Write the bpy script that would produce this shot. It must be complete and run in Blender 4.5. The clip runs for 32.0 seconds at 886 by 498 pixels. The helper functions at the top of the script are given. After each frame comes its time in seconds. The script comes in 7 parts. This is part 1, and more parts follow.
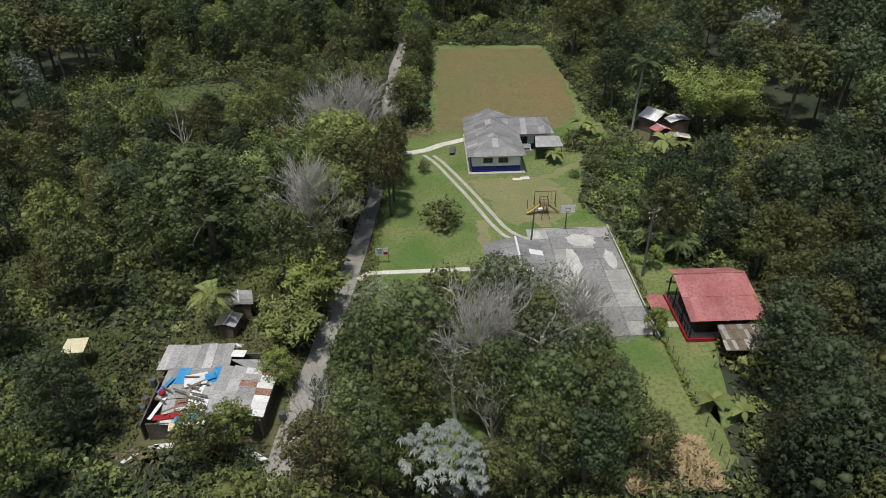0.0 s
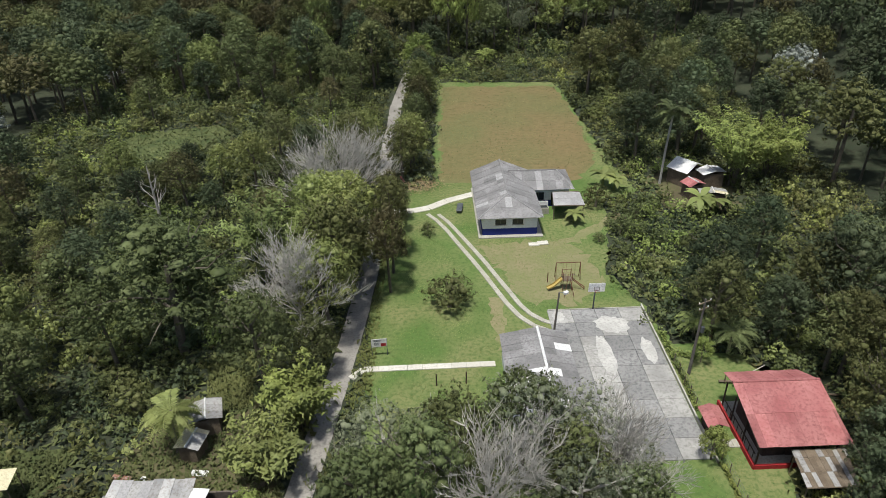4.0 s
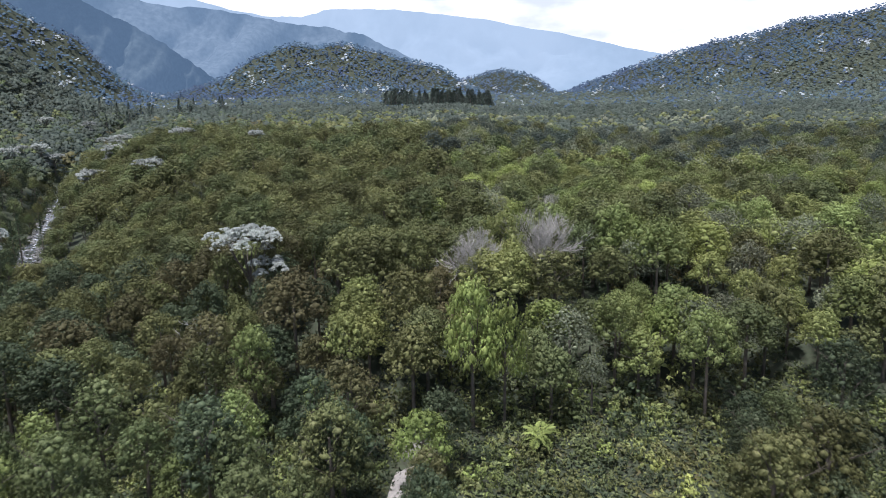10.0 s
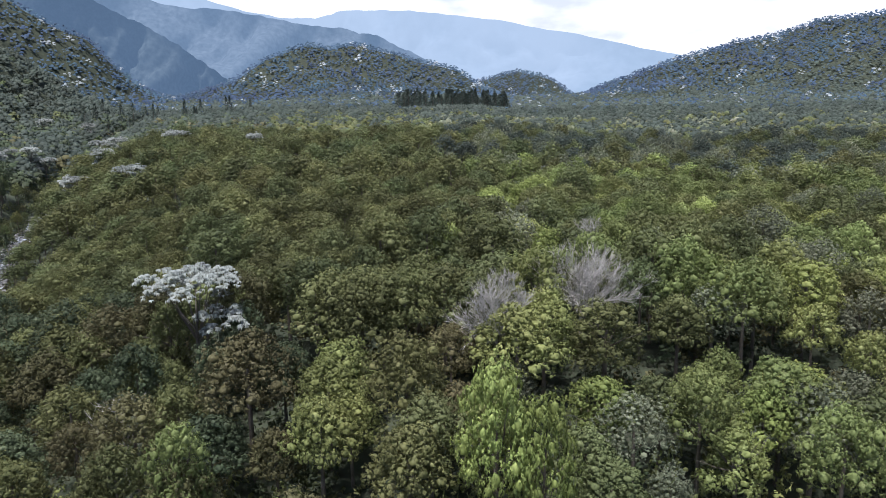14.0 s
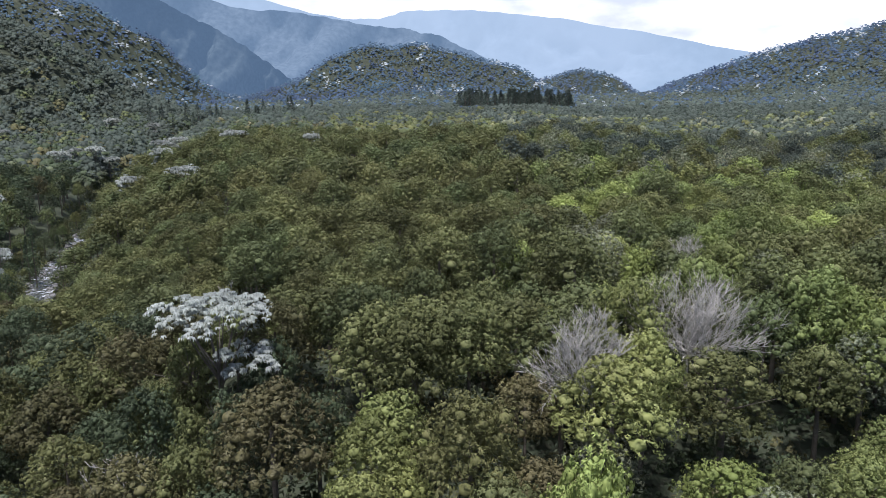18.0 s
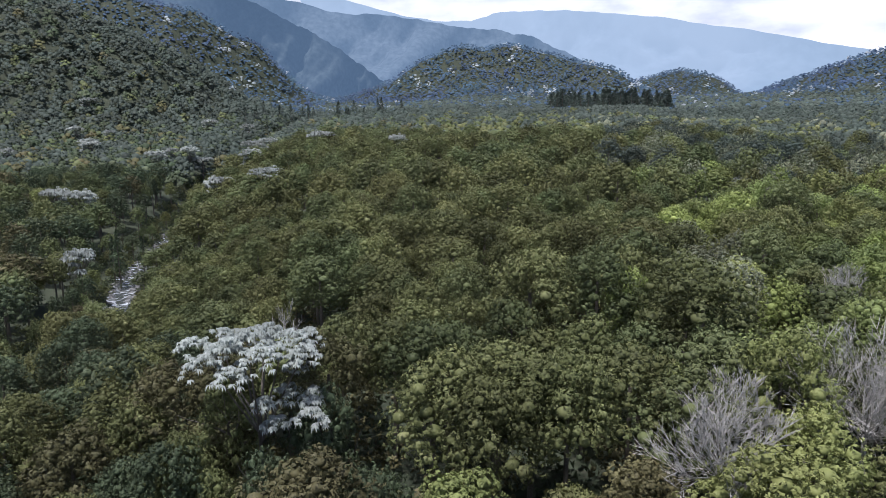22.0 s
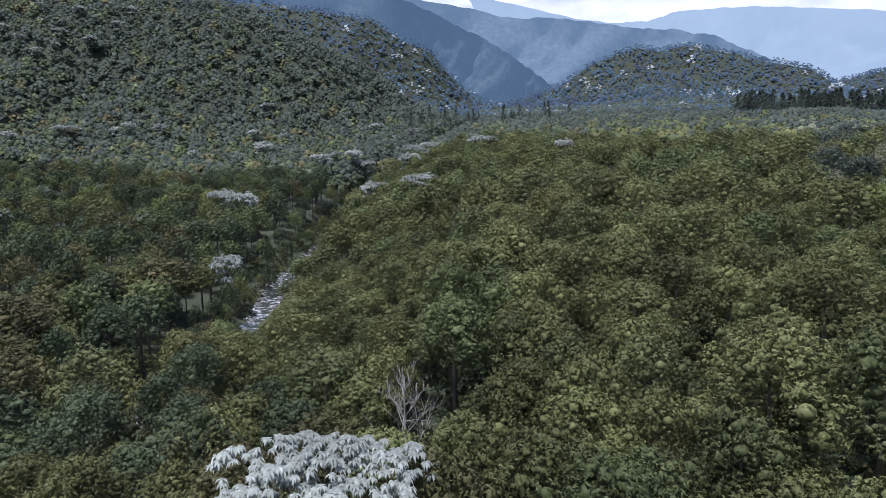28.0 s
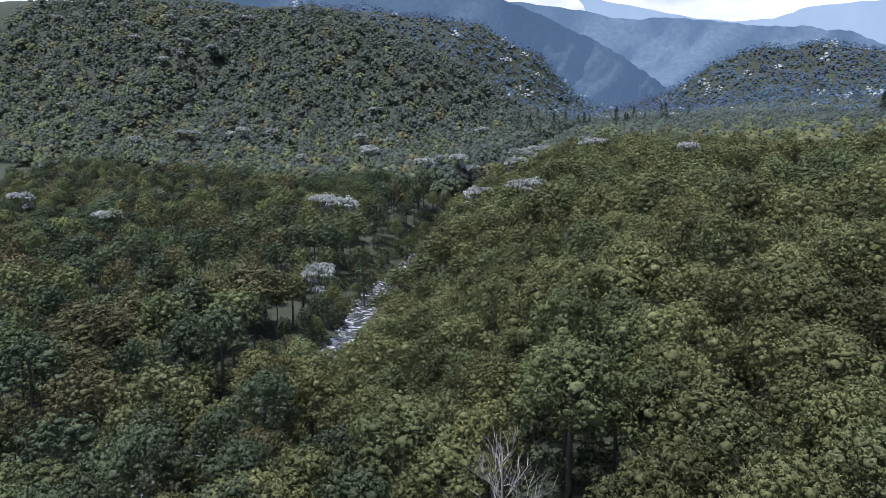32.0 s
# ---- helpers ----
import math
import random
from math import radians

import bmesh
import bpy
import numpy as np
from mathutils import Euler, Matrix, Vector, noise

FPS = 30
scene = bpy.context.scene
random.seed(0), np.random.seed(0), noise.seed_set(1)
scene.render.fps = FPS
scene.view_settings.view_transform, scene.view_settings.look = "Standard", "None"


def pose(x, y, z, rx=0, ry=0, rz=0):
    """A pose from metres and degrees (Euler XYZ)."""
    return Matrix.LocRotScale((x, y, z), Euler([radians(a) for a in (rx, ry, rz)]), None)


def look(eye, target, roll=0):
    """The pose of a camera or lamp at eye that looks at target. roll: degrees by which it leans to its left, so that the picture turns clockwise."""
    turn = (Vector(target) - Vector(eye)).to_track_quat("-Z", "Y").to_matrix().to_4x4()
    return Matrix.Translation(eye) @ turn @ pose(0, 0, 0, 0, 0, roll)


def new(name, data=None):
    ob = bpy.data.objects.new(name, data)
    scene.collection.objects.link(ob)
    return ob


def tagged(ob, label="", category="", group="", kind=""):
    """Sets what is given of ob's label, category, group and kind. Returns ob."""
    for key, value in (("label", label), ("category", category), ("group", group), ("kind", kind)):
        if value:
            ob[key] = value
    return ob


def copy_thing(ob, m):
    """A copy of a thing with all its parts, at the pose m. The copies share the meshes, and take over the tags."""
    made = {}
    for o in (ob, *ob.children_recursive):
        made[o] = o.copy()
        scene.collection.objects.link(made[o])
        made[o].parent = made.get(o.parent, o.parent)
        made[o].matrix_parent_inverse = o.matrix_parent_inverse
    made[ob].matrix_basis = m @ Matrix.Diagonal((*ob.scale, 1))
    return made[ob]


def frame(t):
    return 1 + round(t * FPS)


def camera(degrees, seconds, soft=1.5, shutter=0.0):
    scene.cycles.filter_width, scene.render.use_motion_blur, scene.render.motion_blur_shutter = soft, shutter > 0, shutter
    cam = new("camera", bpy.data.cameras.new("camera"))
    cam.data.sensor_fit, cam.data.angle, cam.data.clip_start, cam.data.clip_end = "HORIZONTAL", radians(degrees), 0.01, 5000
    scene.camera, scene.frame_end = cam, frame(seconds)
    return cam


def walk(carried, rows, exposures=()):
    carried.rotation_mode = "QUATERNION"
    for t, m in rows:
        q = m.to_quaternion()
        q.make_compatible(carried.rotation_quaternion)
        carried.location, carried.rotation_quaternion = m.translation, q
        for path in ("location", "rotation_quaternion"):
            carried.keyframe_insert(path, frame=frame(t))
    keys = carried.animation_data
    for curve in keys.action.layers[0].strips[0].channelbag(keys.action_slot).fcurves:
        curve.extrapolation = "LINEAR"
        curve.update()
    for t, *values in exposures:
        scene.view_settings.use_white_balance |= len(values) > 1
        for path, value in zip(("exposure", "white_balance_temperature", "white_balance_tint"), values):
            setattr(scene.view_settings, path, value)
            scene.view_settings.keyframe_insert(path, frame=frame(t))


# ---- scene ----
cam = camera(66.4, 32.0, soft=0.8, shutter=0.18)
PATH = [
    (0, (-0.16, -15.16, 43.71), (1.83, 69.37, -9.69), -1.07),
    (0.5, (-0.18, -13.38, 43.75), (1.71, 71.11, -9.71), -1.04),
    (1, (-0.27, -11.58, 43.68), (1.71, 72.94, -9.74), -0.99),
    (1.5, (-0.20, -9.83, 43.60), (1.68, 74.72, -9.76), -1.03),
    (2, (-0.19, -8.12, 43.54), (1.63, 76.48, -9.74), -1.11),
    (2.5, (-0.31, -6.35, 43.53), (1.59, 78.25, -9.74), -1.13),
    (3, (-0.46, -4.61, 43.36), (1.54, 80.09, -9.75), -1.03),
    (3.5, (-0.33, -3.04, 43.31), (1.50, 82.34, -8.72), -1.27),
    (5.5, (-0.51, 3.72, 42.89), (1.47, 91.22, -5.48), -1.08),
    (6, (-0.54, 5.41, 42.82), (1.46, 93.40, -4.65), -1.03),
    (6.5, (-0.57, 7.04, 42.80), (1.43, 95.50, -3.78), -1.03),
    (7, (-0.57, 8.59, 42.75), (1.43, 97.53, -2.90), -1.02),
    (7.5, (-0.54, 10.20, 42.86), (1.41, 99.57, -1.97), -1.18),
    (8, (-0.58, 15.63, 42.63), (1.48, 106.35, 0.59), -1.16),
    (8.5, (-1.34, 28.33, 42.44), (1.39, 122.70, 9.45), -0.77),
    (9, (-1.14, 42.81, 42.08), (1.62, 140.34, 20.17), -0.76),
    (9.5, (-1.17, 57.27, 42.26), (1.59, 155.54, 23.93), -0.88),
    (10, (-0.60, 72.26, 42.35), (2.05, 170.56, 24.18), -1.00),
    (10.5, (-0.20, 85.86, 42.82), (2.46, 184.19, 24.83), -0.93),
    (11, (0.03, 90.13, 42.75), (2.61, 188.48, 24.81), -0.97),
    (11.5, (0.22, 92.11, 42.72), (2.77, 190.46, 24.83), -0.94),
    (12, (0.39, 93.97, 42.73), (2.88, 192.33, 24.87), -0.89),
    (12.5, (0.42, 96.03, 42.76), (2.84, 194.39, 24.85), -0.93),
    (13, (0.46, 97.78, 42.86), (2.27, 196.15, 24.96), -0.92),
    (13.5, (0.46, 99.44, 42.96), (1.77, 197.82, 25.07), -0.90),
    (14, (0.51, 101.42, 42.97), (1.13, 199.80, 25.05), -0.94),
    (14.5, (0.49, 103.42, 42.99), (0.04, 201.80, 25.08), -0.91),
    (16.5, (-0.36, 111.61, 43.16), (-4.60, 209.92, 25.36), -0.84),
    (17, (-0.49, 113.68, 43.10), (-5.76, 211.95, 25.34), -0.77),
    (17.5, (-0.64, 115.66, 43.10), (-7.26, 213.84, 25.27), -0.91),
    (18, (-0.92, 117.73, 43.06), (-8.88, 215.81, 25.26), -0.85),
    (18.5, (-1.18, 119.57, 43.12), (-10.49, 217.53, 25.32), -0.88),
    (19, (-1.32, 121.29, 43.12), (-12.04, 219.12, 25.38), -0.88),
    (19.5, (-1.73, 123.67, 42.91), (-14.05, 221.32, 25.20), -0.93),
    (20, (-1.93, 125.69, 42.84), (-15.96, 223.11, 25.16), -0.97),
    (20.5, (-2.06, 127.58, 42.79), (-17.75, 224.75, 25.13), -1.01),
    (21, (-2.18, 129.17, 42.87), (-19.47, 226.08, 25.29), -0.92),
    (21.5, (-2.44, 130.89, 42.87), (-21.35, 227.51, 25.40), -0.80),
    (22, (-2.72, 132.65, 42.89), (-23.32, 228.95, 25.51), -0.70),
    (22.5, (-2.97, 134.55, 42.92), (-25.44, 230.45, 25.61), -0.74),
    (23, (-3.18, 136.34, 43.07), (-27.51, 231.77, 25.70), -0.91),
    (23.5, (-3.50, 138.13, 43.12), (-29.59, 233.10, 25.79), -0.89),
    (24, (-3.90, 139.92, 43.01), (-31.77, 234.42, 25.89), -0.75),
    (24.5, (-4.33, 141.82, 42.90), (-34.04, 235.77, 25.86), -0.77),
    (25, (-4.76, 143.66, 42.78), (-36.39, 236.99, 25.81), -0.78),
    (25.5, (-5.18, 145.42, 42.77), (-38.75, 238.09, 25.82), -0.85),
    (27.5, (-8.66, 153.58, 43.06), (-49.67, 243.25, 26.41), -0.48),
    (28, (-9.47, 155.75, 42.82), (-52.39, 244.55, 26.33), -0.44),
    (28.5, (-10.27, 157.72, 42.66), (-55.08, 245.61, 26.32), -0.52),
    (29, (-11.07, 159.54, 42.61), (-57.71, 246.50, 26.39), -0.47),
    (29.5, (-12.23, 161.60, 42.40), (-60.75, 247.54, 26.30), -0.44),
    (30, (-13.37, 163.52, 42.19), (-63.69, 248.44, 26.19), -0.50),
    (30.5, (-14.57, 165.50, 41.99), (-66.56, 249.43, 26.08), -0.53),
    (31, (-15.49, 167.04, 41.90), (-69.03, 250.01, 26.08), -0.56),
    (31.5, (-16.43, 168.69, 41.87), (-71.44, 250.70, 26.11), -0.54),
    (32, (-17.42, 170.30, 41.76), (-73.69, 251.48, 26.12), -0.52),
]
walk(cam, [(t, look(eye, target, roll)) for t, eye, target, roll in PATH],
     [(0.0, -0.34, 6300, 7), (2.0, -0.12, 6300, 7), (6.0, 0.02, 6300, 7), (7.5, 0.05, 6250, 8), (9.0, 0.48, 5800, 17), (18.0, 0.42, 5800, 17), (25.0, 0.27, 5650, 18), (32.0, 0.35, 5550, 19)])

# ---- light ----
SUN_ELEVATION, SUN_TURN = 76.0, 212.0
world = bpy.data.worlds.new("world")
scene.world = world
world.use_nodes = True
wn = world.node_tree
sky = wn.nodes.new("ShaderNodeTexSky")
sky.sky_type = "NISHITA"
sky.sun_disc = False
sky.sun_elevation, sky.sun_rotation = radians(SUN_ELEVATION), radians(SUN_TURN)
sky.air_density, sky.dust_density = 1.0, 3.0
wn.links.new(sky.outputs["Color"], wn.nodes["Background"].inputs["Color"])
wn.nodes["Background"].inputs["Strength"].default_value = 0.10
sun_data = bpy.data.lights.new("sun", "SUN")
sun_data.energy, sun_data.angle, sun_data.color = 4.6, radians(5.0), (1.0, 0.95, 0.87)
sun = new("sun", sun_data)
_a, _e = radians(SUN_TURN), radians(SUN_ELEVATION)
sun.matrix_world = look((0, 0, 0), (-math.sin(_a) * math.cos(_e), -math.cos(_a) * math.cos(_e), -math.sin(_e)))
sun.location = (0, 0, 300)


# ---- materials ----
def material(name, rough=0.8, metal=0.0, spec=0.3):
    m = bpy.data.materials.new(name)
    m.use_nodes = True
    b = m.node_tree.nodes["Principled BSDF"]
    b.inputs["Roughness"].default_value, b.inputs["Metallic"].default_value = rough, metal
    b.inputs["Specular IOR Level"].default_value = spec
    return m, m.node_tree, b


def ramp(nt, stops):
    r = nt.nodes.new("ShaderNodeValToRGB")
    while len(r.color_ramp.elements) < len(stops):
        r.color_ramp.elements.new(0.5)
    for el, (p, c) in zip(r.color_ramp.elements, stops):
        el.position, el.color = p, (*c, 1)
    return r


def noise_node(nt, scale, detail=3.0, coords="Object", stretch=None):
    tc = nt.nodes.new("ShaderNodeTexCoord")
    n = nt.nodes.new("ShaderNodeTexNoise")
    n.inputs["Scale"].default_value, n.inputs["Detail"].default_value = scale, detail
    src = tc.outputs[coords]
    if stretch:
        mp = nt.nodes.new("ShaderNodeMapping")
        mp.inputs["Scale"].default_value = stretch
        nt.links.new(src, mp.inputs["Vector"])
        src = mp.outputs["Vector"]
    nt.links.new(src, n.inputs["Vector"])
    return n


def mixed(nt, fac, a, b, mode="MIX"):
    """A colour mix of two sockets or colours by a socket or a number."""
    m = nt.nodes.new("ShaderNodeMix")
    m.data_type, m.blend_type = "RGBA", mode
    for value, socket in ((fac, m.inputs[0]), (a, m.inputs[6]), (b, m.inputs[7])):
        if isinstance(value, bpy.types.NodeSocket):
            nt.links.new(value, socket)
        elif isinstance(value, (int, float)):
            socket.default_value = value
        else:
            socket.default_value = (*value, 1)
    return m.outputs[2]


def world_noise(nt, scale, detail=3.0):
    g = nt.nodes.new("ShaderNodeNewGeometry")
    n = nt.nodes.new("ShaderNodeTexNoise")
    n.inputs["Scale"].default_value, n.inputs["Detail"].default_value = scale, detail
    nt.links.new(g.outputs["Position"], n.inputs["Vector"])
    return n


def bumped(nt, bsdf, height, strength=0.3, distance=0.05):
    b = nt.nodes.new("ShaderNodeBump")
    b.inputs["Strength"].default_value, b.inputs["Distance"].default_value = strength, distance
    nt.links.new(height, b.inputs["Height"])
    nt.links.new(b.outputs["Normal"], bsdf.inputs["Normal"])


def surface(name, c1, c2, scale=0.6, fine=12.0, c3=None, rough=0.85, bump=0.3, metal=0.0, spec=0.25, stretch=None, vary=0.0):
    """A weathered surface: two colours in large patches, a third in fine grain, fine relief, and a shift from piece to piece."""
    m, nt, b = material(name, rough, metal, spec)
    big = noise_node(nt, scale, 4.0, stretch=stretch) if vary else world_noise(nt, scale, 4.0)
    r = ramp(nt, [(0.35, c1), (0.65, c2)])
    nt.links.new(big.outputs["Fac"], r.inputs["Fac"])
    grain = world_noise(nt, fine, 3.0)
    g = ramp(nt, [(0.45, (0, 0, 0)), (0.75, (1, 1, 1))])
    nt.links.new(grain.outputs["Fac"], g.inputs["Fac"])
    col = mixed(nt, g.outputs["Color"], r.outputs["Color"], c3 or tuple(v * 0.7 for v in c1))
    if vary:
        info = nt.nodes.new("ShaderNodeObjectInfo")
        v = nt.nodes.new("ShaderNodeMapRange")
        v.inputs[3].default_value, v.inputs[4].default_value = 1 - vary, 1 + vary
        nt.links.new(info.outputs["Random"], v.inputs[0])
        hsv = nt.nodes.new("ShaderNodeHueSaturation")
        nt.links.new(v.outputs[0], hsv.inputs["Value"])
        nt.links.new(col, hsv.inputs["Color"])
        col = hsv.outputs["Color"]
    nt.links.new(col, b.inputs["Base Color"])
    if bump:
        bumped(nt, b, grain.outputs["Fac"], bump)
    return m


def foliage(name, dark, light, tip, patch=0.12, through_light=0.16, rough=0.55, vary=0.25):
    """Leaves: each leaf shifts between two greens, crowns shift in patches, a few leaves are of a third colour."""
    m, nt, b = material(name, rough, 0.0, 0.12)
    geo = nt.nodes.new("ShaderNodeNewGeometry")
    r = ramp(nt, [(0.0, tuple(0.5 * a + 0.5 * b for a, b in zip(dark, light))), (0.85, tuple(0.1 * a + 0.9 * b for a, b in zip(dark, light))), (1.0, tuple(0.5 * a + 0.5 * b for a, b in zip(light, tip)))])
    nt.links.new(geo.outputs["Random Per Island"], r.inputs["Fac"])
    n = world_noise(nt, patch, 2.0)
    pr = ramp(nt, [(0.3, (0.62, 0.62, 0.62)), (0.7, (1.3, 1.3, 1.3))])
    nt.links.new(n.outputs["Fac"], pr.inputs["Fac"])
    col = mixed(nt, 1.0, r.outputs["Color"], pr.outputs["Color"], "MULTIPLY")
    n2 = world_noise(nt, patch * 0.37, 1.0)
    hue = nt.nodes.new("ShaderNodeMapRange")
    hue.inputs[1].default_value, hue.inputs[2].default_value = 0.3, 0.7
    hue.inputs[3].default_value, hue.inputs[4].default_value = 0.482, 0.516
    nt.links.new(n2.outputs["Fac"], hue.inputs[0])
    info = nt.nodes.new("ShaderNodeObjectInfo")
    v = nt.nodes.new("ShaderNodeMapRange")
    v.inputs[3].default_value, v.inputs[4].default_value = 1 - vary, 1 + vary
    nt.links.new(info.outputs["Random"], v.inputs[0])
    hsv = nt.nodes.new("ShaderNodeHueSaturation")
    nt.links.new(hue.outputs[0], hsv.inputs["Hue"])
    nt.links.new(v.outputs[0], hsv.inputs["Value"])
    nt.links.new(col, hsv.inputs["Color"])
    col = hsv.outputs["Color"]
    nt.links.new(col, b.inputs["Base Color"])
    t = nt.nodes.new("ShaderNodeBsdfTranslucent")
    nt.links.new(col, t.inputs["Color"])
    mix = nt.nodes.new("ShaderNodeMixShader")
    mix.inputs[0].default_value = through_light
    nt.links.new(b.outputs[0], mix.inputs[1])
    nt.links.new(t.outputs[0], mix.inputs[2])
    nt.links.new(mix.outputs[0], nt.nodes["Material Output"].inputs["Surface"])
    return m


LEAF = {
    "dark": foliage("leaf_dark_green", (0.033, 0.046, 0.025), (0.080, 0.103, 0.053), (0.15, 0.16, 0.09)),
    "green": foliage("leaf_green", (0.051, 0.064, 0.027), (0.129, 0.151, 0.061), (0.20, 0.23, 0.11)),
    "olive": foliage("leaf_olive", (0.052, 0.060, 0.023), (0.142, 0.152, 0.058), (0.23, 0.23, 0.11)),
    "brown": foliage("leaf_brownish", (0.053, 0.052, 0.024), (0.132, 0.124, 0.055), (0.21, 0.20, 0.12)),
    "light": foliage("leaf_light_green", (0.094, 0.116, 0.036), (0.220, 0.252, 0.086), (0.31, 0.34, 0.15)),
    "lime": foliage("leaf_yellow_green", (0.110, 0.145, 0.036), (0.265, 0.315, 0.095), (0.34, 0.38, 0.13)),
    "silver": foliage("leaf_silver", (0.14, 0.155, 0.13), (0.26, 0.28, 0.25), (0.38, 0.40, 0.37), through_light=0.1),
    # hill leaves: blue haze is painted into their colours; pale crowns are pale themselves
    "hill": foliage("leaf_hill_haze_blue", (0.060, 0.100, 0.160), (0.086, 0.134, 0.204), (0.12, 0.16, 0.195), 0.03, 0.42, vary=0.0),
    "hill_green": foliage("leaf_hill_haze_green", (0.064, 0.104, 0.146), (0.092, 0.140, 0.184), (0.12, 0.160, 0.17), 0.03, 0.42, vary=0.0),
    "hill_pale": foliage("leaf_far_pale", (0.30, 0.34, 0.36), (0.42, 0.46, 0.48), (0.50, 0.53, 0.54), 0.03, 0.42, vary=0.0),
    # mid-distance haze is mixed into this green as grey-blue
    "valley": foliage("leaf_valley_haze_green", (0.050, 0.066, 0.052), (0.092, 0.113, 0.088), (0.12, 0.14, 0.11), 0.06, 0.32),
    "grey": foliage("leaf_grey_green", (0.090, 0.105, 0.062), (0.185, 0.200, 0.125), (0.28, 0.28, 0.21)),
}
BARK = surface("bark", (0.10, 0.085, 0.065), (0.17, 0.15, 0.12), 0.8, 9.0, bump=0.5)
PALE_BARK = surface("pale_bark", (0.33, 0.315, 0.285), (0.45, 0.43, 0.39), 0.8, 9.0, bump=0.4)
SOIL = surface("forest_floor", (0.026, 0.036, 0.020), (0.050, 0.060, 0.034), 0.15, 2.0, (0.036, 0.034, 0.022), bump=0.8)


# ---- mesh helpers ----
def mesh_np(name, verts, faces, mats, index=None, smooth=False, normals=None):
    """A mesh from arrays: faces of one size, a material index for each face, and the way that each corner of a soft surface faces."""
    me = bpy.data.meshes.new(name)
    verts, faces = np.asarray(verts, np.float32), np.asarray(faces, np.int32)
    n, k = faces.shape
    me.vertices.add(len(verts))
    me.vertices.foreach_set("co", verts.ravel())
    me.loops.add(n * k)
    me.loops.foreach_set("vertex_index", faces.ravel())
    me.polygons.add(n)
    me.polygons.foreach_set("loop_start", np.arange(n, dtype=np.int32) * k)
    for m in mats:
        me.materials.append(m)
    if index is not None:
        me.polygons.foreach_set("material_index", np.asarray(index, np.int32))
    if smooth:
        me.polygons.foreach_set("use_smooth", np.ones(n, bool))
    me.update(calc_edges=True)
    if normals is not None:
        soft = me.attributes.new("custom_normal", "FLOAT_VECTOR", "POINT")
        soft.data.foreach_set("vector", np.ascontiguousarray(normals, np.float32).ravel())
        me.update()
    return me


def part(name, data, mat, parent=None, label="", m=None):
    """Links a bmesh or a mesh as one mesh object under a thing or part."""
    if isinstance(data, bmesh.types.BMesh):
        me = bpy.data.meshes.new(name)
        data.normal_update()
        data.to_mesh(me)
        data.free()
    else:
        me = data
    if mat is not None and not me.materials:
        me.materials.append(mat)
    ob = new(name, me)
    ob.parent = parent
    if m is not None:
        ob.matrix_local = m
    if label:
        ob["label"] = label
    return ob


def thing(name, label, category, at=(0, 0, 0), turn=0.0, group="", kind=""):
    ob = new(name)
    ob.empty_display_size = 0.3
    ob.matrix_basis = pose(*at, 0, 0, turn)
    return tagged(ob, label, category, group, kind)


def box(sx, sy, sz, at=(0, 0, 0), turn=0.0, bevel=0.01, tilt=(0, 0)):
    """A bevelled block that stands on at."""
    bm = bmesh.new()
    bmesh.ops.create_cube(bm, size=1.0)
    bmesh.ops.scale(bm, vec=(sx, sy, sz), verts=bm.verts)
    bmesh.ops.translate(bm, vec=(0, 0, sz / 2), verts=bm.verts)
    if bevel:
        bmesh.ops.bevel(bm, geom=bm.edges, offset=min(bevel, 0.3 * min(sx, sy, sz)), segments=1, affect="EDGES")
    bm.transform(pose(*at, tilt[0], tilt[1], turn))
    return bm


def tube(points, radii, sides=6, bm=None):
    """A tapered tube through points."""
    bm = bm or bmesh.new()
    rings = []
    pts = [Vector(p) for p in points]
    for i, p in enumerate(pts):
        d = (pts[min(i + 1, len(pts) - 1)] - pts[max(i - 1, 0)]).normalized()
        u = d.cross(Vector((0.31, 0.87, 0.39))).normalized()
        v = d.cross(u)
        r = radii[i]
        rings.append([bm.verts.new(p + (u * math.cos(2 * math.pi * k / sides) + v * math.sin(2 * math.pi * k / sides)) * r) for k in range(sides)])
    for a, b in zip(rings, rings[1:]):
        for k in range(sides):
            bm.faces.new((a[k], a[(k + 1) % sides], b[(k + 1) % sides], b[k]))
    bm.faces.new(rings[0][::-1])
    bm.faces.new(rings[-1])
    return bm


def prism(polygon, depth, bm=None):
    """A flat convex plate from 3D corners, depth thick along its normal, downwards."""
    bm = bm or bmesh.new()
    pts = [Vector(p) for p in polygon]
    n = sum(((pts[i] - pts[0]).cross(pts[i + 1] - pts[0]) for i in range(1, len(pts) - 1)), Vector()).normalized()
    if n.z < 0:
        pts, n = pts[::-1], -n
    top = [bm.verts.new(p) for p in pts]
    low = [bm.verts.new(p - n * depth) for p in pts]
    bm.faces.new(top)
    bm.faces.new(low[::-1])
    for i in range(len(pts)):
        j = (i + 1) % len(pts)
        bm.faces.new((top[j], top[i], low[i], low[j]))
    return bm


def clip(poly, axis, limit, keep_less):
    out = []
    for a, b in zip(poly, poly[1:] + poly[:1]):
        ina, inb = ((p[axis] <= limit) == keep_less for p in (a, b))
        if ina:
            out.append(a)
        if ina != inb:
            f = (limit - a[axis]) / (b[axis] - a[axis])
            out.append(tuple(a[k] + f * (b[k] - a[k]) for k in range(2)))
    return out


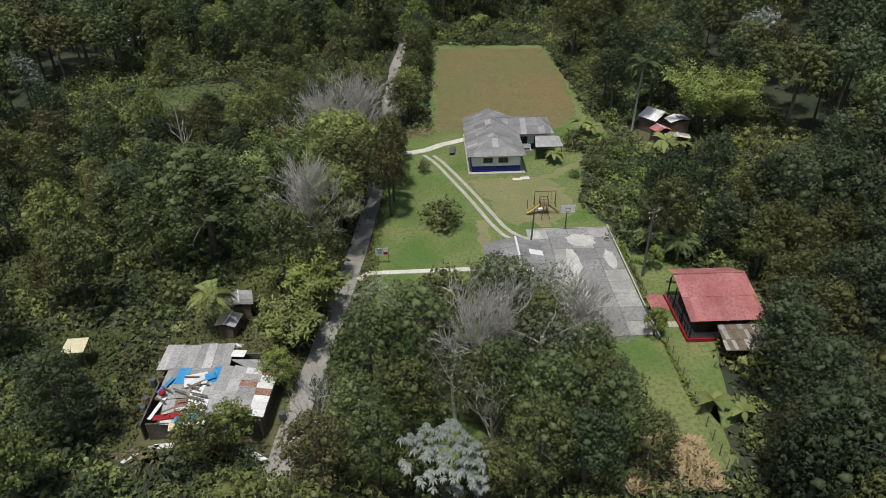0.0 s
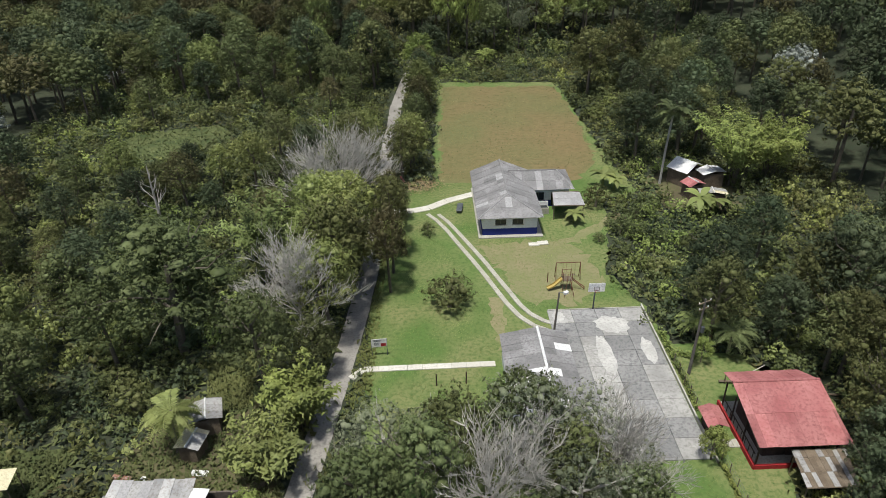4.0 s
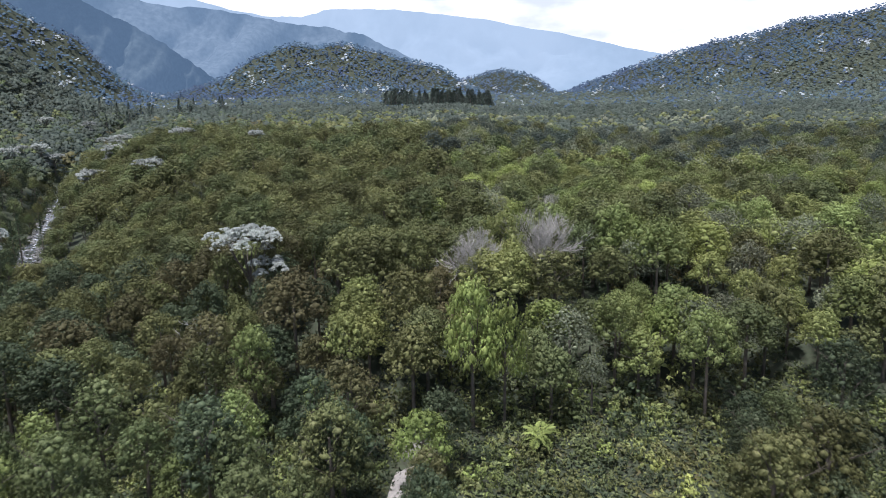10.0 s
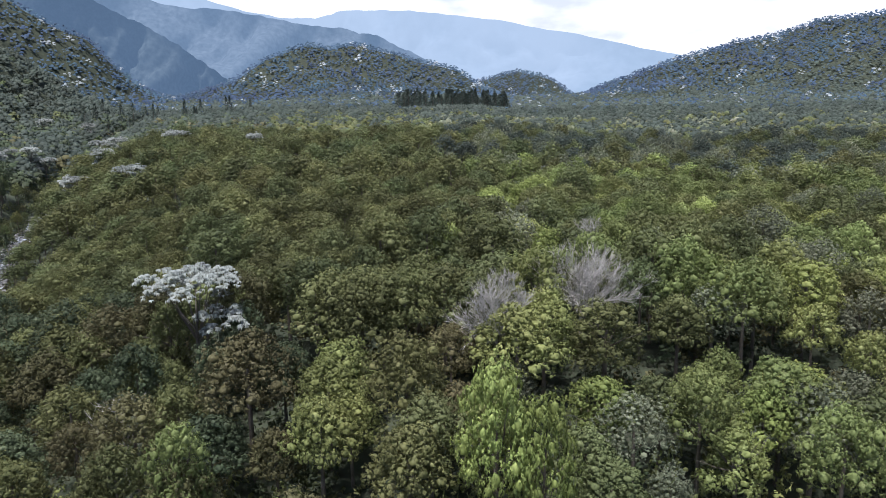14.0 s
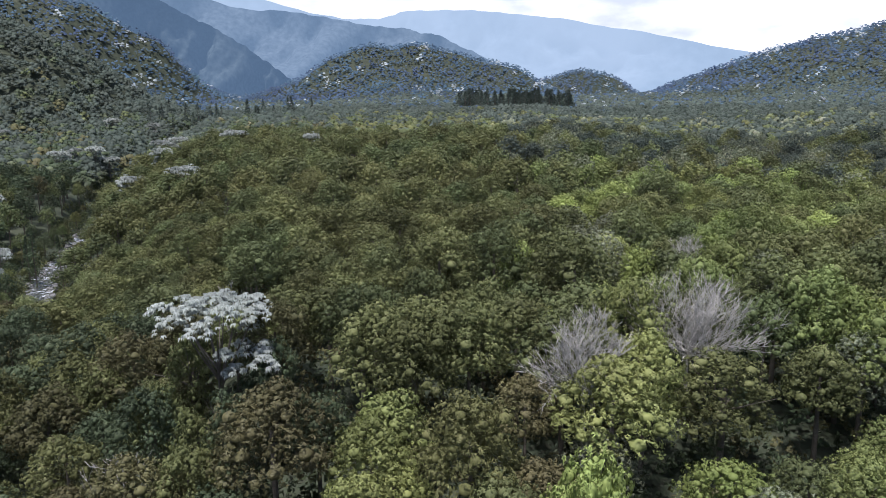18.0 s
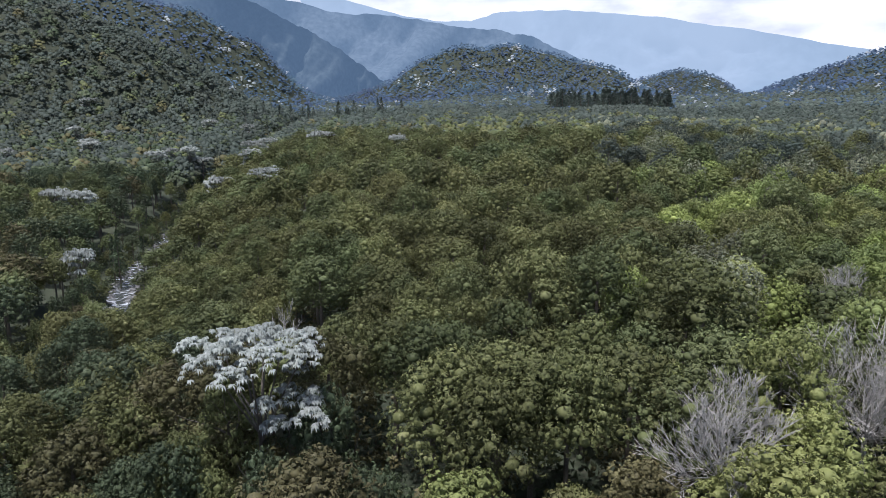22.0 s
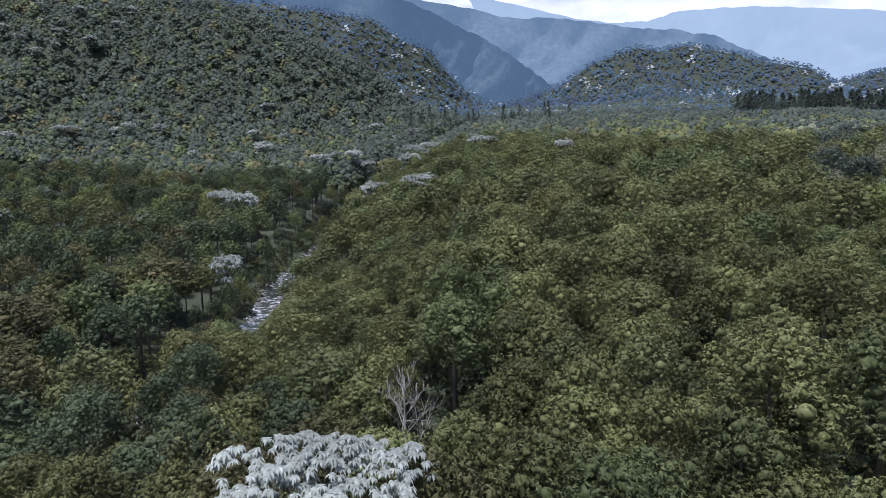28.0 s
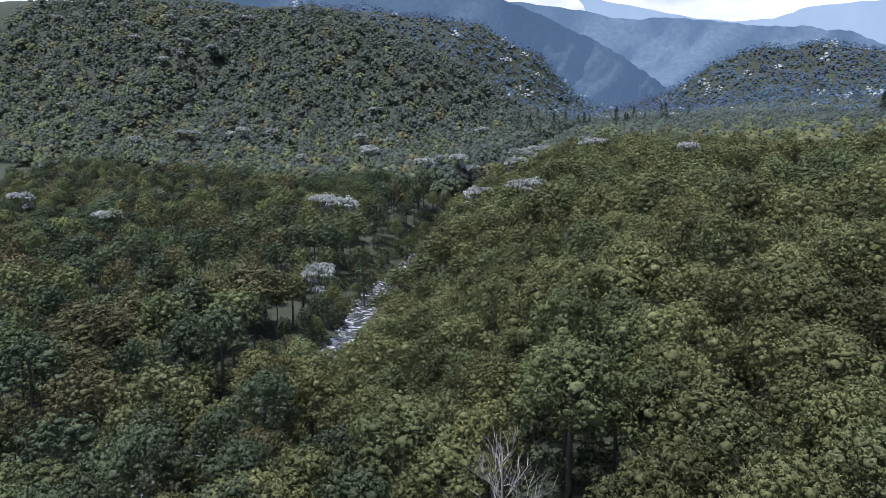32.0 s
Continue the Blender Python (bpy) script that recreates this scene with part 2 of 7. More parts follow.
def roof_sheets(parent, corners, mat, wide=0.95, long=1.9, seed=1, odd=None, chance=0.0, lap=0.03, wave=0.0):
    """Covers a sloping face (first two corners along the eave) with overlapping sheets, each a piece of its own."""
    rng = random.Random(seed)
    p = [Vector(c) for c in corners]
    u = (p[1] - p[0]).normalized()
    n = u.cross(p[-1] - p[0]).normalized()
    v = n.cross(u)
    flat = [((q - p[0]).dot(u), (q - p[0]).dot(v)) for q in p]
    lo, hi = min(a for a, _ in flat), max(a for a, _ in flat)
    top = max(b for _, b in flat)
    row = 0
    b0 = 0.0
    while b0 < top - 0.05:
        a0, col = lo, 0
        while a0 < hi - 0.03:
            poly = clip(clip(clip(clip(flat, 0, a0 + wide + 0.04, True), 0, a0, False), 1, b0 + long + 0.1, True), 1, b0, False)
            if len(poly) >= 3:
                lift = 0.012 * row + lap * (col % 2) + rng.uniform(0, 0.012)
                pts = [p[0] + u * a + v * b + n * (lift + 0.02 * (1 - (b - b0) / long)) for a, b in poly]
                area = sum((pts[i] - pts[0]).cross(pts[i + 1] - pts[0]).length for i in range(1, len(pts) - 1))
                if area > 0.04:
                    part("sheet", prism(pts, 0.02), odd if odd and rng.random() < chance else mat, parent)
            a0 += wide
            col += 1
        b0 += long
        row += 1


# ---- the lie of the land ----
RIVER = [(-70, 150), (-87, 192), (-103, 228), (-123, 283), (-136, 302), (-151, 328), (-167, 368), (-185, 415), (-203, 458), (-222, 495), (-262, 640), (-330, 900)]
RIVER_Z = [-7.0, -7.0, -6.5, -6.0, -5.8, -5.5, -4.0, -1.0, 2.0, 5.0, 19.0, 44.0]
ROAD = [(-24, -70), (-16, -30), (-14.5, 5), (-13, 20), (-11.9, 30), (-10.9, 36.8), (-9.9, 45), (-8.6, 56), (-7.7, 67.6), (-7.1, 86), (-7.2, 100), (-6.4, 115.6), (-6.2, 126.8), (-4.1, 147.5), (-2.6, 156)]
_RY, _RX = np.array([p[1] for p in RIVER], float), np.array([p[0] for p in RIVER], float)
RIDGES = [  # points (x, y, height over the valley) along a crest, the width of its flanks, and how much faster it falls sideways
    ([(-1300, 480, 200), (-850, 640, 185), (-640, 700, 145), (-526, 751, 122), (-480, 762, 100), (-431, 774, 76), (-372, 776, 22)], 190, 2.6),
    ([(-1500, 1000, 290), (-954, 1332, 235), (-809, 1435, 210), (-705, 1495, 130), (-600, 1546, 14)], 200, 2.4),
    ([(-620, 1760, 14), (-500, 1800, 56), (-400, 1835, 106), (-320, 1860, 136), (-190, 1880, 150), (-80, 1850, 126), (34, 1800, 82), (100, 1700, 24)], 150, 1.15),
    ([(80, 2420, 50), (150, 2394, 95), (267, 2382, 122), (380, 2360, 85), (470, 2350, 35)], 170, 2.0),
    ([(340, 1765, 12), (440, 1790, 50), (562, 1808, 90), (740, 1820, 140), (934, 1810, 182), (1250, 1700, 215), (1700, 1400, 250)], 240, 1.6),
]


def smooth01(v):
    v = np.clip(v, 0, 1)
    return v * v * (3 - 2 * v)


def rough(x, y, scale, seed=0.0):
    """Cheap rolling relief, -1 to 1."""
    x, y = np.asarray(x, float) / scale + seed * 7.3, np.asarray(y, float) / scale - seed * 3.1
    return (np.sin(x * 1.7 + 1.3 * np.sin(y * 1.1)) + np.sin(y * 1.9 + 1.7 * np.sin(x * 0.8 + 2)) + 0.6 * np.sin(3.1 * x + 2.3 * y)) / 2.6


def height(x, y):
    x, y = np.asarray(x, float), np.asarray(y, float)
    river_x = np.interp(y, _RY, _RX)
    river_z = np.interp(y, _RY, RIVER_Z)
    right = 12 * smooth01((y - 146) / 55) + 0.06 * np.clip(y - 200, 0, 1400)
    right = right - 6 * smooth01((x - 30) / 70) * smooth01((y - 150) / 60) + 2.0 * rough(x, y, 60) * smooth01((y - 160) / 80)
    right = right + 9 * smooth01((x - 34) / 60) * smooth01((y - 40) / 60) * (1 - smooth01((y - 150) / 60))
    left = np.where(y < 300, -2 + 0 * y, -2 + 0.10 * np.clip(y - 300, 0, 420) + 0.058 * np.clip(y - 720, 0, 1400))
    left = left + 1.5 * rough(x, y, 40, 2)
    across = smooth01((x - (river_x + 14)) / 62)
    base = left * (1 - across) + right * across
    down = np.exp(-(((x - river_x) / 13.0) ** 2)) * (y > 130) * smooth01((y - 130) / 40) * (1 - smooth01((y - 640) / 240))
    base = base * (1 - down) + river_z * down
    hill = 0 * x
    for crest, wide, steep in RIDGES:
        best = 0 * x
        for (ax, ay, az), (bx, by, bz) in zip(crest, crest[1:]):
            f = np.clip(((x - ax) * (bx - ax) + (y - ay) * (by - ay)) / ((bx - ax) ** 2 + (by - ay) ** 2), 0, 1)
            d = np.hypot((x - ax - f * (bx - ax)) * steep, y - ay - f * (by - ay))
            z = az + f * (bz - az)
            w = wide * (0.45 + 0.55 * z / 160)
            best = np.maximum(best, z * np.exp(-((d / w) ** 1.6)))
        hill = np.maximum(hill, best)
    hill = hill * (1 + 0.05 * rough(x, y, 75, 1) + 0.02 * rough(x, y, 31, 4))
    far = smooth01((np.hypot(x, y) - 900) / 800) * 8 * rough(x, y, 120, 3)
    flat = smooth01((np.abs(x + 2) - 60) / 40 + np.clip(y - 150, 0, None) / 20)
    return base * np.where(y < 150, flat, 1.0) + hill + far * (y > 400)


def build_ground():
    xs = np.unique(np.r_[np.linspace(-4800, -900, 60), np.linspace(-900, -260, 60), np.linspace(-260, 200, 90), np.linspace(200, 1300, 75), np.linspace(1300, 4800, 40)])
    ys = np.unique(np.r_[np.linspace(-1500, -60, 15), np.linspace(-60, 130, 30), np.linspace(130, 560, 90), np.linspace(560, 2700, 150), np.linspace(2700, 4800, 25)])
    gx, gy = np.meshgrid(xs, ys)
    v = np.stack([gx, gy, height(gx, gy)], -1).reshape(-1, 3)
    a = (np.arange(len(ys) - 1)[:, None] * len(xs) + np.arange(len(xs) - 1)).ravel()
    f = np.stack([a, a + 1, a + 1 + len(xs), a + len(xs)], 1)
    ob = new("ground", mesh_np("ground", v, f, [SOIL], smooth=True))
    return tagged(ob, "dark forest floor rising to wooded hills", "ground", kind="structure")


build_ground()


# ---- plants: leaves, crowns, limbs ----
def leaf_faces(rng, at, out, size, narrow=0.75, droop=0.22, shake=0.36):
    """Folded four-cornered leaf sprays round the points at, facing about out."""
    n = len(at)
    nrm = out + rng.normal(0, shake, (n, 3))
    nrm /= np.linalg.norm(nrm, axis=1, keepdims=True)
    u = np.cross(nrm, rng.normal(0, 1, (n, 3)))
    u /= np.linalg.norm(u, axis=1, keepdims=True) + 1e-9
    w = np.cross(nrm, u)
    s = (size * rng.uniform(0.6, 1.35, n))[:, None]
    v = np.stack([at + u * s - nrm * s * droop, at + w * s * narrow, at - u * s - nrm * s * droop, at - w * s * narrow], 1)
    return v.reshape(-1, 3)


def lobes_of(rng, radius, low, high, count, spread=0.72):
    """Centres and radii of the leaf masses of a crown between two heights."""
    k = np.arange(count)
    turn = k * 2.39996 + rng.uniform(0, 6) + rng.normal(0, 0.2, count)
    up = 1 - 1.3 * (k + 0.5) / count
    far_out = rng.uniform(0.62, 1.06, count)
    r = radius * spread * 1.06 * np.sqrt(1 - up ** 2) * far_out
    mid = low + 0.36 * (high - low)
    z = mid + np.where(up > 0, high - mid, mid - low) * up * (0.55 + 0.35 * far_out)
    c = np.stack([np.cos(turn) * r, np.sin(turn) * r, z], 1)
    return c, radius * rng.uniform(0.17, 0.34, count) * min(1.75, math.sqrt(34 / count))


def blob():
    """Corners and faces of a twenty-sided ball."""
    bm = bmesh.new()
    bmesh.ops.create_icosphere(bm, subdivisions=1, radius=1.0)
    v, f = np.array([p.co[:] for p in bm.verts]), np.array([[p.index for p in q.verts] for q in bm.faces])
    bm.free()
    return v, f


BLOB_V, BLOB_F = blob()


def crown_arrays(rng, radius, low, high, count, per, leaf, hull=0.42, squash=0.85, spread=0.72, lift=0.0):
    """One crown: boughs of leaf tufts over their dense inner masses."""
    c, r = lobes_of(rng, radius, low, high, count, spread)
    flat = np.array((1, 1, squash))
    tufts = max(1, round(per / 11))
    if tufts < 3:
        tufts, each = per, 1
    else:
        each = 11
    k = np.arange(tufts)
    up = 1 - 1.55 * (k + 0.5) / tufts + rng.normal(0, 0.05, (count, tufts))
    way = k * 2.39996 + rng.uniform(0, 6.283, (count, 1)) + rng.normal(0, 0.18, (count, tufts))
    up = np.clip(up, -1, 1)
    d = np.stack([np.cos(way) * np.sqrt(1 - up * up), np.sin(way) * np.sqrt(1 - up * up), up], 2)
    heart = c[:, None] + d * (r[:, None, None] * rng.uniform(0.66, 1.2, (count, tufts, 1))) * flat
    e = rng.normal(0, 1, (count, tufts, each, 3)) + 0.7 * d[:, :, None]
    e /= np.linalg.norm(e, axis=3, keepdims=True)
    puff = r[:, None, None, None] * (0.95 / math.sqrt(tufts) if each > 1 else 0.05) * rng.uniform(0.55, 1.1, (count, tufts, each, 1))
    at = (heart[:, :, None] + e * puff).reshape(-1, 3)
    bough = np.repeat(d.reshape(-1, 3), each, axis=0)
    tuft = e.reshape(-1, 3)
    keep = (np.linalg.norm(at[:, None] - c[None], axis=2) / r[None] < 0.66).sum(1) == 0
    at, bough, tuft = at[keep], bough[keep], tuft[keep]
    v = leaf_faces(rng, at, 0.6 * bough + 0.6 * tuft + np.array((0, 0, 0.2)), leaf, shake=0.4).reshape(-1, 4, 3)[:, :3]
    own = np.cross(v[:, 1] - v[:, 0], v[:, 2] - v[:, 0])
    own /= np.linalg.norm(own, axis=1, keepdims=True) + 1e-9
    dome = at - np.array((0, 0, low + 0.2 * (high - low)))
    dome /= np.linalg.norm(dome, axis=1, keepdims=True) + 1e-9
    n = np.repeat(0.5 * bough + 0.4 * tuft + 0.15 * dome + 0.25 * own + np.array((0, 0, lift)), 3, axis=0)
    v = v.reshape(-1, 3)
    f = np.arange(len(v)).reshape(-1, 3)
    hv = c[:, None] + BLOB_V[None] * r[:, None, None] * flat * hull * rng.uniform(0.85, 1.15, (count, len(BLOB_V), 1))
    mid = hv[:, BLOB_F].mean(2)
    deep = np.linalg.norm(mid[:, :, None] - c[None, None], axis=3) / r < 0.55
    deep[np.arange(count), :, np.arange(count)] = False
    inner = deep.any(2)
    inner |= BLOB_V[BLOB_F].mean(1)[None, :, 2] < -0.6
    hf = (BLOB_F[None] + (np.arange(count) * len(BLOB_V))[:, None, None])[~inner]
    hn = np.tile(BLOB_V, (count, 1)) + np.array((0, 0, 0.1 + lift))
    n = np.concatenate([n, hn])
    n /= np.linalg.norm(n, axis=1, keepdims=True) + 1e-9
    return np.concatenate([v, hv.reshape(-1, 3)]), np.concatenate([f, hf + len(v)]), n


def crown_mesh(name, seed, radius, low, high, count, per, leaf, mat, squash=0.85, spread=0.72, hull=0.42):
    rng = np.random.default_rng(seed)
    v, f, n = crown_arrays(rng, radius, low, high, count, per, leaf, hull, squash, spread)
    return mesh_np(name, v, f, [mat], normals=n)


def limbs(bm, rng, start, way, length, radius, level, sides=5, spread=0.7, forks=3, lift=0.15):
    """A limb that tapers, bends and forks."""
    pts, rad = [Vector(start)], [radius]
    d = Vector(way).normalized()
    steps = 3 if level else 2
    for i in range(steps):
        d = (d + Vector((rng.gauss(0, 0.13), rng.gauss(0, 0.13), rng.gauss(lift * 0.5, 0.1)))).normalized()
        pts.append(pts[-1] + d * length / steps)
        rad.append(radius * (1 - 0.5 * (i + 1) / steps))
    if level == 0:
        rad[-1] = radius * 0.25
    tube(pts, rad, max(3, sides), bm)
    if level:
        for k in range(forks):
            i = rng.choice((1, 2, 3)) if k else 3
            e = Vector((rng.gauss(0, 1), rng.gauss(0, 1), rng.gauss(0.2, 0.5))).normalized()
            limbs(bm, rng, pts[i], (d + e * spread).normalized(), length * rng.uniform(0.55, 0.8), max(rad[i] * 0.7, 0.022), level - 1, sides - 1, spread, forks, lift)


def trunk_mesh(name, seed, tall, radius, low, count=5, mat=None, level=1):
    rng = random.Random(seed)
    bm = bmesh.new()
    lean = Vector((rng.gauss(0, 0.05), rng.gauss(0, 0.05), 1))
    pts = [Vector((0, 0, -0.4)), Vector((0, 0, 0.3)), lean * tall * 0.35, lean * tall * 0.7]
    tube(pts, [radius * 1.35, radius, radius * 0.75, radius * 0.45], 7, bm)
    for k in range(count):
        a = k * 2.4 + rng.uniform(0, 1)
        z = tall * rng.uniform(0.32, 0.68)
        limbs(bm, rng, lean * z, (math.cos(a), math.sin(a), rng.uniform(0.4, 1.1)), tall * 0.24, radius * 0.36, level, 5, 0.6, 2)
    me = bpy.data.meshes.new(name)
    bm.normal_update()
    bm.to_mesh(me)
    bm.free()
    me.materials.append(mat or BARK)
    return me


def z_at(x, y):
    return float(height(x, y))


MASTERS = {}


def master_tree(key, tone, seed, tall, radius, low, count=24, per=95, leaf=0.42, bark=None, name="tree", label="", category="tree", group="", squash=0.85, spread=0.72, hull=0.42):
    """One tree with trunk and crown, kept to be copied."""
    ob = thing(name, label, category, group=group)
    part("trunk", trunk_mesh("trunk", seed, tall, 0.16 + tall * 0.012, low, mat=bark), None, ob)
    part("crown", crown_mesh("crown", seed, radius, low, tall, count, per, leaf, LEAF[tone], squash, spread, hull), None, ob)
    MASTERS[key] = [ob, False]
    return ob


def plant(key, x, y, size=1.0, turn=None, z=None, wide=1.0, label=""):
    """Puts the kept tree (the first time) or a copy of it at a place."""
    kept = MASTERS[key]
    turn = random.uniform(0, 360) if turn is None else turn
    m = pose(x, y, z_at(x, y) - 0.1 if z is None else z, 0, 0, turn) @ Matrix.Diagonal((size * wide, size * wide, size, 1))
    if kept[1]:
        ob = copy_thing(kept[0], Matrix.Identity(4))
        ob.matrix_basis = m
    else:
        ob = kept[0]
        ob.matrix_basis = m
        kept[1] = True
    if label:
        ob["label"] = label
    return ob


TONES = [("dark", "dark green"), ("green", "mid green"), ("olive", "olive green"), ("brown", "brownish green"), ("light", "light green")]
for _i, (_t, _w) in enumerate(TONES):
    for _k in range(3):
        master_tree((_t, _k), _t, 40 + _i * 5 + _k, 13 + _k * 1.5, 4.2 + 0.5 * _k, 3.6, 42 + 4 * _k, 330, 0.132,
                    name="broadleaf_tree", label=f"tall {_w} broadleaf tree with dense rounded crown", group="trees round the clearing")
    master_tree((_t, "bush"), _t, 80 + _i, 2.6, 1.9, 0.3, 18, 121, 0.10, name="bush", label=f"{_w} leafy bush on the ground",
                category="bush", group="bushes round the clearing")
master_tree("lime", "lime", 120, 12, 4.6, 3.0, 38, 330, 0.142, name="broadleaf_tree", label="bright yellow-green broadleaf tree in leaf", group="trees round the clearing")
master_tree("airy", "grey", 121, 11, 4.2, 2.5, 44, 150, 0.11, PALE_BARK, name="broadleaf_tree", label="sparse grey-green tree with thin pale twigs", group="trees round the clearing", hull=0.25)


# ---- the woods ----
def inside(x, y, poly):
    r = False
    for (ax, ay), (bx, by) in zip(poly, poly[1:] + poly[:1]):
        if (ay > y) != (by > y) and x < (bx - ax) * (y - ay) / (by - ay) + ax:
            r = not r
    return r


def near_line(x, y, line, gap):
    for (ax, ay), (bx, by) in zip(line, line[1:]):
        f = max(0, min(1, ((x - ax) * (bx - ax) + (y - ay) * (by - ay)) / ((bx - ax) ** 2 + (by - ay) ** 2)))
        if math.hypot(x - ax - f * (bx - ax), y - ay - f * (by - ay)) < gap:
            return True
    return False


LAWN = [(-6.2, 20), (24, 20), (24.5, 47), (22.6, 59), (20.5, 65), (22.5, 73), (24, 84), (30, 86), (28.5, 98), (27.5, 140), (2.5, 142), (0.5, 99), (0.5, 91), (-6.0, 88), (-6.5, 70), (-7.2, 55)]
YARDS = [
    [(-27, 23.5), (-13, 23.5), (-12.5, 36), (-17, 46), (-23, 46), (-27, 37)],
    [(-36, 33), (-32, 33), (-32, 37.5), (-36, 37.5)],
    [(21, 24), (25.5, 24), (29, 36), (35, 39), (35, 45), (24, 52)],
    [(33, 80), (44, 80), (44, 92), (33, 92)],
]
THICKETS = [  # no trees, low growth alone
    [(-36, 66), (-22, 66), (-22, 78), (-36, 78)],
    [(-28, 48), (-20, 48), (-17, 60), (-26, 62)],
    [(-70, 95), (-40, 95), (-35, 115), (-70, 122)],
    [(28, 72), (52, 70), (56, 96), (30, 96)],
    [(20, 58), (32, 56), (32, 80), (22, 84)],
    [(4, 138), (30, 136), (31, 152), (2, 156)],
    [(-22, 100), (-9, 100), (-9, 122), (-30, 124)],
    [(-17, 50), (-10.5, 50), (-10.5, 58), (-17, 58)],
    [(-16, 74), (-9, 74), (-9, 82), (-16, 82)],
    [(-39, 74), (-33, 74), (-33, 82), (-39, 82)],
    [(-30, 10), (-12, 10), (-12, 24), (-30, 24)],
    [(-41, 28), (-26, 28), (-27, 42), (-42, 42)],
]
CLEARINGS = [  # grass among the trees
    [(-56, 106), (-54, 116), (-37, 119), (-33, 109), (-47, 101)],
    [(-50, 57), (-42, 56), (-41, 47), (-50, 48)],
    [(-39, 40), (-31, 40.5), (-30.5, 32), (-37, 32)],
    [(-22.5, 52), (-18, 53), (-17, 44.5), (-21, 44)],
    [(-37, 73), (-26, 71), (-27, 64), (-36, 64)],
]


def open_ground(x, y, gap):
    if any(inside(x, y, p) for p in YARDS + CLEARINGS) or near_line(x, y, ROAD, 1.6 + gap * 0.55):
        return True
    if gap > 3 and any(inside(x, y, p) for p in THICKETS):
        return True
    if near_line(x, y, LAWN + LAWN[:1], gap * 0.75):
        return True
    return inside(x, y, LAWN)


def scatter(rng, x0, x1, y0, y1, step, jitter=0.42):
    """Spots on a shaken grid."""
    out = []
    for j in range(int((y1 - y0) / step)):
        for i in range(int((x1 - x0) / step)):
            out.append((x0 + (i + 0.5 * (j % 2) + rng.uniform(-jitter, jitter)) * step, y0 + (j + rng.uniform(-jitter, jitter)) * step))
    return out


def tone_at(x, y, rng):
    """Which green grows where round the clearing."""
    if x > 18:
        return rng.choice(("dark", "dark", "green", "dark", "dark", "olive"))
    return rng.choice(("dark", "green", "green", "olive", "light", "dark", "green", "brown"))


CLEAR = [(-30, 182, 5.0), (-24, 181, 3.6), (-26, 177, 3.0), (19.2, 187, 6.5), (13.5, 181, 5.0), (7.2, 180, 3.2), (12.5, 176, 2.0), (20, 180, 4.5), (26.5, 216, 4), (-40, 210, 3.4), (-35, 172.5, 3.2), (6.5, 158, 4.5), (42.5, 178, 5)]
GROVE_SHAPES = {}


def grove_tree(tone, shape, fine):
    """One tree as a single light mesh: stem and leaf crown, shared by all its likes."""
    if (tone, shape, fine) not in GROVE_SHAPES:
        r = np.random.default_rng(300 + shape)
        tall, radius = 13 + 1.2 * shape, 4.2 + 0.35 * shape
        count, per, leaf = (40, 330, 0.142) if fine else (30, 110, 0.24)
        if tone == "grey":
            per = int(per * 0.6)
        v, f, n = crown_arrays(r, radius, 0.42 * tall, tall, count, per, leaf, 0.25 if tone == "grey" else 0.42)
        turn = np.arange(5) * 2 * math.pi / 5
        low = np.stack([np.cos(turn) * 0.3, np.sin(turn) * 0.3, 0 * turn - 0.5], 1)
        stem = np.concatenate([low, low * np.array((0.5, 0.5, 0)) + np.array((0, 0, tall * 0.75))])
        k = np.arange(5)
        sf = np.concatenate([np.stack([k, (k + 1) % 5, k + 5], 1), np.stack([(k + 1) % 5, (k + 1) % 5 + 5, k + 5], 1)])
        kind = np.r_[np.zeros(len(f), int), np.ones(len(sf), int)]
        GROVE_SHAPES[tone, shape, fine] = mesh_np("tree", np.concatenate([v, stem]), np.concatenate([f, sf + len(v)]), [LEAF[tone], BARK], kind, normals=np.concatenate([n, np.tile(np.stack([np.cos(turn), np.sin(turn), 0 * turn], 1), (2, 1))]))
    return GROVE_SHAPES[tone, shape, fine]


def grove(name, spots, label, tones, fine, size=(0.7, 1.15), wide=(0.85, 1.15)):
    """Woods of many alike trees, in stretches of at most 280."""
    r = np.random.default_rng(len(spots))
    spots = sorted(spots, key=lambda p: p[1])
    stretches = max(1, math.ceil(len(spots) / 280))
    per = math.ceil(len(spots) / stretches)
    for a in range(0, len(spots), per):
        ob = thing(name, label, "forest", kind="stuff")
        for x, y in spots[a:a + per]:
            tone = LEAF_KINDS[tones(x, y, r)]
            s, w = r.uniform(*size), r.uniform(*wide)
            gap = x - np.interp(y, _RY, _RX)
            if 250 < y < 372 and 0 < gap < 27:
                s *= 0.28 + 0.027 * gap
                w = w / (0.55 + 0.017 * gap)
            if -10 < gap < 0 and y > 246:
                s *= 0.6
            part("tree", grove_tree(tone, int(r.integers(3)), fine), None, ob, "", pose(x, y, z_at(x, y) - 0.1, 0, 0, r.uniform(0, 360)) @ Matrix.Diagonal((s * w, s * w, s, 1)))
    print(name, len(spots), "trees")


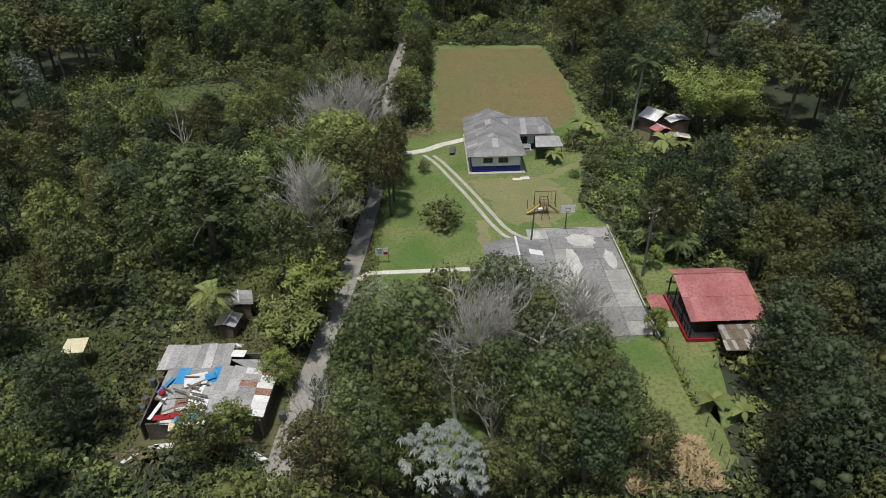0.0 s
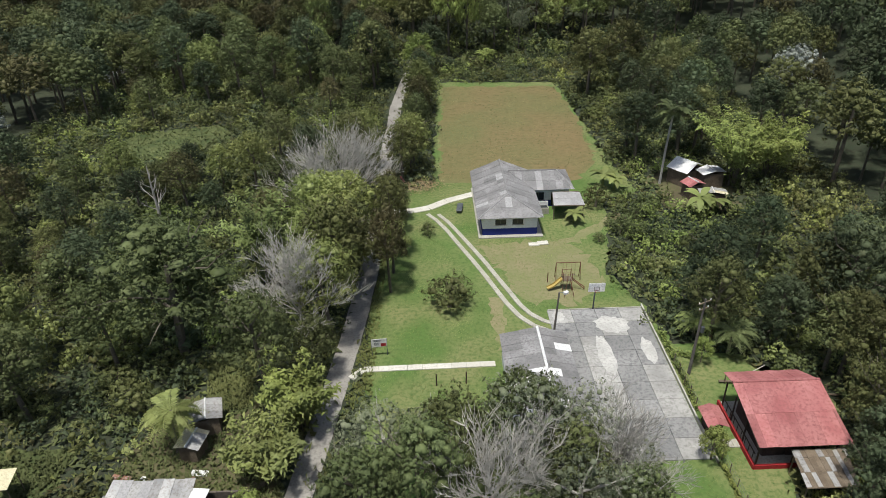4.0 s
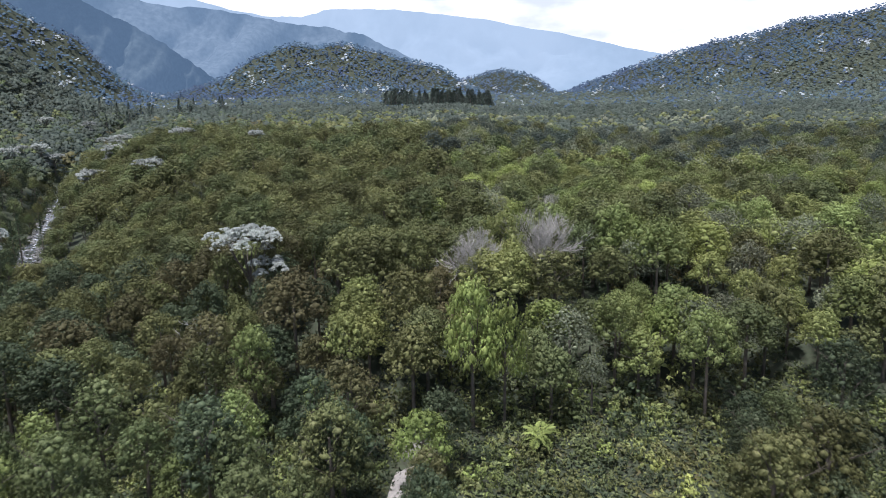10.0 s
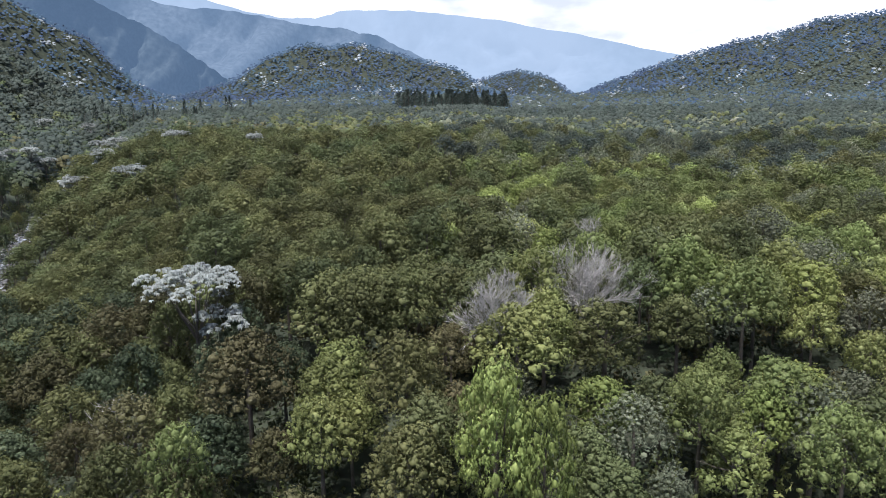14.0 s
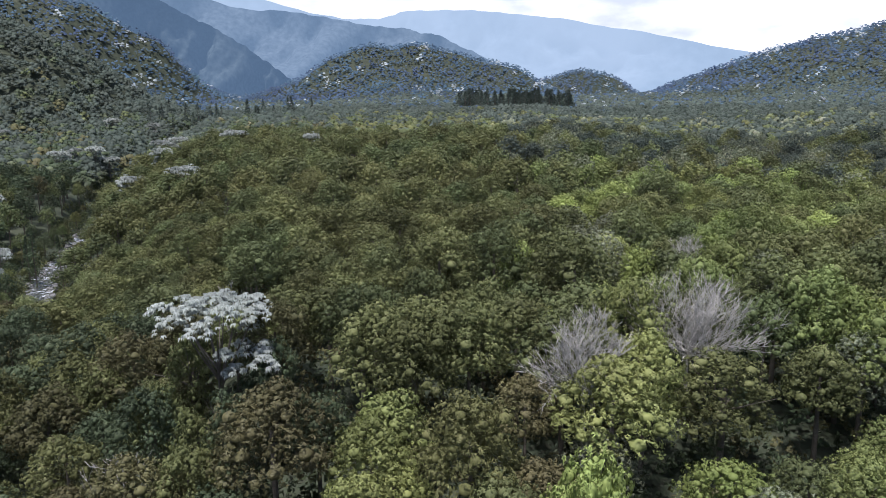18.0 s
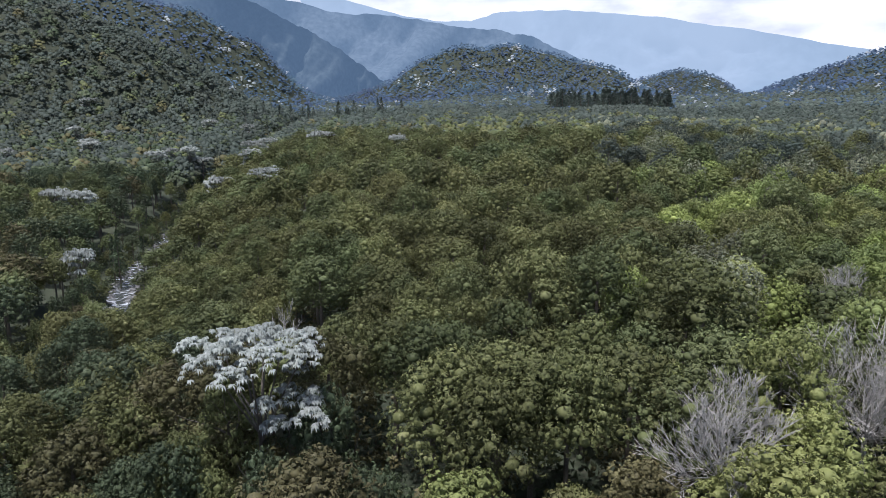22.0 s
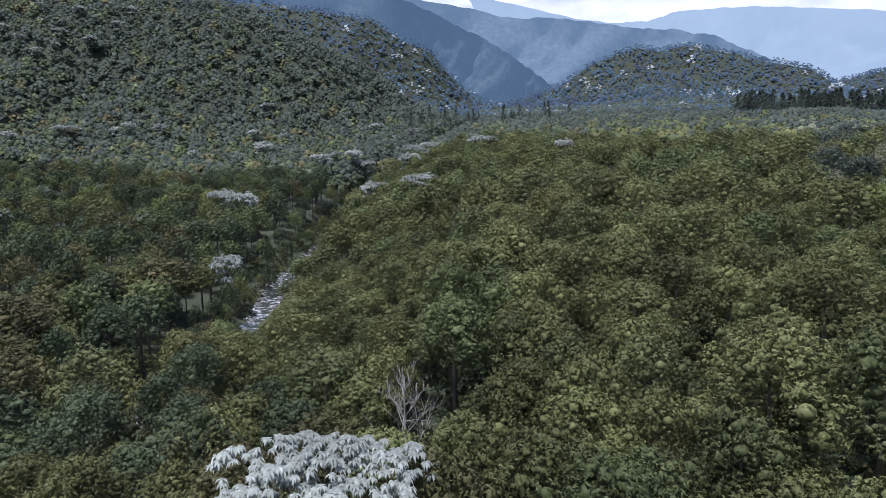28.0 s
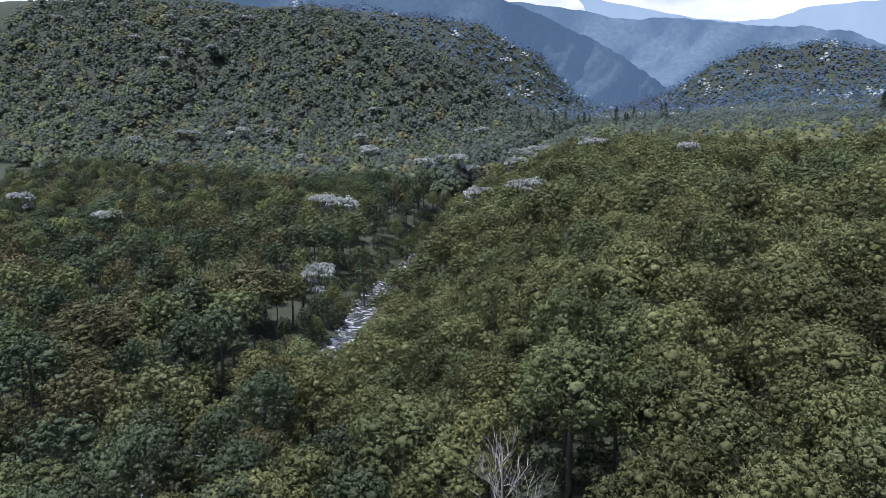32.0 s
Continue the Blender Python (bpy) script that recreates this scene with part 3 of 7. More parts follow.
rng = random.Random(7)
near_trees = 0
for x, y in scatter(rng, -62, 58, 4, 158, 6.6):
    if open_ground(x, y, 4.2) or (abs(x) > 30 + 0.33 * (y + 15)):
        continue
    if -9 < x < 22 and y < 54:
        continue
    if -60 < x < -5 and 92 < y < 128 and rng.random() < 0.5:
        continue
    t = tone_at(x, y, rng)
    s = rng.uniform(0.6, 0.95) if y < 150 else rng.uniform(0.75, 1.0)
    if x < -14 and 60 < y < 130:
        s *= 0.72
    plant(t if t in MASTERS else (t, rng.randrange(3)), x, y, s)
    near_trees += 1


def on_the_plateau(x, y):
    """The woods right of the river that the walk comes near."""
    if not 158 <= y < 300 or x < np.interp(y, _RY, _RX) + 9:
        return False
    ahead = abs(math.degrees(math.atan2(x, y - 92))) < 41
    aside = y > 166 and -76 < math.degrees(math.atan2(x + 10, y - 160)) < 8
    return ahead or aside


print("near trees", near_trees)
for x, y in scatter(rng, -50, 45, 20, 150, 6.0):
    if not open_ground(x, y, 1.7) and rng.random() < 0.5 and abs(x) < 26 + 0.3 * (y + 15) and not (-8 < x < 20 and y < 24):
        plant((rng.choice(("dark", "green", "green", "olive", "light")), "bush"), x, y, rng.uniform(0.6, 1.2))


def wood(name, spots, label, tones, count, per, leaf, tall=(11, 17), radius=(3.4, 5.0), hull=0.6, variants=5, lift=0.0, squash=0.85):
    """Many trees too far to count, joined: crowns of leaf faces over short stems."""
    if not spots:
        return
    rng = np.random.default_rng(len(spots))
    V, F, M, N, total = [], [], [], [], 0
    shapes = []
    for k in range(variants):
        v, f, n = crown_arrays(rng, 1.0, 0.0, 1.2 + 0.2 * k, count, per, leaf, hull, squash, 0.72, lift)
        v = v - np.array((0, 0, np.percentile(v[:, 2], 97)))
        shapes.append((v, f, n))
    h = height([p[0] for p in spots], [p[1] for p in spots])
    for i, (x, y) in enumerate(spots):
        v, f, n = shapes[rng.integers(variants)]
        a, r, t = rng.uniform(0, 6.28), rng.uniform(*radius), rng.uniform(*tall)
        c, s = math.cos(a) * r, math.sin(a) * r
        w = np.empty_like(v)
        w[:, 0] = x + v[:, 0] * c - v[:, 1] * s
        w[:, 1] = y + v[:, 0] * s + v[:, 1] * c
        gap = x - np.interp(y, _RY, _RX)
        if 292 < y < 440 and 0 < gap < 34:
            t *= 0.30 + 0.02 * gap
        w[:, 2] = h[i] + t + v[:, 2] * r * rng.uniform(0.85, 1.25)
        V.append(w)
        N.append(np.stack([n[:, 0] * math.cos(a) - n[:, 1] * math.sin(a), n[:, 0] * math.sin(a) + n[:, 1] * math.cos(a), n[:, 2]], 1))
        F.append(f + total)
        M.append(np.full(len(f), tones(x, y, rng), np.int32))
        total += len(v)
    F = np.concatenate(F)
    ob = new(name, mesh_np(name, np.concatenate(V), F, list(LEAF.values()), np.concatenate(M), normals=np.concatenate(N)))
    tagged(ob, label, "forest", kind="stuff")
    print(name, len(spots), "trees", len(F))


LEAF_KINDS = list(LEAF)


def tones_right(x, y, rng):
    edge = 11 - 0.02 * (y - 150) + 8 * rough(x, y, 30, 8)
    if x > edge:
        # from 330 m on, the haze-tinted valley leaves mix in
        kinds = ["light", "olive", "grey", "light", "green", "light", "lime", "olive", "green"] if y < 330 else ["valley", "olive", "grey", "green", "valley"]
    elif x < -16 and y < 186 + 0.7 * (-16 - x):
        kinds = ["brown", "dark", "olive", "dark", "olive"]
    else:
        kinds = ["olive", "green", "olive", "olive", "green", "olive"] if y > 185 else ["olive", "green", "light", "olive", "brown"]
    return LEAF_KINDS.index(rng.choice(kinds))


def tones_left(x, y, rng):
    if x < -480 and rng.random() < 0.03:
        return LEAF_KINDS.index("silver")
    return LEAF_KINDS.index(rng.choice(["dark", "green", "brown", "olive", "light", "silver"], p=[0.40, 0.31, 0.11, 0.15, 0.025, 0.005]))


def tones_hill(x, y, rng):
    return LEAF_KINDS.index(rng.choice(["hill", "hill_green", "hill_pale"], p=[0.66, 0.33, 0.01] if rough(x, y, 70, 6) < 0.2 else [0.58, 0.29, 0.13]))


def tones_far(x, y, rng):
    """Green near by, with more haze-painted leaves every hundred metres."""
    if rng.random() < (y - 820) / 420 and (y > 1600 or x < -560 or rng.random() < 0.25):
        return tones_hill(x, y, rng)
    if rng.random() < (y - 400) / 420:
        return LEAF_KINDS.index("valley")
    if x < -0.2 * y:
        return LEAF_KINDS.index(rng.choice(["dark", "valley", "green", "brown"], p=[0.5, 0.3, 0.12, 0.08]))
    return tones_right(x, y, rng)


def in_view(x, y):
    """The part of the valley that lies ahead."""
    d = math.degrees(math.atan2(x + 6, y - 95)) if y > 95 else (90 if x > 0 else -90)
    return -72 < d < 47


rng = random.Random(11)


def by_river(x, y, gap):
    return y > 236 and near_line(x, y, RIVER, gap)


under = [p for p in scatter(rng, -72, 62, 2, 166, 2.45) if not open_ground(*p, 0.25) and abs(p[0]) < 34 + 0.36 * (p[1] + 15)]
wood("undergrowth", under, "dense green shrubs and ferns under the trees", lambda x, y, r: LEAF_KINDS.index(r.choice(["light", "green", "lime", "green", "olive", "dark"] if y > 45 and any(inside(x, y, p) for p in THICKETS) else ["dark", "green", "green", "light", "olive"])),
     6, 44, 0.125, (0.9, 2.7), (1.3, 2.1), 0.25)
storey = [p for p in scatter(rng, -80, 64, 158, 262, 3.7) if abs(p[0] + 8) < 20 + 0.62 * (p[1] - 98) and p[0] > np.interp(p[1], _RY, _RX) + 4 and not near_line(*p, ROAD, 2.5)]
# past y 172, dark leaf tones put shade into the gaps between crowns
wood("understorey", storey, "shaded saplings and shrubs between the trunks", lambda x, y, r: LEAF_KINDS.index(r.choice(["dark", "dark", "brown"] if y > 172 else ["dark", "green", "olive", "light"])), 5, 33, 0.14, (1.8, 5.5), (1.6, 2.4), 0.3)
side = [p for p in scatter(rng, -100, 165, 40, 222, 6.2) if not open_ground(*p, 4.5) and not on_the_plateau(*p)
        and abs(p[0]) < 70 + 0.66 * p[1]
        and (p[1] >= 158 or abs(p[0]) > 30 + 0.33 * (p[1] + 15) or not -62 < p[0] < 58)]
grove("woods_beside", side, "dense mixed green woods beside the clearing", lambda x, y, r: tones_left(x, y, r) if x < -20 or y < 170 else tones_right(x, y, r), False, (0.7, 1.1), (0.85, 1.1))
plateau = [p for p in scatter(rng, -130, 165, 158, 301, 6.1) if on_the_plateau(*p) and not any(math.hypot(p[0] - a, p[1] - b) < c for a, b, c in CLEAR)]
grove("woods_near_the_walk", plateau, "dense olive-green woods with rounded crowns on the plateau", tones_right, True)
mid_right = [p for p in scatter(rng, -200, 330, 222, 500, 7.0) if in_view(*p) and p[0] > np.interp(p[1], _RY, _RX) + 5 and not by_river(*p, 5.0) and not on_the_plateau(*p)]
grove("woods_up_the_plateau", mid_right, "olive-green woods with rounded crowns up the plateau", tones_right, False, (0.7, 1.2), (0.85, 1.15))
mid_left = [p for p in scatter(rng, -520, -60, 200, 450, 7.6) if in_view(*p) and p[0] <= np.interp(p[1], _RY, _RX) + 5 and not by_river(*p, 5.0)]
grove("woods_across_the_river", mid_left, "dark mixed woods across the river", tones_left, False, (0.55, 1.3), (0.75, 1.15))
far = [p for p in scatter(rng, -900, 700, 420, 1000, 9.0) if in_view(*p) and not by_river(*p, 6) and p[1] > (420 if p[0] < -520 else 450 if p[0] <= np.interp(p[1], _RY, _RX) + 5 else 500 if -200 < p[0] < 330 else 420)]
# far leaf normals are turned up to flatten contrast as haze would
wood("woods_up_the_valley", far, "dark green woods up the valley and its slopes, distance haze painted in", lambda x, y, r: tones_far(x, y, r), 7, 8, 0.17, (10, 14), (4.4, 7.0), 0.68, lift=0.7, squash=0.7)
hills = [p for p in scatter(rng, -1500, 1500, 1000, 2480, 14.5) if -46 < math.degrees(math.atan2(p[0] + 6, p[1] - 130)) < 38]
wood("woods_on_the_hills", hills, "dark green woods on the hills, blue haze painted in, with pale crowns", tones_far, 4, 3, 0.2, (9, 12.5), (7.0, 11.0), 0.74, lift=1.4, squash=0.65)


def ground_cover():
    """Low leaves, ferns and litter over the floor of the near woods."""
    r = np.random.default_rng(12)
    pick = random.Random(12)
    spots = [p for p in scatter(pick, -66, 62, 2, 168, 0.95) if not open_ground(*p, 0.0) and abs(p[0]) < 32 + 0.36 * (p[1] + 15)]
    at = np.repeat(np.array(spots), 4, axis=0) + r.normal(0, 0.45, (len(spots) * 4, 2))
    z = height(at[:, 0], at[:, 1]) + r.uniform(0.05, 0.5, len(at))
    v = leaf_faces(r, np.column_stack([at, z]), np.tile((0, 0, 1.0), (len(at), 1)), 0.42)
    kinds = np.repeat(r.choice([LEAF_KINDS.index(k) for k in ("dark", "green", "olive", "brown", "light")], len(spots), p=[0.3, 0.3, 0.2, 0.1, 0.1]), 4)
    ob = new("ground_cover", mesh_np("ground_cover", v, np.arange(len(v)).reshape(-1, 4)[:, :3], list(LEAF.values()), kinds))
    tagged(ob, "low green plants and ferns on the forest floor", "plants", kind="stuff")


ground_cover()
bank = []
for (ax, ay), (bx, by) in zip(RIVER[2:-2], RIVER[3:-1]):
    for _k in range(int(math.hypot(bx - ax, by - ay) * 1.7)):
        f, away = rng.random(), rng.choice((-1, 1)) * rng.uniform(4.6, 15)
        bank.append((ax + (bx - ax) * f + away, ay + (by - ay) * f))
wood("riverbank_shrubs", bank, "low dark green shrubs along the river banks", lambda x, y, r: LEAF_KINDS.index(r.choice(["dark", "green", "olive"])), 6, 33, 0.13, (1.5, 4.0), (1.6, 2.6), 0.3)


def boulders():
    """Grey stones along the water."""
    bm = bmesh.new()
    bmesh.ops.create_icosphere(bm, subdivisions=1, radius=1.0)
    v0 = np.array([v.co[:] for v in bm.verts])
    f0 = np.array([[v.index for v in f.verts] for f in bm.faces])
    bm.free()
    r = np.random.default_rng(8)
    V, F = [], []
    for k in range(420):
        y = r.uniform(240, 430)
        away = r.choice((-1, 1)) * r.uniform(1.6, 5.4)
        x = np.interp(y, _RY, _RX) + away
        s = r.uniform(0.25, 1.0)
        V.append((v0 * (1 + r.normal(0, 0.16, (len(v0), 1)))) * np.array((s * r.uniform(0.8, 1.5), s, s * 0.65)) + np.array((x, y, z_at(x, y) + 0.75)))
        F.append(f0 + k * len(v0))
    rock = surface("river_stone", (0.10, 0.10, 0.095), (0.20, 0.195, 0.185), 0.8, 5.0, bump=0.4)
    tagged(new("river_boulders", mesh_np("boulders", np.concatenate(V), np.concatenate(F), [rock])), "grey boulders in and beside the rapids", "stones", kind="stuff")


boulders()


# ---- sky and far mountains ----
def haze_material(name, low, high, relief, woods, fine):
    """Haze painted as glow over distant wooded slopes; a little own shade still shows."""
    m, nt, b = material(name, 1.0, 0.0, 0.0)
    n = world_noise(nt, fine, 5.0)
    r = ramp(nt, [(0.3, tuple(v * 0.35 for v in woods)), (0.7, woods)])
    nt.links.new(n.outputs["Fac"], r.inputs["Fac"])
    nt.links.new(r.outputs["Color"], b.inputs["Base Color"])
    # blue emission stands in for the air-light of haze
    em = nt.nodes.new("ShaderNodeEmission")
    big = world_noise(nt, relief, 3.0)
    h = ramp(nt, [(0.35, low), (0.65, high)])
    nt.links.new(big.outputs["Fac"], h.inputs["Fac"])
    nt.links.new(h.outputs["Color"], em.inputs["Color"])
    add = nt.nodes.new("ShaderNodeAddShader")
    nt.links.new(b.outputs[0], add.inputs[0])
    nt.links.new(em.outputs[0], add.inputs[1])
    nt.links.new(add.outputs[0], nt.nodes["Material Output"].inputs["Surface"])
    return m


def far_range(name, crest, foot, depth, mat, label, seed):
    """A distant mountain range: a crest with spurs that run down towards the valley."""
    rng = np.random.default_rng(seed)
    cx, cy, cz = (np.array(c, float) for c in zip(*crest))
    n, k = 420, 30
    s = np.linspace(0, 1, n)
    at = np.linspace(0, 1, len(crest))
    x, y, z = np.interp(s, at, cx), np.interp(s, at, cy), np.interp(s, at, cz)
    z = z + 5 * rough(s * 900, s * 0, 30, seed) + 4 * rough(s * 900, s * 0, 11, seed + 1)
    rows = []
    for j in range(k):
        f = j / (k - 1)
        spur = (0.5 + 0.5 * rough(s * 900 + 60 * f, np.full(n, f * 60), 42, seed + 2)) * 150 * math.sin(math.pi * f ** 0.8) * (1 + 0.35 * rough(s * 900, np.full(n, f * 220), 15, seed + 4))
        rows.append(np.stack([x, y - depth * f + spur * 1.4, z + (foot - z) * f ** 0.9 - 0.35 * spur + 7 * f * rough(s * 2400, np.full(n, f * 500), 10, seed + 6)], 1))
    v = np.concatenate(rows)
    a = (np.arange(k - 1)[:, None] * n + np.arange(n - 1)).ravel()
    ob = new(name, mesh_np(name, v, np.stack([a, a + n, a + n + 1, a + 1], 1), [mat], smooth=True))
    return tagged(ob, label, "mountains", kind="structure")


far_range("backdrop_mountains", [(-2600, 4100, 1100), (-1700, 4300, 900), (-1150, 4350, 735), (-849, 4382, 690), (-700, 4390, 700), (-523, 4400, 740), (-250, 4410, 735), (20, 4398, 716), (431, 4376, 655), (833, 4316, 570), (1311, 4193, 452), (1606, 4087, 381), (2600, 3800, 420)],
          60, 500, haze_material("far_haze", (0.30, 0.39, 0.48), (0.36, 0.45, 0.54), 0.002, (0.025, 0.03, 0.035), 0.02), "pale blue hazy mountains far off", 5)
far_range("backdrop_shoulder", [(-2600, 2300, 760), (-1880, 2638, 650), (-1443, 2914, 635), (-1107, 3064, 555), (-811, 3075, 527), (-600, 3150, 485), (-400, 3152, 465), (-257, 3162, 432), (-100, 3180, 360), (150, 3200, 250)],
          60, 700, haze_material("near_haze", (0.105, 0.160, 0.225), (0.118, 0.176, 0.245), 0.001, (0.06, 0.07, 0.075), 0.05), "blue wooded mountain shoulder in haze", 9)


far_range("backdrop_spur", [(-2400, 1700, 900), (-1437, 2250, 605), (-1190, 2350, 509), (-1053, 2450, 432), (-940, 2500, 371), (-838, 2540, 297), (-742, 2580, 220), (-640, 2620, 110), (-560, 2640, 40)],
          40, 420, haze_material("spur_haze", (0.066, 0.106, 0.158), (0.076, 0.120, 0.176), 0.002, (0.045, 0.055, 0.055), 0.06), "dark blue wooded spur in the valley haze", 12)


def cloud_material():
    m = bpy.data.materials.new("overcast")
    m.use_nodes = True
    nt = m.node_tree
    nt.nodes.remove(nt.nodes["Principled BSDF"])
    em = nt.nodes.new("ShaderNodeEmission")
    n = noise_node(nt, 0.0021, 6.0, stretch=(1, 1, 2.6))
    r = ramp(nt, [(0.34, (0.60, 0.63, 0.67)), (0.48, (0.80, 0.81, 0.83)), (0.62, (0.95, 0.95, 0.95))])
    nt.links.new(n.outputs["Fac"], r.inputs["Fac"])
    nt.links.new(r.outputs["Color"], em.inputs["Color"])
    nt.links.new(em.outputs[0], nt.nodes["Material Output"].inputs["Surface"])
    return m


_a = np.radians(np.linspace(-75, 60, 60))
_v = np.concatenate([np.stack([4650 * np.sin(_a), 4650 * np.cos(_a), 0 * _a + z], 1) for z in (-100, 700, 1500)])
_i = (np.arange(2)[:, None] * 60 + np.arange(59)).ravel()
tagged(new("backdrop_sky", mesh_np("sky_bank", _v, np.stack([_i, _i + 1, _i + 61, _i + 60], 1), [cloud_material()], smooth=True)),
       "bright white overcast cloud bank behind the mountains", "sky", kind="structure")

# ---- river, road, lawn, field ----
def ribbon(line, wide, lift=0.03, step=1.0, ragged=0.0, seed=3, follow=True, zs=None):
    """A strip along a line, with uneven edges."""
    rng = random.Random(seed)
    pts = []
    for (ax, ay), (bx, by) in zip(line, line[1:]):
        n = max(1, int(math.hypot(bx - ax, by - ay) / step))
        pts += [(ax + (bx - ax) * i / n, ay + (by - ay) * i / n) for i in range(n)]
    pts.append(line[-1])
    p = np.array(pts, float)
    for _ in range(3):
        p[1:-1] = 0.25 * p[:-2] + 0.5 * p[1:-1] + 0.25 * p[2:]
    d = np.gradient(p, axis=0)
    d /= np.linalg.norm(d, axis=1, keepdims=True)
    side = np.stack([d[:, 1], -d[:, 0]], 1)
    cols = []
    for k in np.linspace(-0.5, 0.5, 7):
        jig = np.array([rng.uniform(-ragged, ragged) if abs(k) == 0.5 else 0 for _ in p])
        q = p + side * (k * wide + jig)[:, None]
        z = height(q[:, 0], q[:, 1]) if zs is None else zs(q[:, 0], q[:, 1])
        cols.append(np.stack([q[:, 0], q[:, 1], z + lift + 0.02 * (0.5 - abs(k))], 1))
    v = np.concatenate(cols)
    n = len(p)
    a = (np.arange(6)[:, None] * n + np.arange(n - 1)).ravel()
    return v, np.stack([a, a + n, a + n + 1, a + 1], 1)


def sheet(name, poly, mat, label, category, lift, step=1.0, ragged=0.5, seed=1, kind="structure"):
    """A ground sheet over a polygon with a ragged edge."""
    rng = random.Random(seed)
    edge = []
    for (ax, ay), (bx, by) in zip(poly, poly[1:] + poly[:1]):
        n = max(1, int(math.hypot(bx - ax, by - ay) / step))
        edge += [(ax + (bx - ax) * i / n + rng.uniform(-ragged, ragged), ay + (by - ay) * i / n + rng.uniform(-ragged, ragged)) for i in range(n)]
    bm = bmesh.new()
    f = bm.faces.new([bm.verts.new((x, y, lift)) for x, y in edge])
    bmesh.ops.triangulate(bm, faces=[f])
    bmesh.ops.recalc_face_normals(bm, faces=bm.faces)
    if bm.faces[:][0].normal.z < 0:
        bmesh.ops.reverse_faces(bm, faces=bm.faces)
    ob = part(name, bm, mat)
    return tagged(ob, label, category, kind=kind)


GRASS = surface("lawn_grass", (0.088, 0.150, 0.036), (0.185, 0.195, 0.080), 0.16, 2.6, (0.062, 0.108, 0.026), bump=0.8)
DRY = surface("dry_field_grass", (0.190, 0.142, 0.068), (0.140, 0.142, 0.058), 0.07, 1.3, (0.115, 0.108, 0.044), bump=0.8)
WORN = surface("worn_earth_and_grass", (0.235, 0.205, 0.115), (0.175, 0.185, 0.080), 0.25, 2.5, (0.150, 0.165, 0.065), bump=0.5)
GRAVEL = surface("gravel_road", (0.230, 0.215, 0.195), (0.310, 0.295, 0.270), 0.25, 5.0, (0.175, 0.165, 0.145), bump=0.25)
CONCRETE = surface("old_concrete", (0.35, 0.335, 0.29), (0.44, 0.42, 0.375), 0.5, 6.0, (0.27, 0.26, 0.21), bump=0.3)
ROUGH_GRASS = surface("rough_grass", (0.050, 0.072, 0.024), (0.105, 0.120, 0.044), 0.3, 2.2, (0.040, 0.052, 0.018), bump=0.9)
YARD_EARTH = surface("yard_earth", (0.085, 0.068, 0.042), (0.120, 0.110, 0.055), 0.25, 3.0, (0.07, 0.09, 0.03), bump=0.6)
WATER_MAT, _nt, _b = material("white_water", 0.12, 0.0, 0.5)
_n = world_noise(_nt, 0.55, 7.0)
_r = ramp(_nt, [(0.49, (0.05, 0.055, 0.05)), (0.68, (0.56, 0.59, 0.61))])
_nt.links.new(_n.outputs["Fac"], _r.inputs["Fac"])
_nt.links.new(_r.outputs["Color"], _b.inputs["Base Color"])
bumped(_nt, _b, _n.outputs["Fac"], 0.8, 0.3)

_v, _f = ribbon(RIVER, 7.0, 0.9, 3.0, 1.2, 5)
tagged(new("water", mesh_np("water", _v, _f, [WATER_MAT], smooth=True)), "fast mountain river with white rapids", "river", kind="structure")
_v, _f = ribbon(ROAD, 2.25, 0.06, 1.0, 0.05, 6)
tagged(new("road", mesh_np("road", _v, _f, [GRAVEL], smooth=True)), "narrow grey gravel road through the trees", "road", kind="structure")
sheet("lawn", LAWN, GRASS, "short green lawn round the house and court", "lawn", 0.02)
sheet("field", [(3.2, 139), (26.5, 137), (27.5, 112), (26.5, 98), (22, 91), (1.5, 91.5), (1.8, 100)], DRY, "dry brownish grass field behind the house", "field", 0.035, 1.0, 0.7, 2)
sheet("playground_earth", [(5.8, 72), (10, 73), (16, 72.5), (18.5, 70), (19, 63), (17, 59.5), (12, 59), (9.5, 61)], WORN, "worn earth and thin grass of the playground", "ground", 0.030, 0.7, 0.9, 3)
sheet("worn_track", [(6.1, 60.4), (7.4, 60.8), (7.6, 56.5), (7.0, 52.0), (6.2, 51.6), (6.0, 55.5)], WORN, "worn bare track across the lawn", "ground", 0.027, 0.6, 0.35, 8)
sheet("worn_track", [(13.5, 72.3), (17.5, 73.6), (22.0, 77.2), (25.5, 80.0), (26.2, 79.2), (22.4, 75.8), (18.4, 72.2), (15.0, 71.6)], WORN, "worn bare track across the lawn", "ground", 0.025, 0.7, 0.4, 9)
for _k, _p in enumerate(CLEARINGS):
    sheet("grass_clearing", _p, ROUGH_GRASS, "rough grass clearing among the trees", "ground", 0.03 + max(0.0, max(z_at(*q) for q in _p)), 1.5, 1.0, 30 + _k)
for _k, _p in enumerate(YARDS):
    sheet("yard_ground", _p, YARD_EARTH if _k != 2 else GRASS, "trampled earth yard among trees" if _k != 2 else "rough grass patch beside the house", "ground", 0.012 + 0.002 * _k, 1.5, 1.0, 10 + _k)


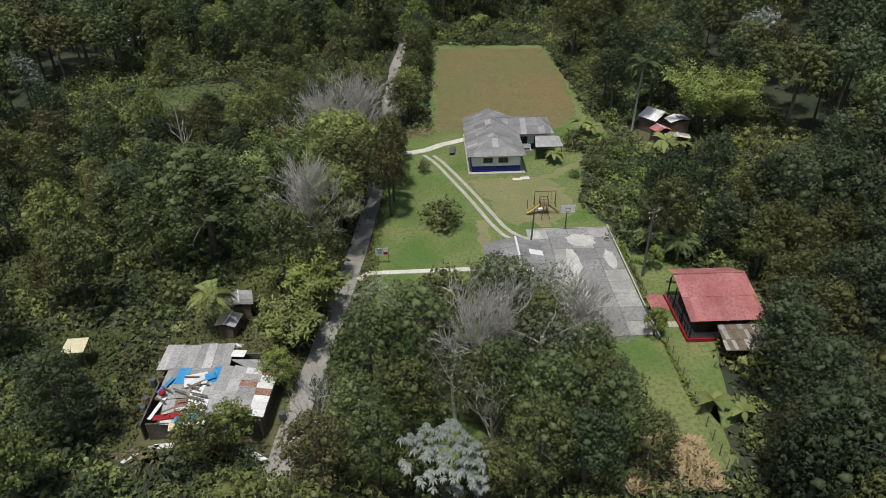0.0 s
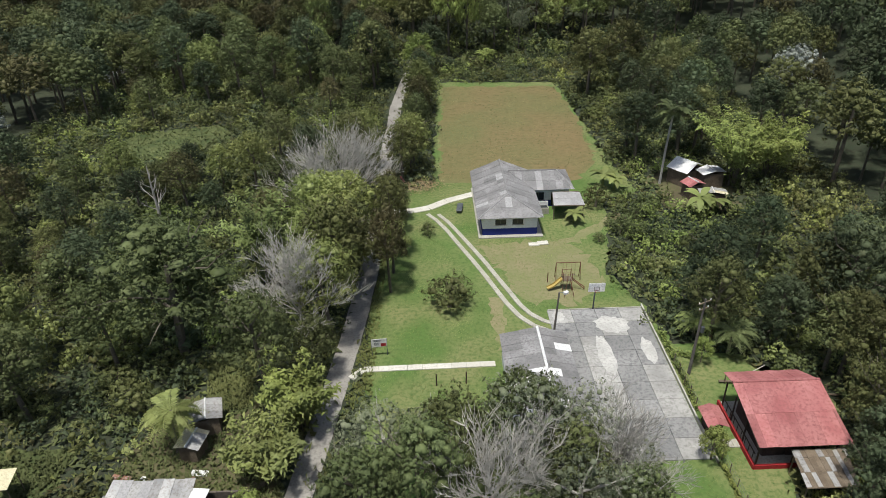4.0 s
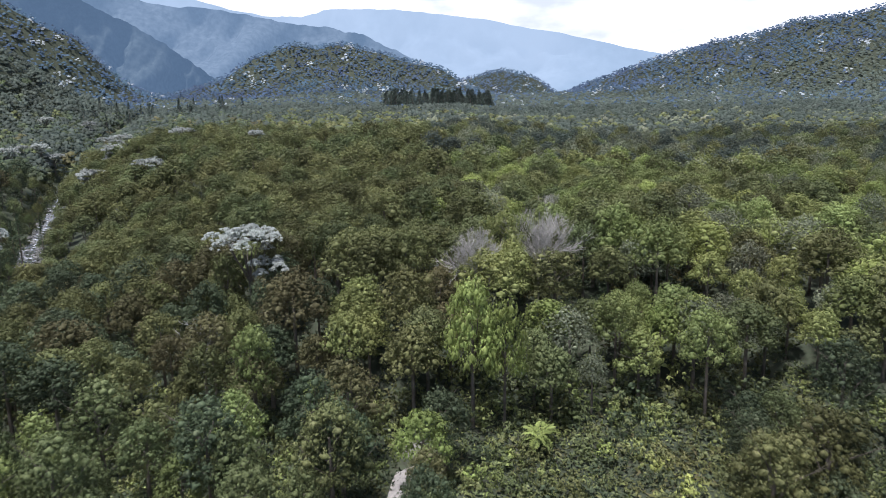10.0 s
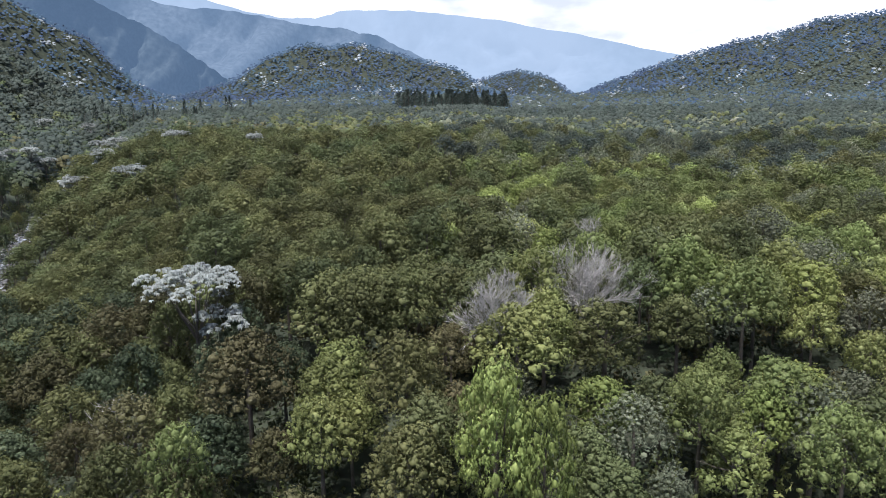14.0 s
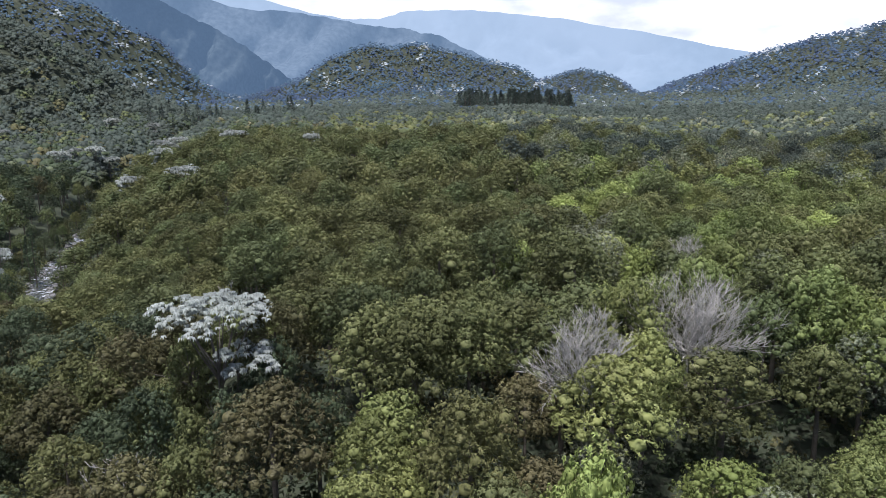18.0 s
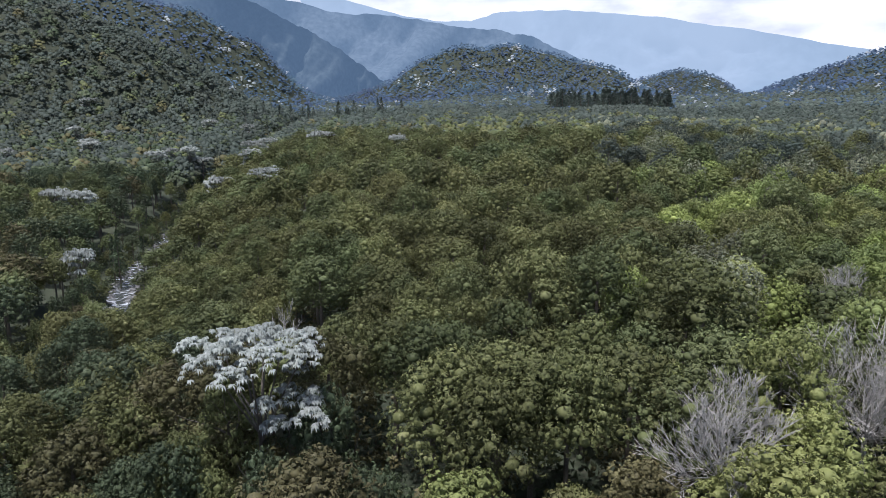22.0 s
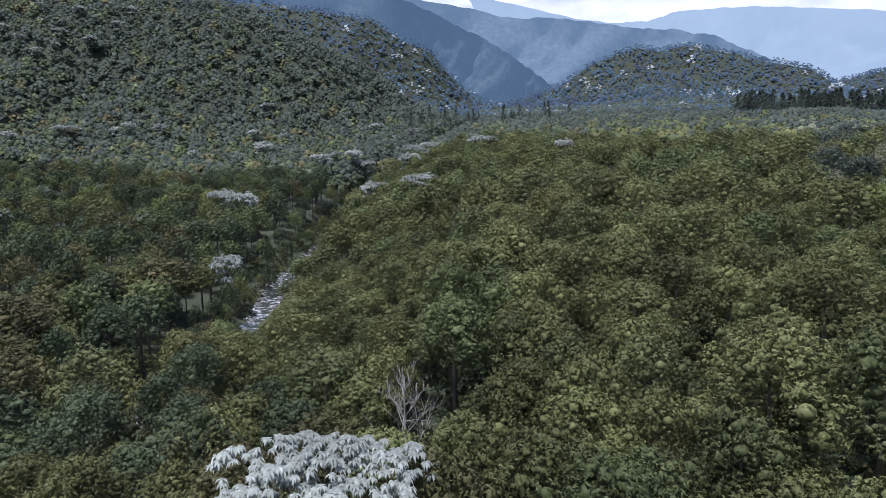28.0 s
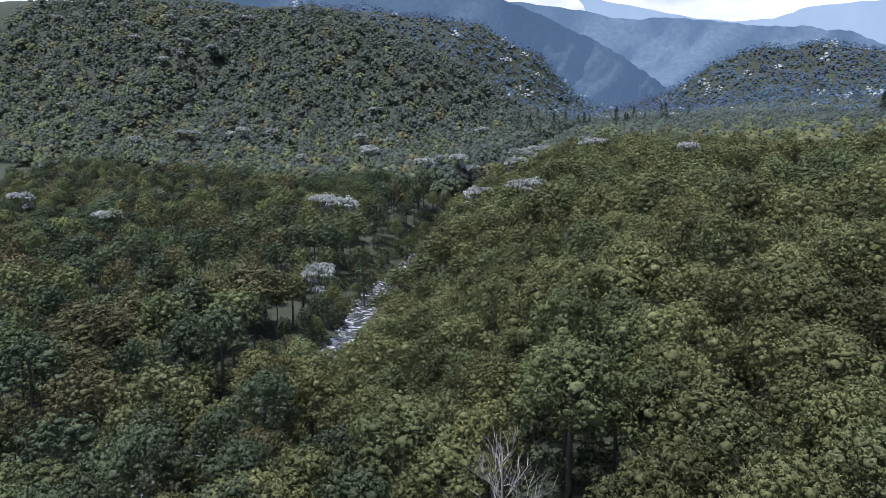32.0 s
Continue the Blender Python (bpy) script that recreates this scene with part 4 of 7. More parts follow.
# ---- concrete paths ----
def slab_path(name, line, wide, label, step=1.5, lift=0.05, seed=4, mat=None):
    """A path of poured slabs, one piece each."""
    ob = thing(name, label, "path", kind="structure")
    rng = random.Random(seed)
    for (ax, ay), (bx, by) in zip(line, line[1:]):
        length = math.hypot(bx - ax, by - ay)
        n = max(1, round(length / step))
        turn = math.degrees(math.atan2(by - ay, bx - ax))
        for i in range(n):
            f = (i + 0.5) / n
            part("slab", box(length / n - 0.02, wide, 0.16, (ax + (bx - ax) * f, ay + (by - ay) * f, lift - 0.1 + rng.uniform(0, 0.015)), turn, 0.015), mat or CONCRETE, ob)
    return ob


PATH_CONCRETE = surface("pale_path_concrete", (0.50, 0.48, 0.43), (0.60, 0.58, 0.53), 0.5, 6.0, (0.42, 0.40, 0.34), bump=0.3)
slab_path("path", [(-6.2, 82.2), (-2.6, 82.3), (-0.4, 83.0), (2.2, 85.0), (6.2, 87.0)], 1.35, "pale concrete footpath from the road to the house", mat=PATH_CONCRETE)
slab_path("path", [(-8.3, 48.0), (-7.2, 49.2), (5.6, 49.4)], 0.75, "narrow concrete footpath across the lawn", mat=PATH_CONCRETE, seed=5)
slab_path("driveway", [(-0.6, 81.2), (0.6, 79.3), (1.9, 76.4), (3.2, 72.8), (4.7, 68.8), (5.9, 65.4), (6.9, 62.3), (7.8, 59.6), (8.9, 57.0), (10.2, 55.3), (12.0, 54.0)], 0.55, "curved concrete wheel track across the lawn", 1.2, seed=6)
slab_path("driveway", [(0.9, 81.0), (2.2, 78.6), (3.4, 75.6), (4.7, 72.2), (6.2, 68.2), (7.4, 64.6), (8.5, 61.4), (9.3, 59.0), (10.2, 57.3), (11.4, 56.0), (12.6, 55.4)], 0.55, "curved concrete wheel track across the lawn", 1.2, seed=7)


# ---- buildings ----
ROOF_GREY = surface("fibre_cement_roof", (0.185, 0.180, 0.180), (0.260, 0.255, 0.255), 0.5, 5.0, (0.14, 0.135, 0.135), bump=0.4, vary=0.16)
ROOF_PALE = surface("pale_roof_sheet", (0.29, 0.285, 0.285), (0.37, 0.365, 0.365), 0.6, 6.0, bump=0.3, vary=0.1)
ROOF_RED = surface("red_painted_roof", (0.30, 0.105, 0.105), (0.40, 0.170, 0.165), 0.45, 4.0, (0.24, 0.090, 0.085), bump=0.35, vary=0.18)
ROOF_TIN = surface("zinc_sheet", (0.30, 0.30, 0.30), (0.44, 0.43, 0.42), 0.5, 5.0, (0.22, 0.20, 0.18), rough=0.5, metal=0.3, bump=0.3, vary=0.25)
RUST = surface("rusty_sheet", (0.22, 0.095, 0.06), (0.33, 0.16, 0.10), 1.2, 8.0, (0.40, 0.36, 0.34), bump=0.4, vary=0.2)
WHITE_WALL = surface("white_wall", (0.66, 0.67, 0.68), (0.74, 0.75, 0.76), 0.7, 9.0, (0.58, 0.58, 0.58), bump=0.1)
BLUE_WALL = surface("blue_wall", (0.018, 0.030, 0.190), (0.026, 0.042, 0.235), 0.8, 9.0, (0.03, 0.04, 0.15), bump=0.1)
RED_PAINT = surface("red_paint", (0.27, 0.018, 0.022), (0.34, 0.028, 0.030), 0.8, 9.0, bump=0.15)
DARK_GLASS, _nt, _b = material("window_glass", 0.08, 0.0, 0.6)
_b.inputs["Base Color"].default_value = (0.02, 0.025, 0.03, 1)
WOOD = surface("weathered_wood", (0.13, 0.10, 0.07), (0.20, 0.16, 0.12), 1.0, 12.0, bump=0.4, vary=0.2)
DARK_WOOD = surface("dark_wood", (0.05, 0.035, 0.028), (0.085, 0.06, 0.045), 1.0, 12.0, bump=0.4)
STEEL = surface("painted_steel", (0.10, 0.11, 0.12), (0.15, 0.16, 0.17), 2.0, 14.0, rough=0.5, metal=0.4, bump=0.1)
BLUE_SHEET = surface("blue_tarpaulin", (0.04, 0.22, 0.48), (0.07, 0.30, 0.58), 0.8, 8.0, rough=0.5, bump=0.3)
WHITE_SHEET = surface("white_sheet", (0.62, 0.62, 0.62), (0.74, 0.74, 0.73), 0.9, 8.0, rough=0.6, bump=0.3, vary=0.1)
CREAM = surface("cream_canvas", (0.55, 0.50, 0.33), (0.64, 0.58, 0.40), 0.9, 8.0, bump=0.2)


def wall_with_openings(bm_list, parent, origin, along, length, high, thick, openings, mats, split):
    """A wall from blocks round its openings; a painted band up to split. openings: (start, end, sill, head)."""
    ox, oy = origin
    ux, uy = along
    turn = math.degrees(math.atan2(uy, ux))
    cuts = sorted({0.0, length, *(v for o in openings for v in o[:2])})
    for a, b in zip(cuts, cuts[1:]):
        mid = (a + b) / 2
        hole = next((o for o in openings if o[0] <= mid <= o[1]), None)
        spans = [(0.0, high)] if hole is None else [(0.0, hole[2]), (hole[3], high)]
        for z0, z1 in spans:
            for lo, hi, mat in ((z0, min(z1, split), mats[0]), (max(z0, split), z1, mats[1])):
                if hi - lo > 0.02:
                    part("wall", box(b - a, thick, hi - lo, (ox + ux * mid, oy + uy * mid, lo), turn, 0), mat, parent)


def window(parent, x, y, z, wide, high, turn=0.0, bars=2):
    """A window in a wall: frame, panes and sill."""
    w = part("window", box(wide, 0.05, 0.05, (0, 0, 0), 0, 0.005), STEEL, parent, "dark window with thin frame", pose(x, y, z, 0, 0, turn))
    part("head", box(wide, 0.06, 0.05, (0, 0, high - 0.05), 0, 0.005), STEEL, w)
    for k in range(bars + 1):
        part("mullion", box(0.045, 0.06, high, (-wide / 2 + wide * k / bars, 0, 0), 0, 0.005), STEEL, w)
    for k in range(bars):
        part("pane", box(wide / bars - 0.05, 0.012, high - 0.06, (-wide / 2 + wide * (k + 0.5) / bars, 0, 0.03), 0, 0), DARK_GLASS, w)
    part("sill", box(wide + 0.16, 0.16, 0.06, (0, -0.08, -0.06), 0, 0.01), CONCRETE, w)
    return w


def ridge_cap(parent, a, b, mat, r=0.11):
    part("ridge_cap", tube([a, b], [r, r], 6), mat, parent)


def white_house():
    h = thing("house", "white house with blue lower band and grey sheet roof", "house", (0, 0, 0))
    X0, X1, Y0, Y1, E, R = 6.5, 13.4, 74.6, 88.4, 2.75, 4.5
    part("plinth", box(X1 - X0 + 1.4, Y1 - Y0 + 1.2, 0.24, ((X0 + X1) / 2 + 0.1, (Y0 + Y1) / 2 - 0.1, -0.05), 0, 0.02), CONCRETE, h, "grey concrete plinth round the house")
    W = [(X0, Y0, 1, 0, X1 - X0, [(1.55, 2.95, 1.45, 2.25), (3.75, 5.15, 1.45, 2.25)]),
         (X0, Y1, 1, 0, X1 - X0, [(1.5, 2.9, 1.3, 2.2)]),
         (X0, Y0, 0, 1, Y1 - Y0, [(3.0, 4.4, 1.3, 2.2), (8.2, 9.6, 1.3, 2.2), (12.0, 12.9, 0.02, 2.1)]),
         (X1, Y0, 0, 1, Y1 - Y0, [(2.5, 3.4, 0.02, 2.1), (5.5, 6.7, 1.3, 2.2)])]
    for ox, oy, ux, uy, length, holes in W:
        wall_with_openings(None, h, (ox + uy * 0.0, oy), (ux, uy), length, E, 0.15, [(a, b, s + 0.19, t + 0.19) for a, b, s, t in holes], (BLUE_WALL, WHITE_WALL), 1.12)
    for k in (2.25, 4.45):
        window(h, X0 + k, Y0, 1.64, 1.40, 0.80)
    window(h, X0 + 2.2, Y1, 1.49, 1.4, 0.9, 180)
    for k in (3.7, 8.9):
        window(h, X0, Y0 + k, 1.49, 1.4, 0.9, -90)
    window(h, X1, Y0 + 6.1, 1.49, 1.2, 0.9, 90)
    for x, y in ((X0, Y0 + 12.45), (X1, Y0 + 2.95)):
        d = part("door", box(0.05, 0.86, 2.06, (x, y, 0.2), 0, 0.01), DARK_WOOD, h, "dark wooden door")
        part("door_handle", box(0.1, 0.12, 0.04, (x, y + 0.3, 1.2), 0, 0.005), STEEL, d)
    part("ceiling_board", box(X1 - X0 - 0.2, Y1 - Y0 - 0.2, 0.04, ((X0 + X1) / 2, (Y0 + Y1) / 2, E - 0.05), 0, 0), WHITE_WALL, h)
    x0, x1, y0, y1, rx = X0 - 0.75, X1 + 0.75, Y0 - 0.6, Y1 + 0.5, (X0 + X1) / 2
    ry0 = y0 + 3.6
    roof = part("roof", box(x1 - x0 - 0.3, y1 - y0 - 0.3, 0.05, (rx, (y0 + y1) / 2, E - 0.02), 0, 0), DARK_WOOD, h, "grey weathered fibre-cement sheet roof")
    e = E + 0.06
    roof_sheets(roof, [(x1, y0, e), (x1, y1, e), (rx, y1, R), (rx, ry0, R)], ROOF_GREY, 0.92, 1.75, 2, ROOF_PALE, 0.06)
    roof_sheets(roof, [(x0, y1, e), (x0, y0, e), (rx, ry0, R), (rx, y1, R)], ROOF_GREY, 0.92, 1.75, 3, ROOF_PALE, 0.05)
    roof_sheets(roof, [(x0, y0, e), (x1, y0, e), (rx, ry0, R)], ROOF_GREY, 0.92, 1.75, 4, ROOF_PALE, 0.1)
    ridge_cap(roof, (rx, ry0, R + 0.04), (rx, y1, R + 0.04), ROOF_GREY)
    ridge_cap(roof, (x0, y0, e + 0.05), (rx, ry0, R + 0.06), ROOF_PALE, 0.08)
    ridge_cap(roof, (x1, y0, e + 0.05), (rx, ry0, R + 0.06), ROOF_PALE, 0.08)
    part("gable", prism([(X0, Y1, E), (X1, Y1, E), (rx, Y1, R - 0.1)], 0.1), WHITE_WALL, h)
    # the wing
    a0, a1, b0, b1 = X1, 19.0, 82.6, 88.0
    for ox, oy, ux, uy, length, holes in [(a0, b0, 1, 0, a1 - a0, [(0.6, 2.2, 0.9, 2.1), (3.2, 4.1, 0.02, 2.1)]), (a0, b1, 1, 0, a1 - a0, []), (a1, b0, 0, 1, b1 - b0, [])]:
        wall_with_openings(None, h, (ox, oy), (ux, uy), length, E, 0.15, [(a, b, s + 0.1, t + 0.1) for a, b, s, t in holes], (BLUE_WALL, WHITE_WALL), 1.0)
    window(h, a0 + 1.4, b0, 1.0, 1.6, 1.2)
    wing = part("roof", box(a1 - a0, b1 - b0, 0.05, ((a0 + a1) / 2, (b0 + b1) / 2, E - 0.02), 0, 0), DARK_WOOD, h, "grey weathered fibre-cement sheet roof")
    ym = (b0 + b1) / 2
    c0, c1, d0, d1 = a0 - 2.6, a1 + 0.6, b0 - 0.7, b1 + 0.6
    roof_sheets(wing, [(a0 + 0.8, d0, e), (c1, d0, e), (c1 - 2.0, ym, R - 0.25), (c0, ym, R - 0.25)], ROOF_GREY, 0.92, 1.75, 5, ROOF_PALE, 0.08)
    roof_sheets(wing, [(c1, d1, e), (a0 + 0.8, d1, e), (c0, ym, R - 0.25), (c1 - 2.0, ym, R - 0.25)], ROOF_GREY, 0.92, 1.75, 6)
    roof_sheets(wing, [(c1, d0, e), (c1, d1, e), (c1 - 2.0, ym, R - 0.25)], ROOF_GREY, 0.92, 1.75, 7)
    ridge_cap(wing, (c0, ym, R - 0.2), (c1 - 2.0, ym, R - 0.2), ROOF_GREY)
    ridge_cap(wing, (c1 - 2.0, ym, R - 0.2), (c1, d0, e + 0.05), ROOF_PALE, 0.07)
    return h


white_house()


def lean_to(name, label, corners, posts, mat, seed, wide=0.85, long=1.8, odd=None, chance=0.0):
    """An open shelter: posts, beams and a sheet roof."""
    s = thing(name, label, "shelter")
    for x, y, z in posts:
        part("post", tube([(x, y, -0.1), (x, y, z)], [0.07, 0.06], 6), WOOD, s)
    roof = part("beam", tube([corners[0], corners[1]], [0.06, 0.06], 5), WOOD, s)
    part("beam", tube([corners[3], corners[2]], [0.06, 0.06], 5), WOOD, s)
    holder = part("roof", prism([Vector(c) - Vector((0, 0, 0.05)) for c in corners], 0.03), DARK_WOOD, s, label)
    roof_sheets(holder, corners, mat, wide, long, seed, odd, chance)
    return s


lean_to("wash_shelter", "pale sheet shelter against the house wing", [(16.2, 78.3, 2.2), (20.4, 78.3, 2.15), (20.3, 81.8, 2.5), (16.6, 81.8, 2.5)],
        [(16.3, 78.5, 2.1), (20.2, 78.5, 2.1), (20.1, 81.6, 2.4), (16.7, 81.6, 2.4)], ROOF_PALE, 8)
# wash tank beside the wing
_t = thing("wash_tank", "grey concrete wash tank with clutter on its edge", "tank", (15.2, 80.6, 0))
part("basin", box(1.5, 1.0, 0.95, (0, 0, 0), 0, 0.03), CONCRETE, _t)
part("water", box(1.2, 0.7, 0.012, (0, 0, 0.951), 0, 0), DARK_GLASS, _t)
part("back_wall", box(1.5, 0.12, 1.5, (0, 0.57, 0), 0, 0.02), WHITE_WALL, _t)


# ---- court and pavilion ----
SLABS = [surface("court_concrete", (0.200, 0.198, 0.196), (0.280, 0.276, 0.270), 0.22, 4.0, (0.13, 0.13, 0.13), bump=0.25, vary=0.10),
         surface("court_bleached", (0.40, 0.39, 0.37), (0.26, 0.255, 0.245), 0.35, 4.0, (0.21, 0.205, 0.19), bump=0.25, vary=0.06)]
court = thing("court", "cracked grey concrete sports court with pale worn patches", "court", kind="structure")
_r = random.Random(3)
for _i in range(4):
    for _j in range(9):
        _x0 = 12.0 + _i * 2.55
        _y0 = 36.6 + _j * 2.35
        part("slab", box(2.52, 2.32, 0.2, (_x0 + 1.275, _y0 + 1.175, -0.08 + _r.uniform(0, 0.012)), _r.uniform(-0.15, 0.15), 0.012), SLABS[1] if (_i == 1 and _j in (2, 3, 4, 5, 6)) or (_i, _j) in ((3, 2), (3, 3), (3, 4), (3, 8), (0, 8), (2, 7), (3, 0)) else SLABS[0], court)
part("slab", box(5.6, 13.5, 0.16, (9.2, 43.3, -0.06), 0, 0.012), SLABS[0], court)
PATCH = surface("worn_pale_cement", (0.40, 0.39, 0.37), (0.50, 0.49, 0.465), 0.6, 5.0, (0.31, 0.30, 0.285), bump=0.25)


def blot(x, y, rx, ry, seed, name="pale_patch"):
    rng = random.Random(seed)
    k = 26
    bm = bmesh.new()
    bm.faces.new([bm.verts.new((x + rx * math.cos(6.283 * i / k) * rng.uniform(0.8, 1.12), y + ry * math.sin(6.283 * i / k) * rng.uniform(0.8, 1.12), 0.139)) for i in range(k)])
    part(name, bm, PATCH, court)


blot(18.3, 54.9, 1.9, 1.5, 1)
blot(13.0, 56.6, 0.7, 0.9, 2)
blot(16.6, 50.0, 0.8, 3.2, 3)
blot(21.0, 50.5, 0.7, 2.0, 4)
part("kerb", box(0.16, 22.0, 0.42, (22.35, 47.2, -0.1), 0, 0.02), CONCRETE, court, "low concrete kerb along the court")
part("kerb", box(10.2, 0.14, 0.2, (17.2, 57.85, -0.05), 0, 0.02), CONCRETE, court)


def backboard():
    b = thing("basketball_hoop", "white backboard on a steel post at the court", "basketball hoop", (17.0, 57.3, 0.1))
    part("post", tube([(0, 0.5, 0), (0, 0.45, 2.0), (0, 0.0, 2.9)], [0.08, 0.075, 0.06], 8), STEEL, b)
    part("board", box(1.75, 0.05, 1.05, (0, -0.1, 2.65), 0, 0.01), WHITE_SHEET, b, "white painted board")
    for x, z, w, h in ((0, 2.85, 0.55, 0.04), (0, 3.25, 0.55, 0.04), (-0.27, 3.05, 0.04, 0.44), (0.27, 3.05, 0.04, 0.44)):
        part("target_line", box(w, 0.012, h, (x, -0.135, z - h / 2), 0, 0), DARK_WOOD, b)
    bm = bmesh.new()
    ring = [(0.23 * math.cos(a), -0.4 + 0.23 * math.sin(a), 2.82) for a in np.linspace(0, 6.283, 13)]
    tube(ring, [0.012] * 13, 5, bm)
    part("ring", bm, RED_PAINT, b)
    return b


backboard()


POLE_GREY = surface("weathered_pole", (0.11, 0.10, 0.09), (0.17, 0.155, 0.14), 0.9, 9.0, bump=0.3)


def light_pole(x, y, tall, lean=(0, 0)):
    p = thing("light_pole", "grey concrete pole with a floodlight at the court", "pole", (x, y, 0))
    part("pole", tube([(0, 0, -0.2), (lean[0], lean[1], tall)], [0.13, 0.08], 8), POLE_GREY, p)
    part("arm", tube([(lean[0], lean[1], tall - 0.1), (lean[0] + 0.45, lean[1] - 0.2, tall + 0.1)], [0.03, 0.03], 6), STEEL, p)
    part("lamp_head", box(0.5, 0.34, 0.3, (lean[0] + 0.6, lean[1] - 0.25, tall - 0.05), 20, 0.05), WHITE_SHEET, p, "pale floodlight head")
    return p


light_pole(11.9, 53.2, 5.6, (0.25, 0.0))


def utility_pole(x, y, tall):
    p = thing("utility_pole", "tall concrete utility pole with crossarms and insulators", "pole", (x, y, 0))
    part("pole", tube([(0, 0, -0.3), (0.1, 0, tall)], [0.16, 0.09], 8), POLE_GREY, p)
    for z, w in ((tall - 0.4, 1.5), (tall - 1.1, 1.1)):
        arm = part("crossarm", box(w, 0.09, 0.1, (0.1, 0, z), 25, 0.01), WOOD, p)
        for k in (-0.45, 0.0, 0.45):
            part("insulator", tube([(0.1 + k * w * 0.9, k * w * 0.42, z + 0.1), (0.1 + k * w * 0.9, k * w * 0.42, z + 0.26)], [0.05, 0.035], 6), WHITE_SHEET, arm)
    part("transformer", tube([(0.35, -0.1, tall - 3.6), (0.35, -0.1, tall - 3.0)], [0.16, 0.16], 10), STEEL, p)
    return p


utility_pole(23.7, 47.0, 8.6)

pav = thing("pavilion", "open pavilion with grey sheet roof beside the court", "pavilion")
PX0, PX1, PY0, PY1, PXM = 6.0, 12.4, 36.8, 50.3, 9.6
for _y in (37.4, 41.6, 45.8, 49.8):
    for _x in (6.5, 11.9):
        part("post", box(0.2, 0.2, 2.9, (_x, _y, 0), 0, 0.02), CONCRETE, pav)
part("low_wall", box(0.15, 13.0, 1.0, (6.35, 43.5, 0), 0, 0.02), WHITE_WALL, pav)
_roof = part("roof", box(0.12, PY1 - PY0, 0.14, (PXM, (PY0 + PY1) / 2, 3.45), 0, 0.01), WOOD, pav, "grey corrugated roof with white skylight sheets")
roof_sheets(_roof, [(PX0, PY1, 2.95), (PX0, PY0, 2.95), (PXM, PY0, 3.65), (PXM, PY1, 3.65)], ROOF_GREY, 0.95, 1.9, 11, WHITE_SHEET, 0.10)
roof_sheets(_roof, [(PX1, PY0, 2.95), (PX1, PY1, 2.95), (PXM, PY1, 3.65), (PXM, PY0, 3.65)], ROOF_GREY, 0.95, 1.6, 12, WHITE_SHEET, 0.06)
ridge_cap(_roof, (PXM, PY0, 3.7), (PXM, PY1, 3.7), WHITE_SHEET, 0.13)


# ---- playground, sign ----
def playground():
    p = thing("playground_frame", "rusty swing and climbing frame with a yellow slide", "playground", (14.9, 62.0, 0.03))
    IRON = surface("rusty_iron", (0.13, 0.06, 0.04), (0.20, 0.10, 0.06), 2.0, 12.0, bump=0.3)
    YEL = surface("yellow_slide", (0.40, 0.30, 0.09), (0.47, 0.36, 0.12), 2.0, 12.0, rough=0.5, bump=0.1)

    def bar(a, b, r=0.04, name="bar", mat=None):
        return part(name, tube([a, b], [r, r], 6), mat or IRON, p)
    for x in (-0.9, 1.9):
        bar((x, 1.6, 0), (x, 2.0, 2.2))
        bar((x, 2.4, 0), (x, 2.0, 2.2))
    bar((-0.9, 2.0, 2.2), (1.9, 2.0, 2.2), 0.05)
    for x in (0.1, 1.1):
        for d in (-0.2, 0.2):
            bar((x + d, 2.0, 2.2), (x + d, 1.9, 0.6), 0.012, "chain")
        part("swing_seat", box(0.5, 0.22, 0.04, (x, 1.9, 0.56), 0, 0.01), WOOD, p)
    for x in (-0.5, 0.5):
        for y in (-0.4, 0.5):
            bar((x, y, 0), (x, y, 2.3))
    part("platform", box(1.1, 1.0, 0.06, (0, 0.05, 1.25), 0, 0.01), WOOD, p)
    for z in (1.75, 2.2):
        bar((-0.5, 0.5, z), (0.5, 0.5, z), 0.025)
        bar((-0.5, -0.4, z), (-0.5, 0.5, z), 0.025)
    bm = bmesh.new()
    for a, b in (((-0.5, 0.1, 1.3), (-1.4, -0.1, 0.55)), ((-1.4, -0.1, 0.55), (-2.2, -0.3, 0.25))):
        d = Vector(b) - Vector(a)
        for off, w, h in ((0, 0.5, 0.03), (-0.25, 0.03, 0.16), (0.25, 0.03, 0.16)):
            q = box(d.length, w, h, (0, off, 0), 0, 0)
            q.transform(Matrix.Translation((Vector(a) + Vector(b)) / 2) @ d.to_track_quat("X", "Z").to_matrix().to_4x4())
            me = bpy.data.meshes.new("tmp")
            q.to_mesh(me)
            q.free()
            bm.from_mesh(me)
            bpy.data.meshes.remove(me)
    part("slide", bm, YEL, p, "faded yellow slide")
    bar((0.5, 0.0, 1.3), (2.0, -0.4, 0.1), 0.05)
    bar((0.5, 0.3, 1.3), (2.1, 0.0, 0.1), 0.05)
    for k in range(5):
        f = (k + 0.5) / 5
        bar((0.5 + 1.5 * f, -0.4 * f, 1.3 - 1.2 * f), (0.5 + 1.6 * f, 0.3 - 0.3 * f, 1.3 - 1.2 * f), 0.02, "rung")
    for x in (-0.35, 0.35):
        bar((x * 0.4, -1.0, 1.9), (x * 1.6, -1.8, 0))
    bar((-0.14, -1.0, 1.9), (0, -0.4, 2.2))
    bar((-1.9, 1.4, 0), (-1.9, 1.4, 1.3), 0.05)
    return p


playground()
_s = thing("sign_board", "white notice board with red mark on two posts in the lawn", "sign", (-5.7, 51.3, 0.02), 6)
for _x in (-0.75, 0.75):
    part("post", tube([(_x, 0, -0.2), (_x, 0, 2.1)], [0.04, 0.04], 6), STEEL, _s)
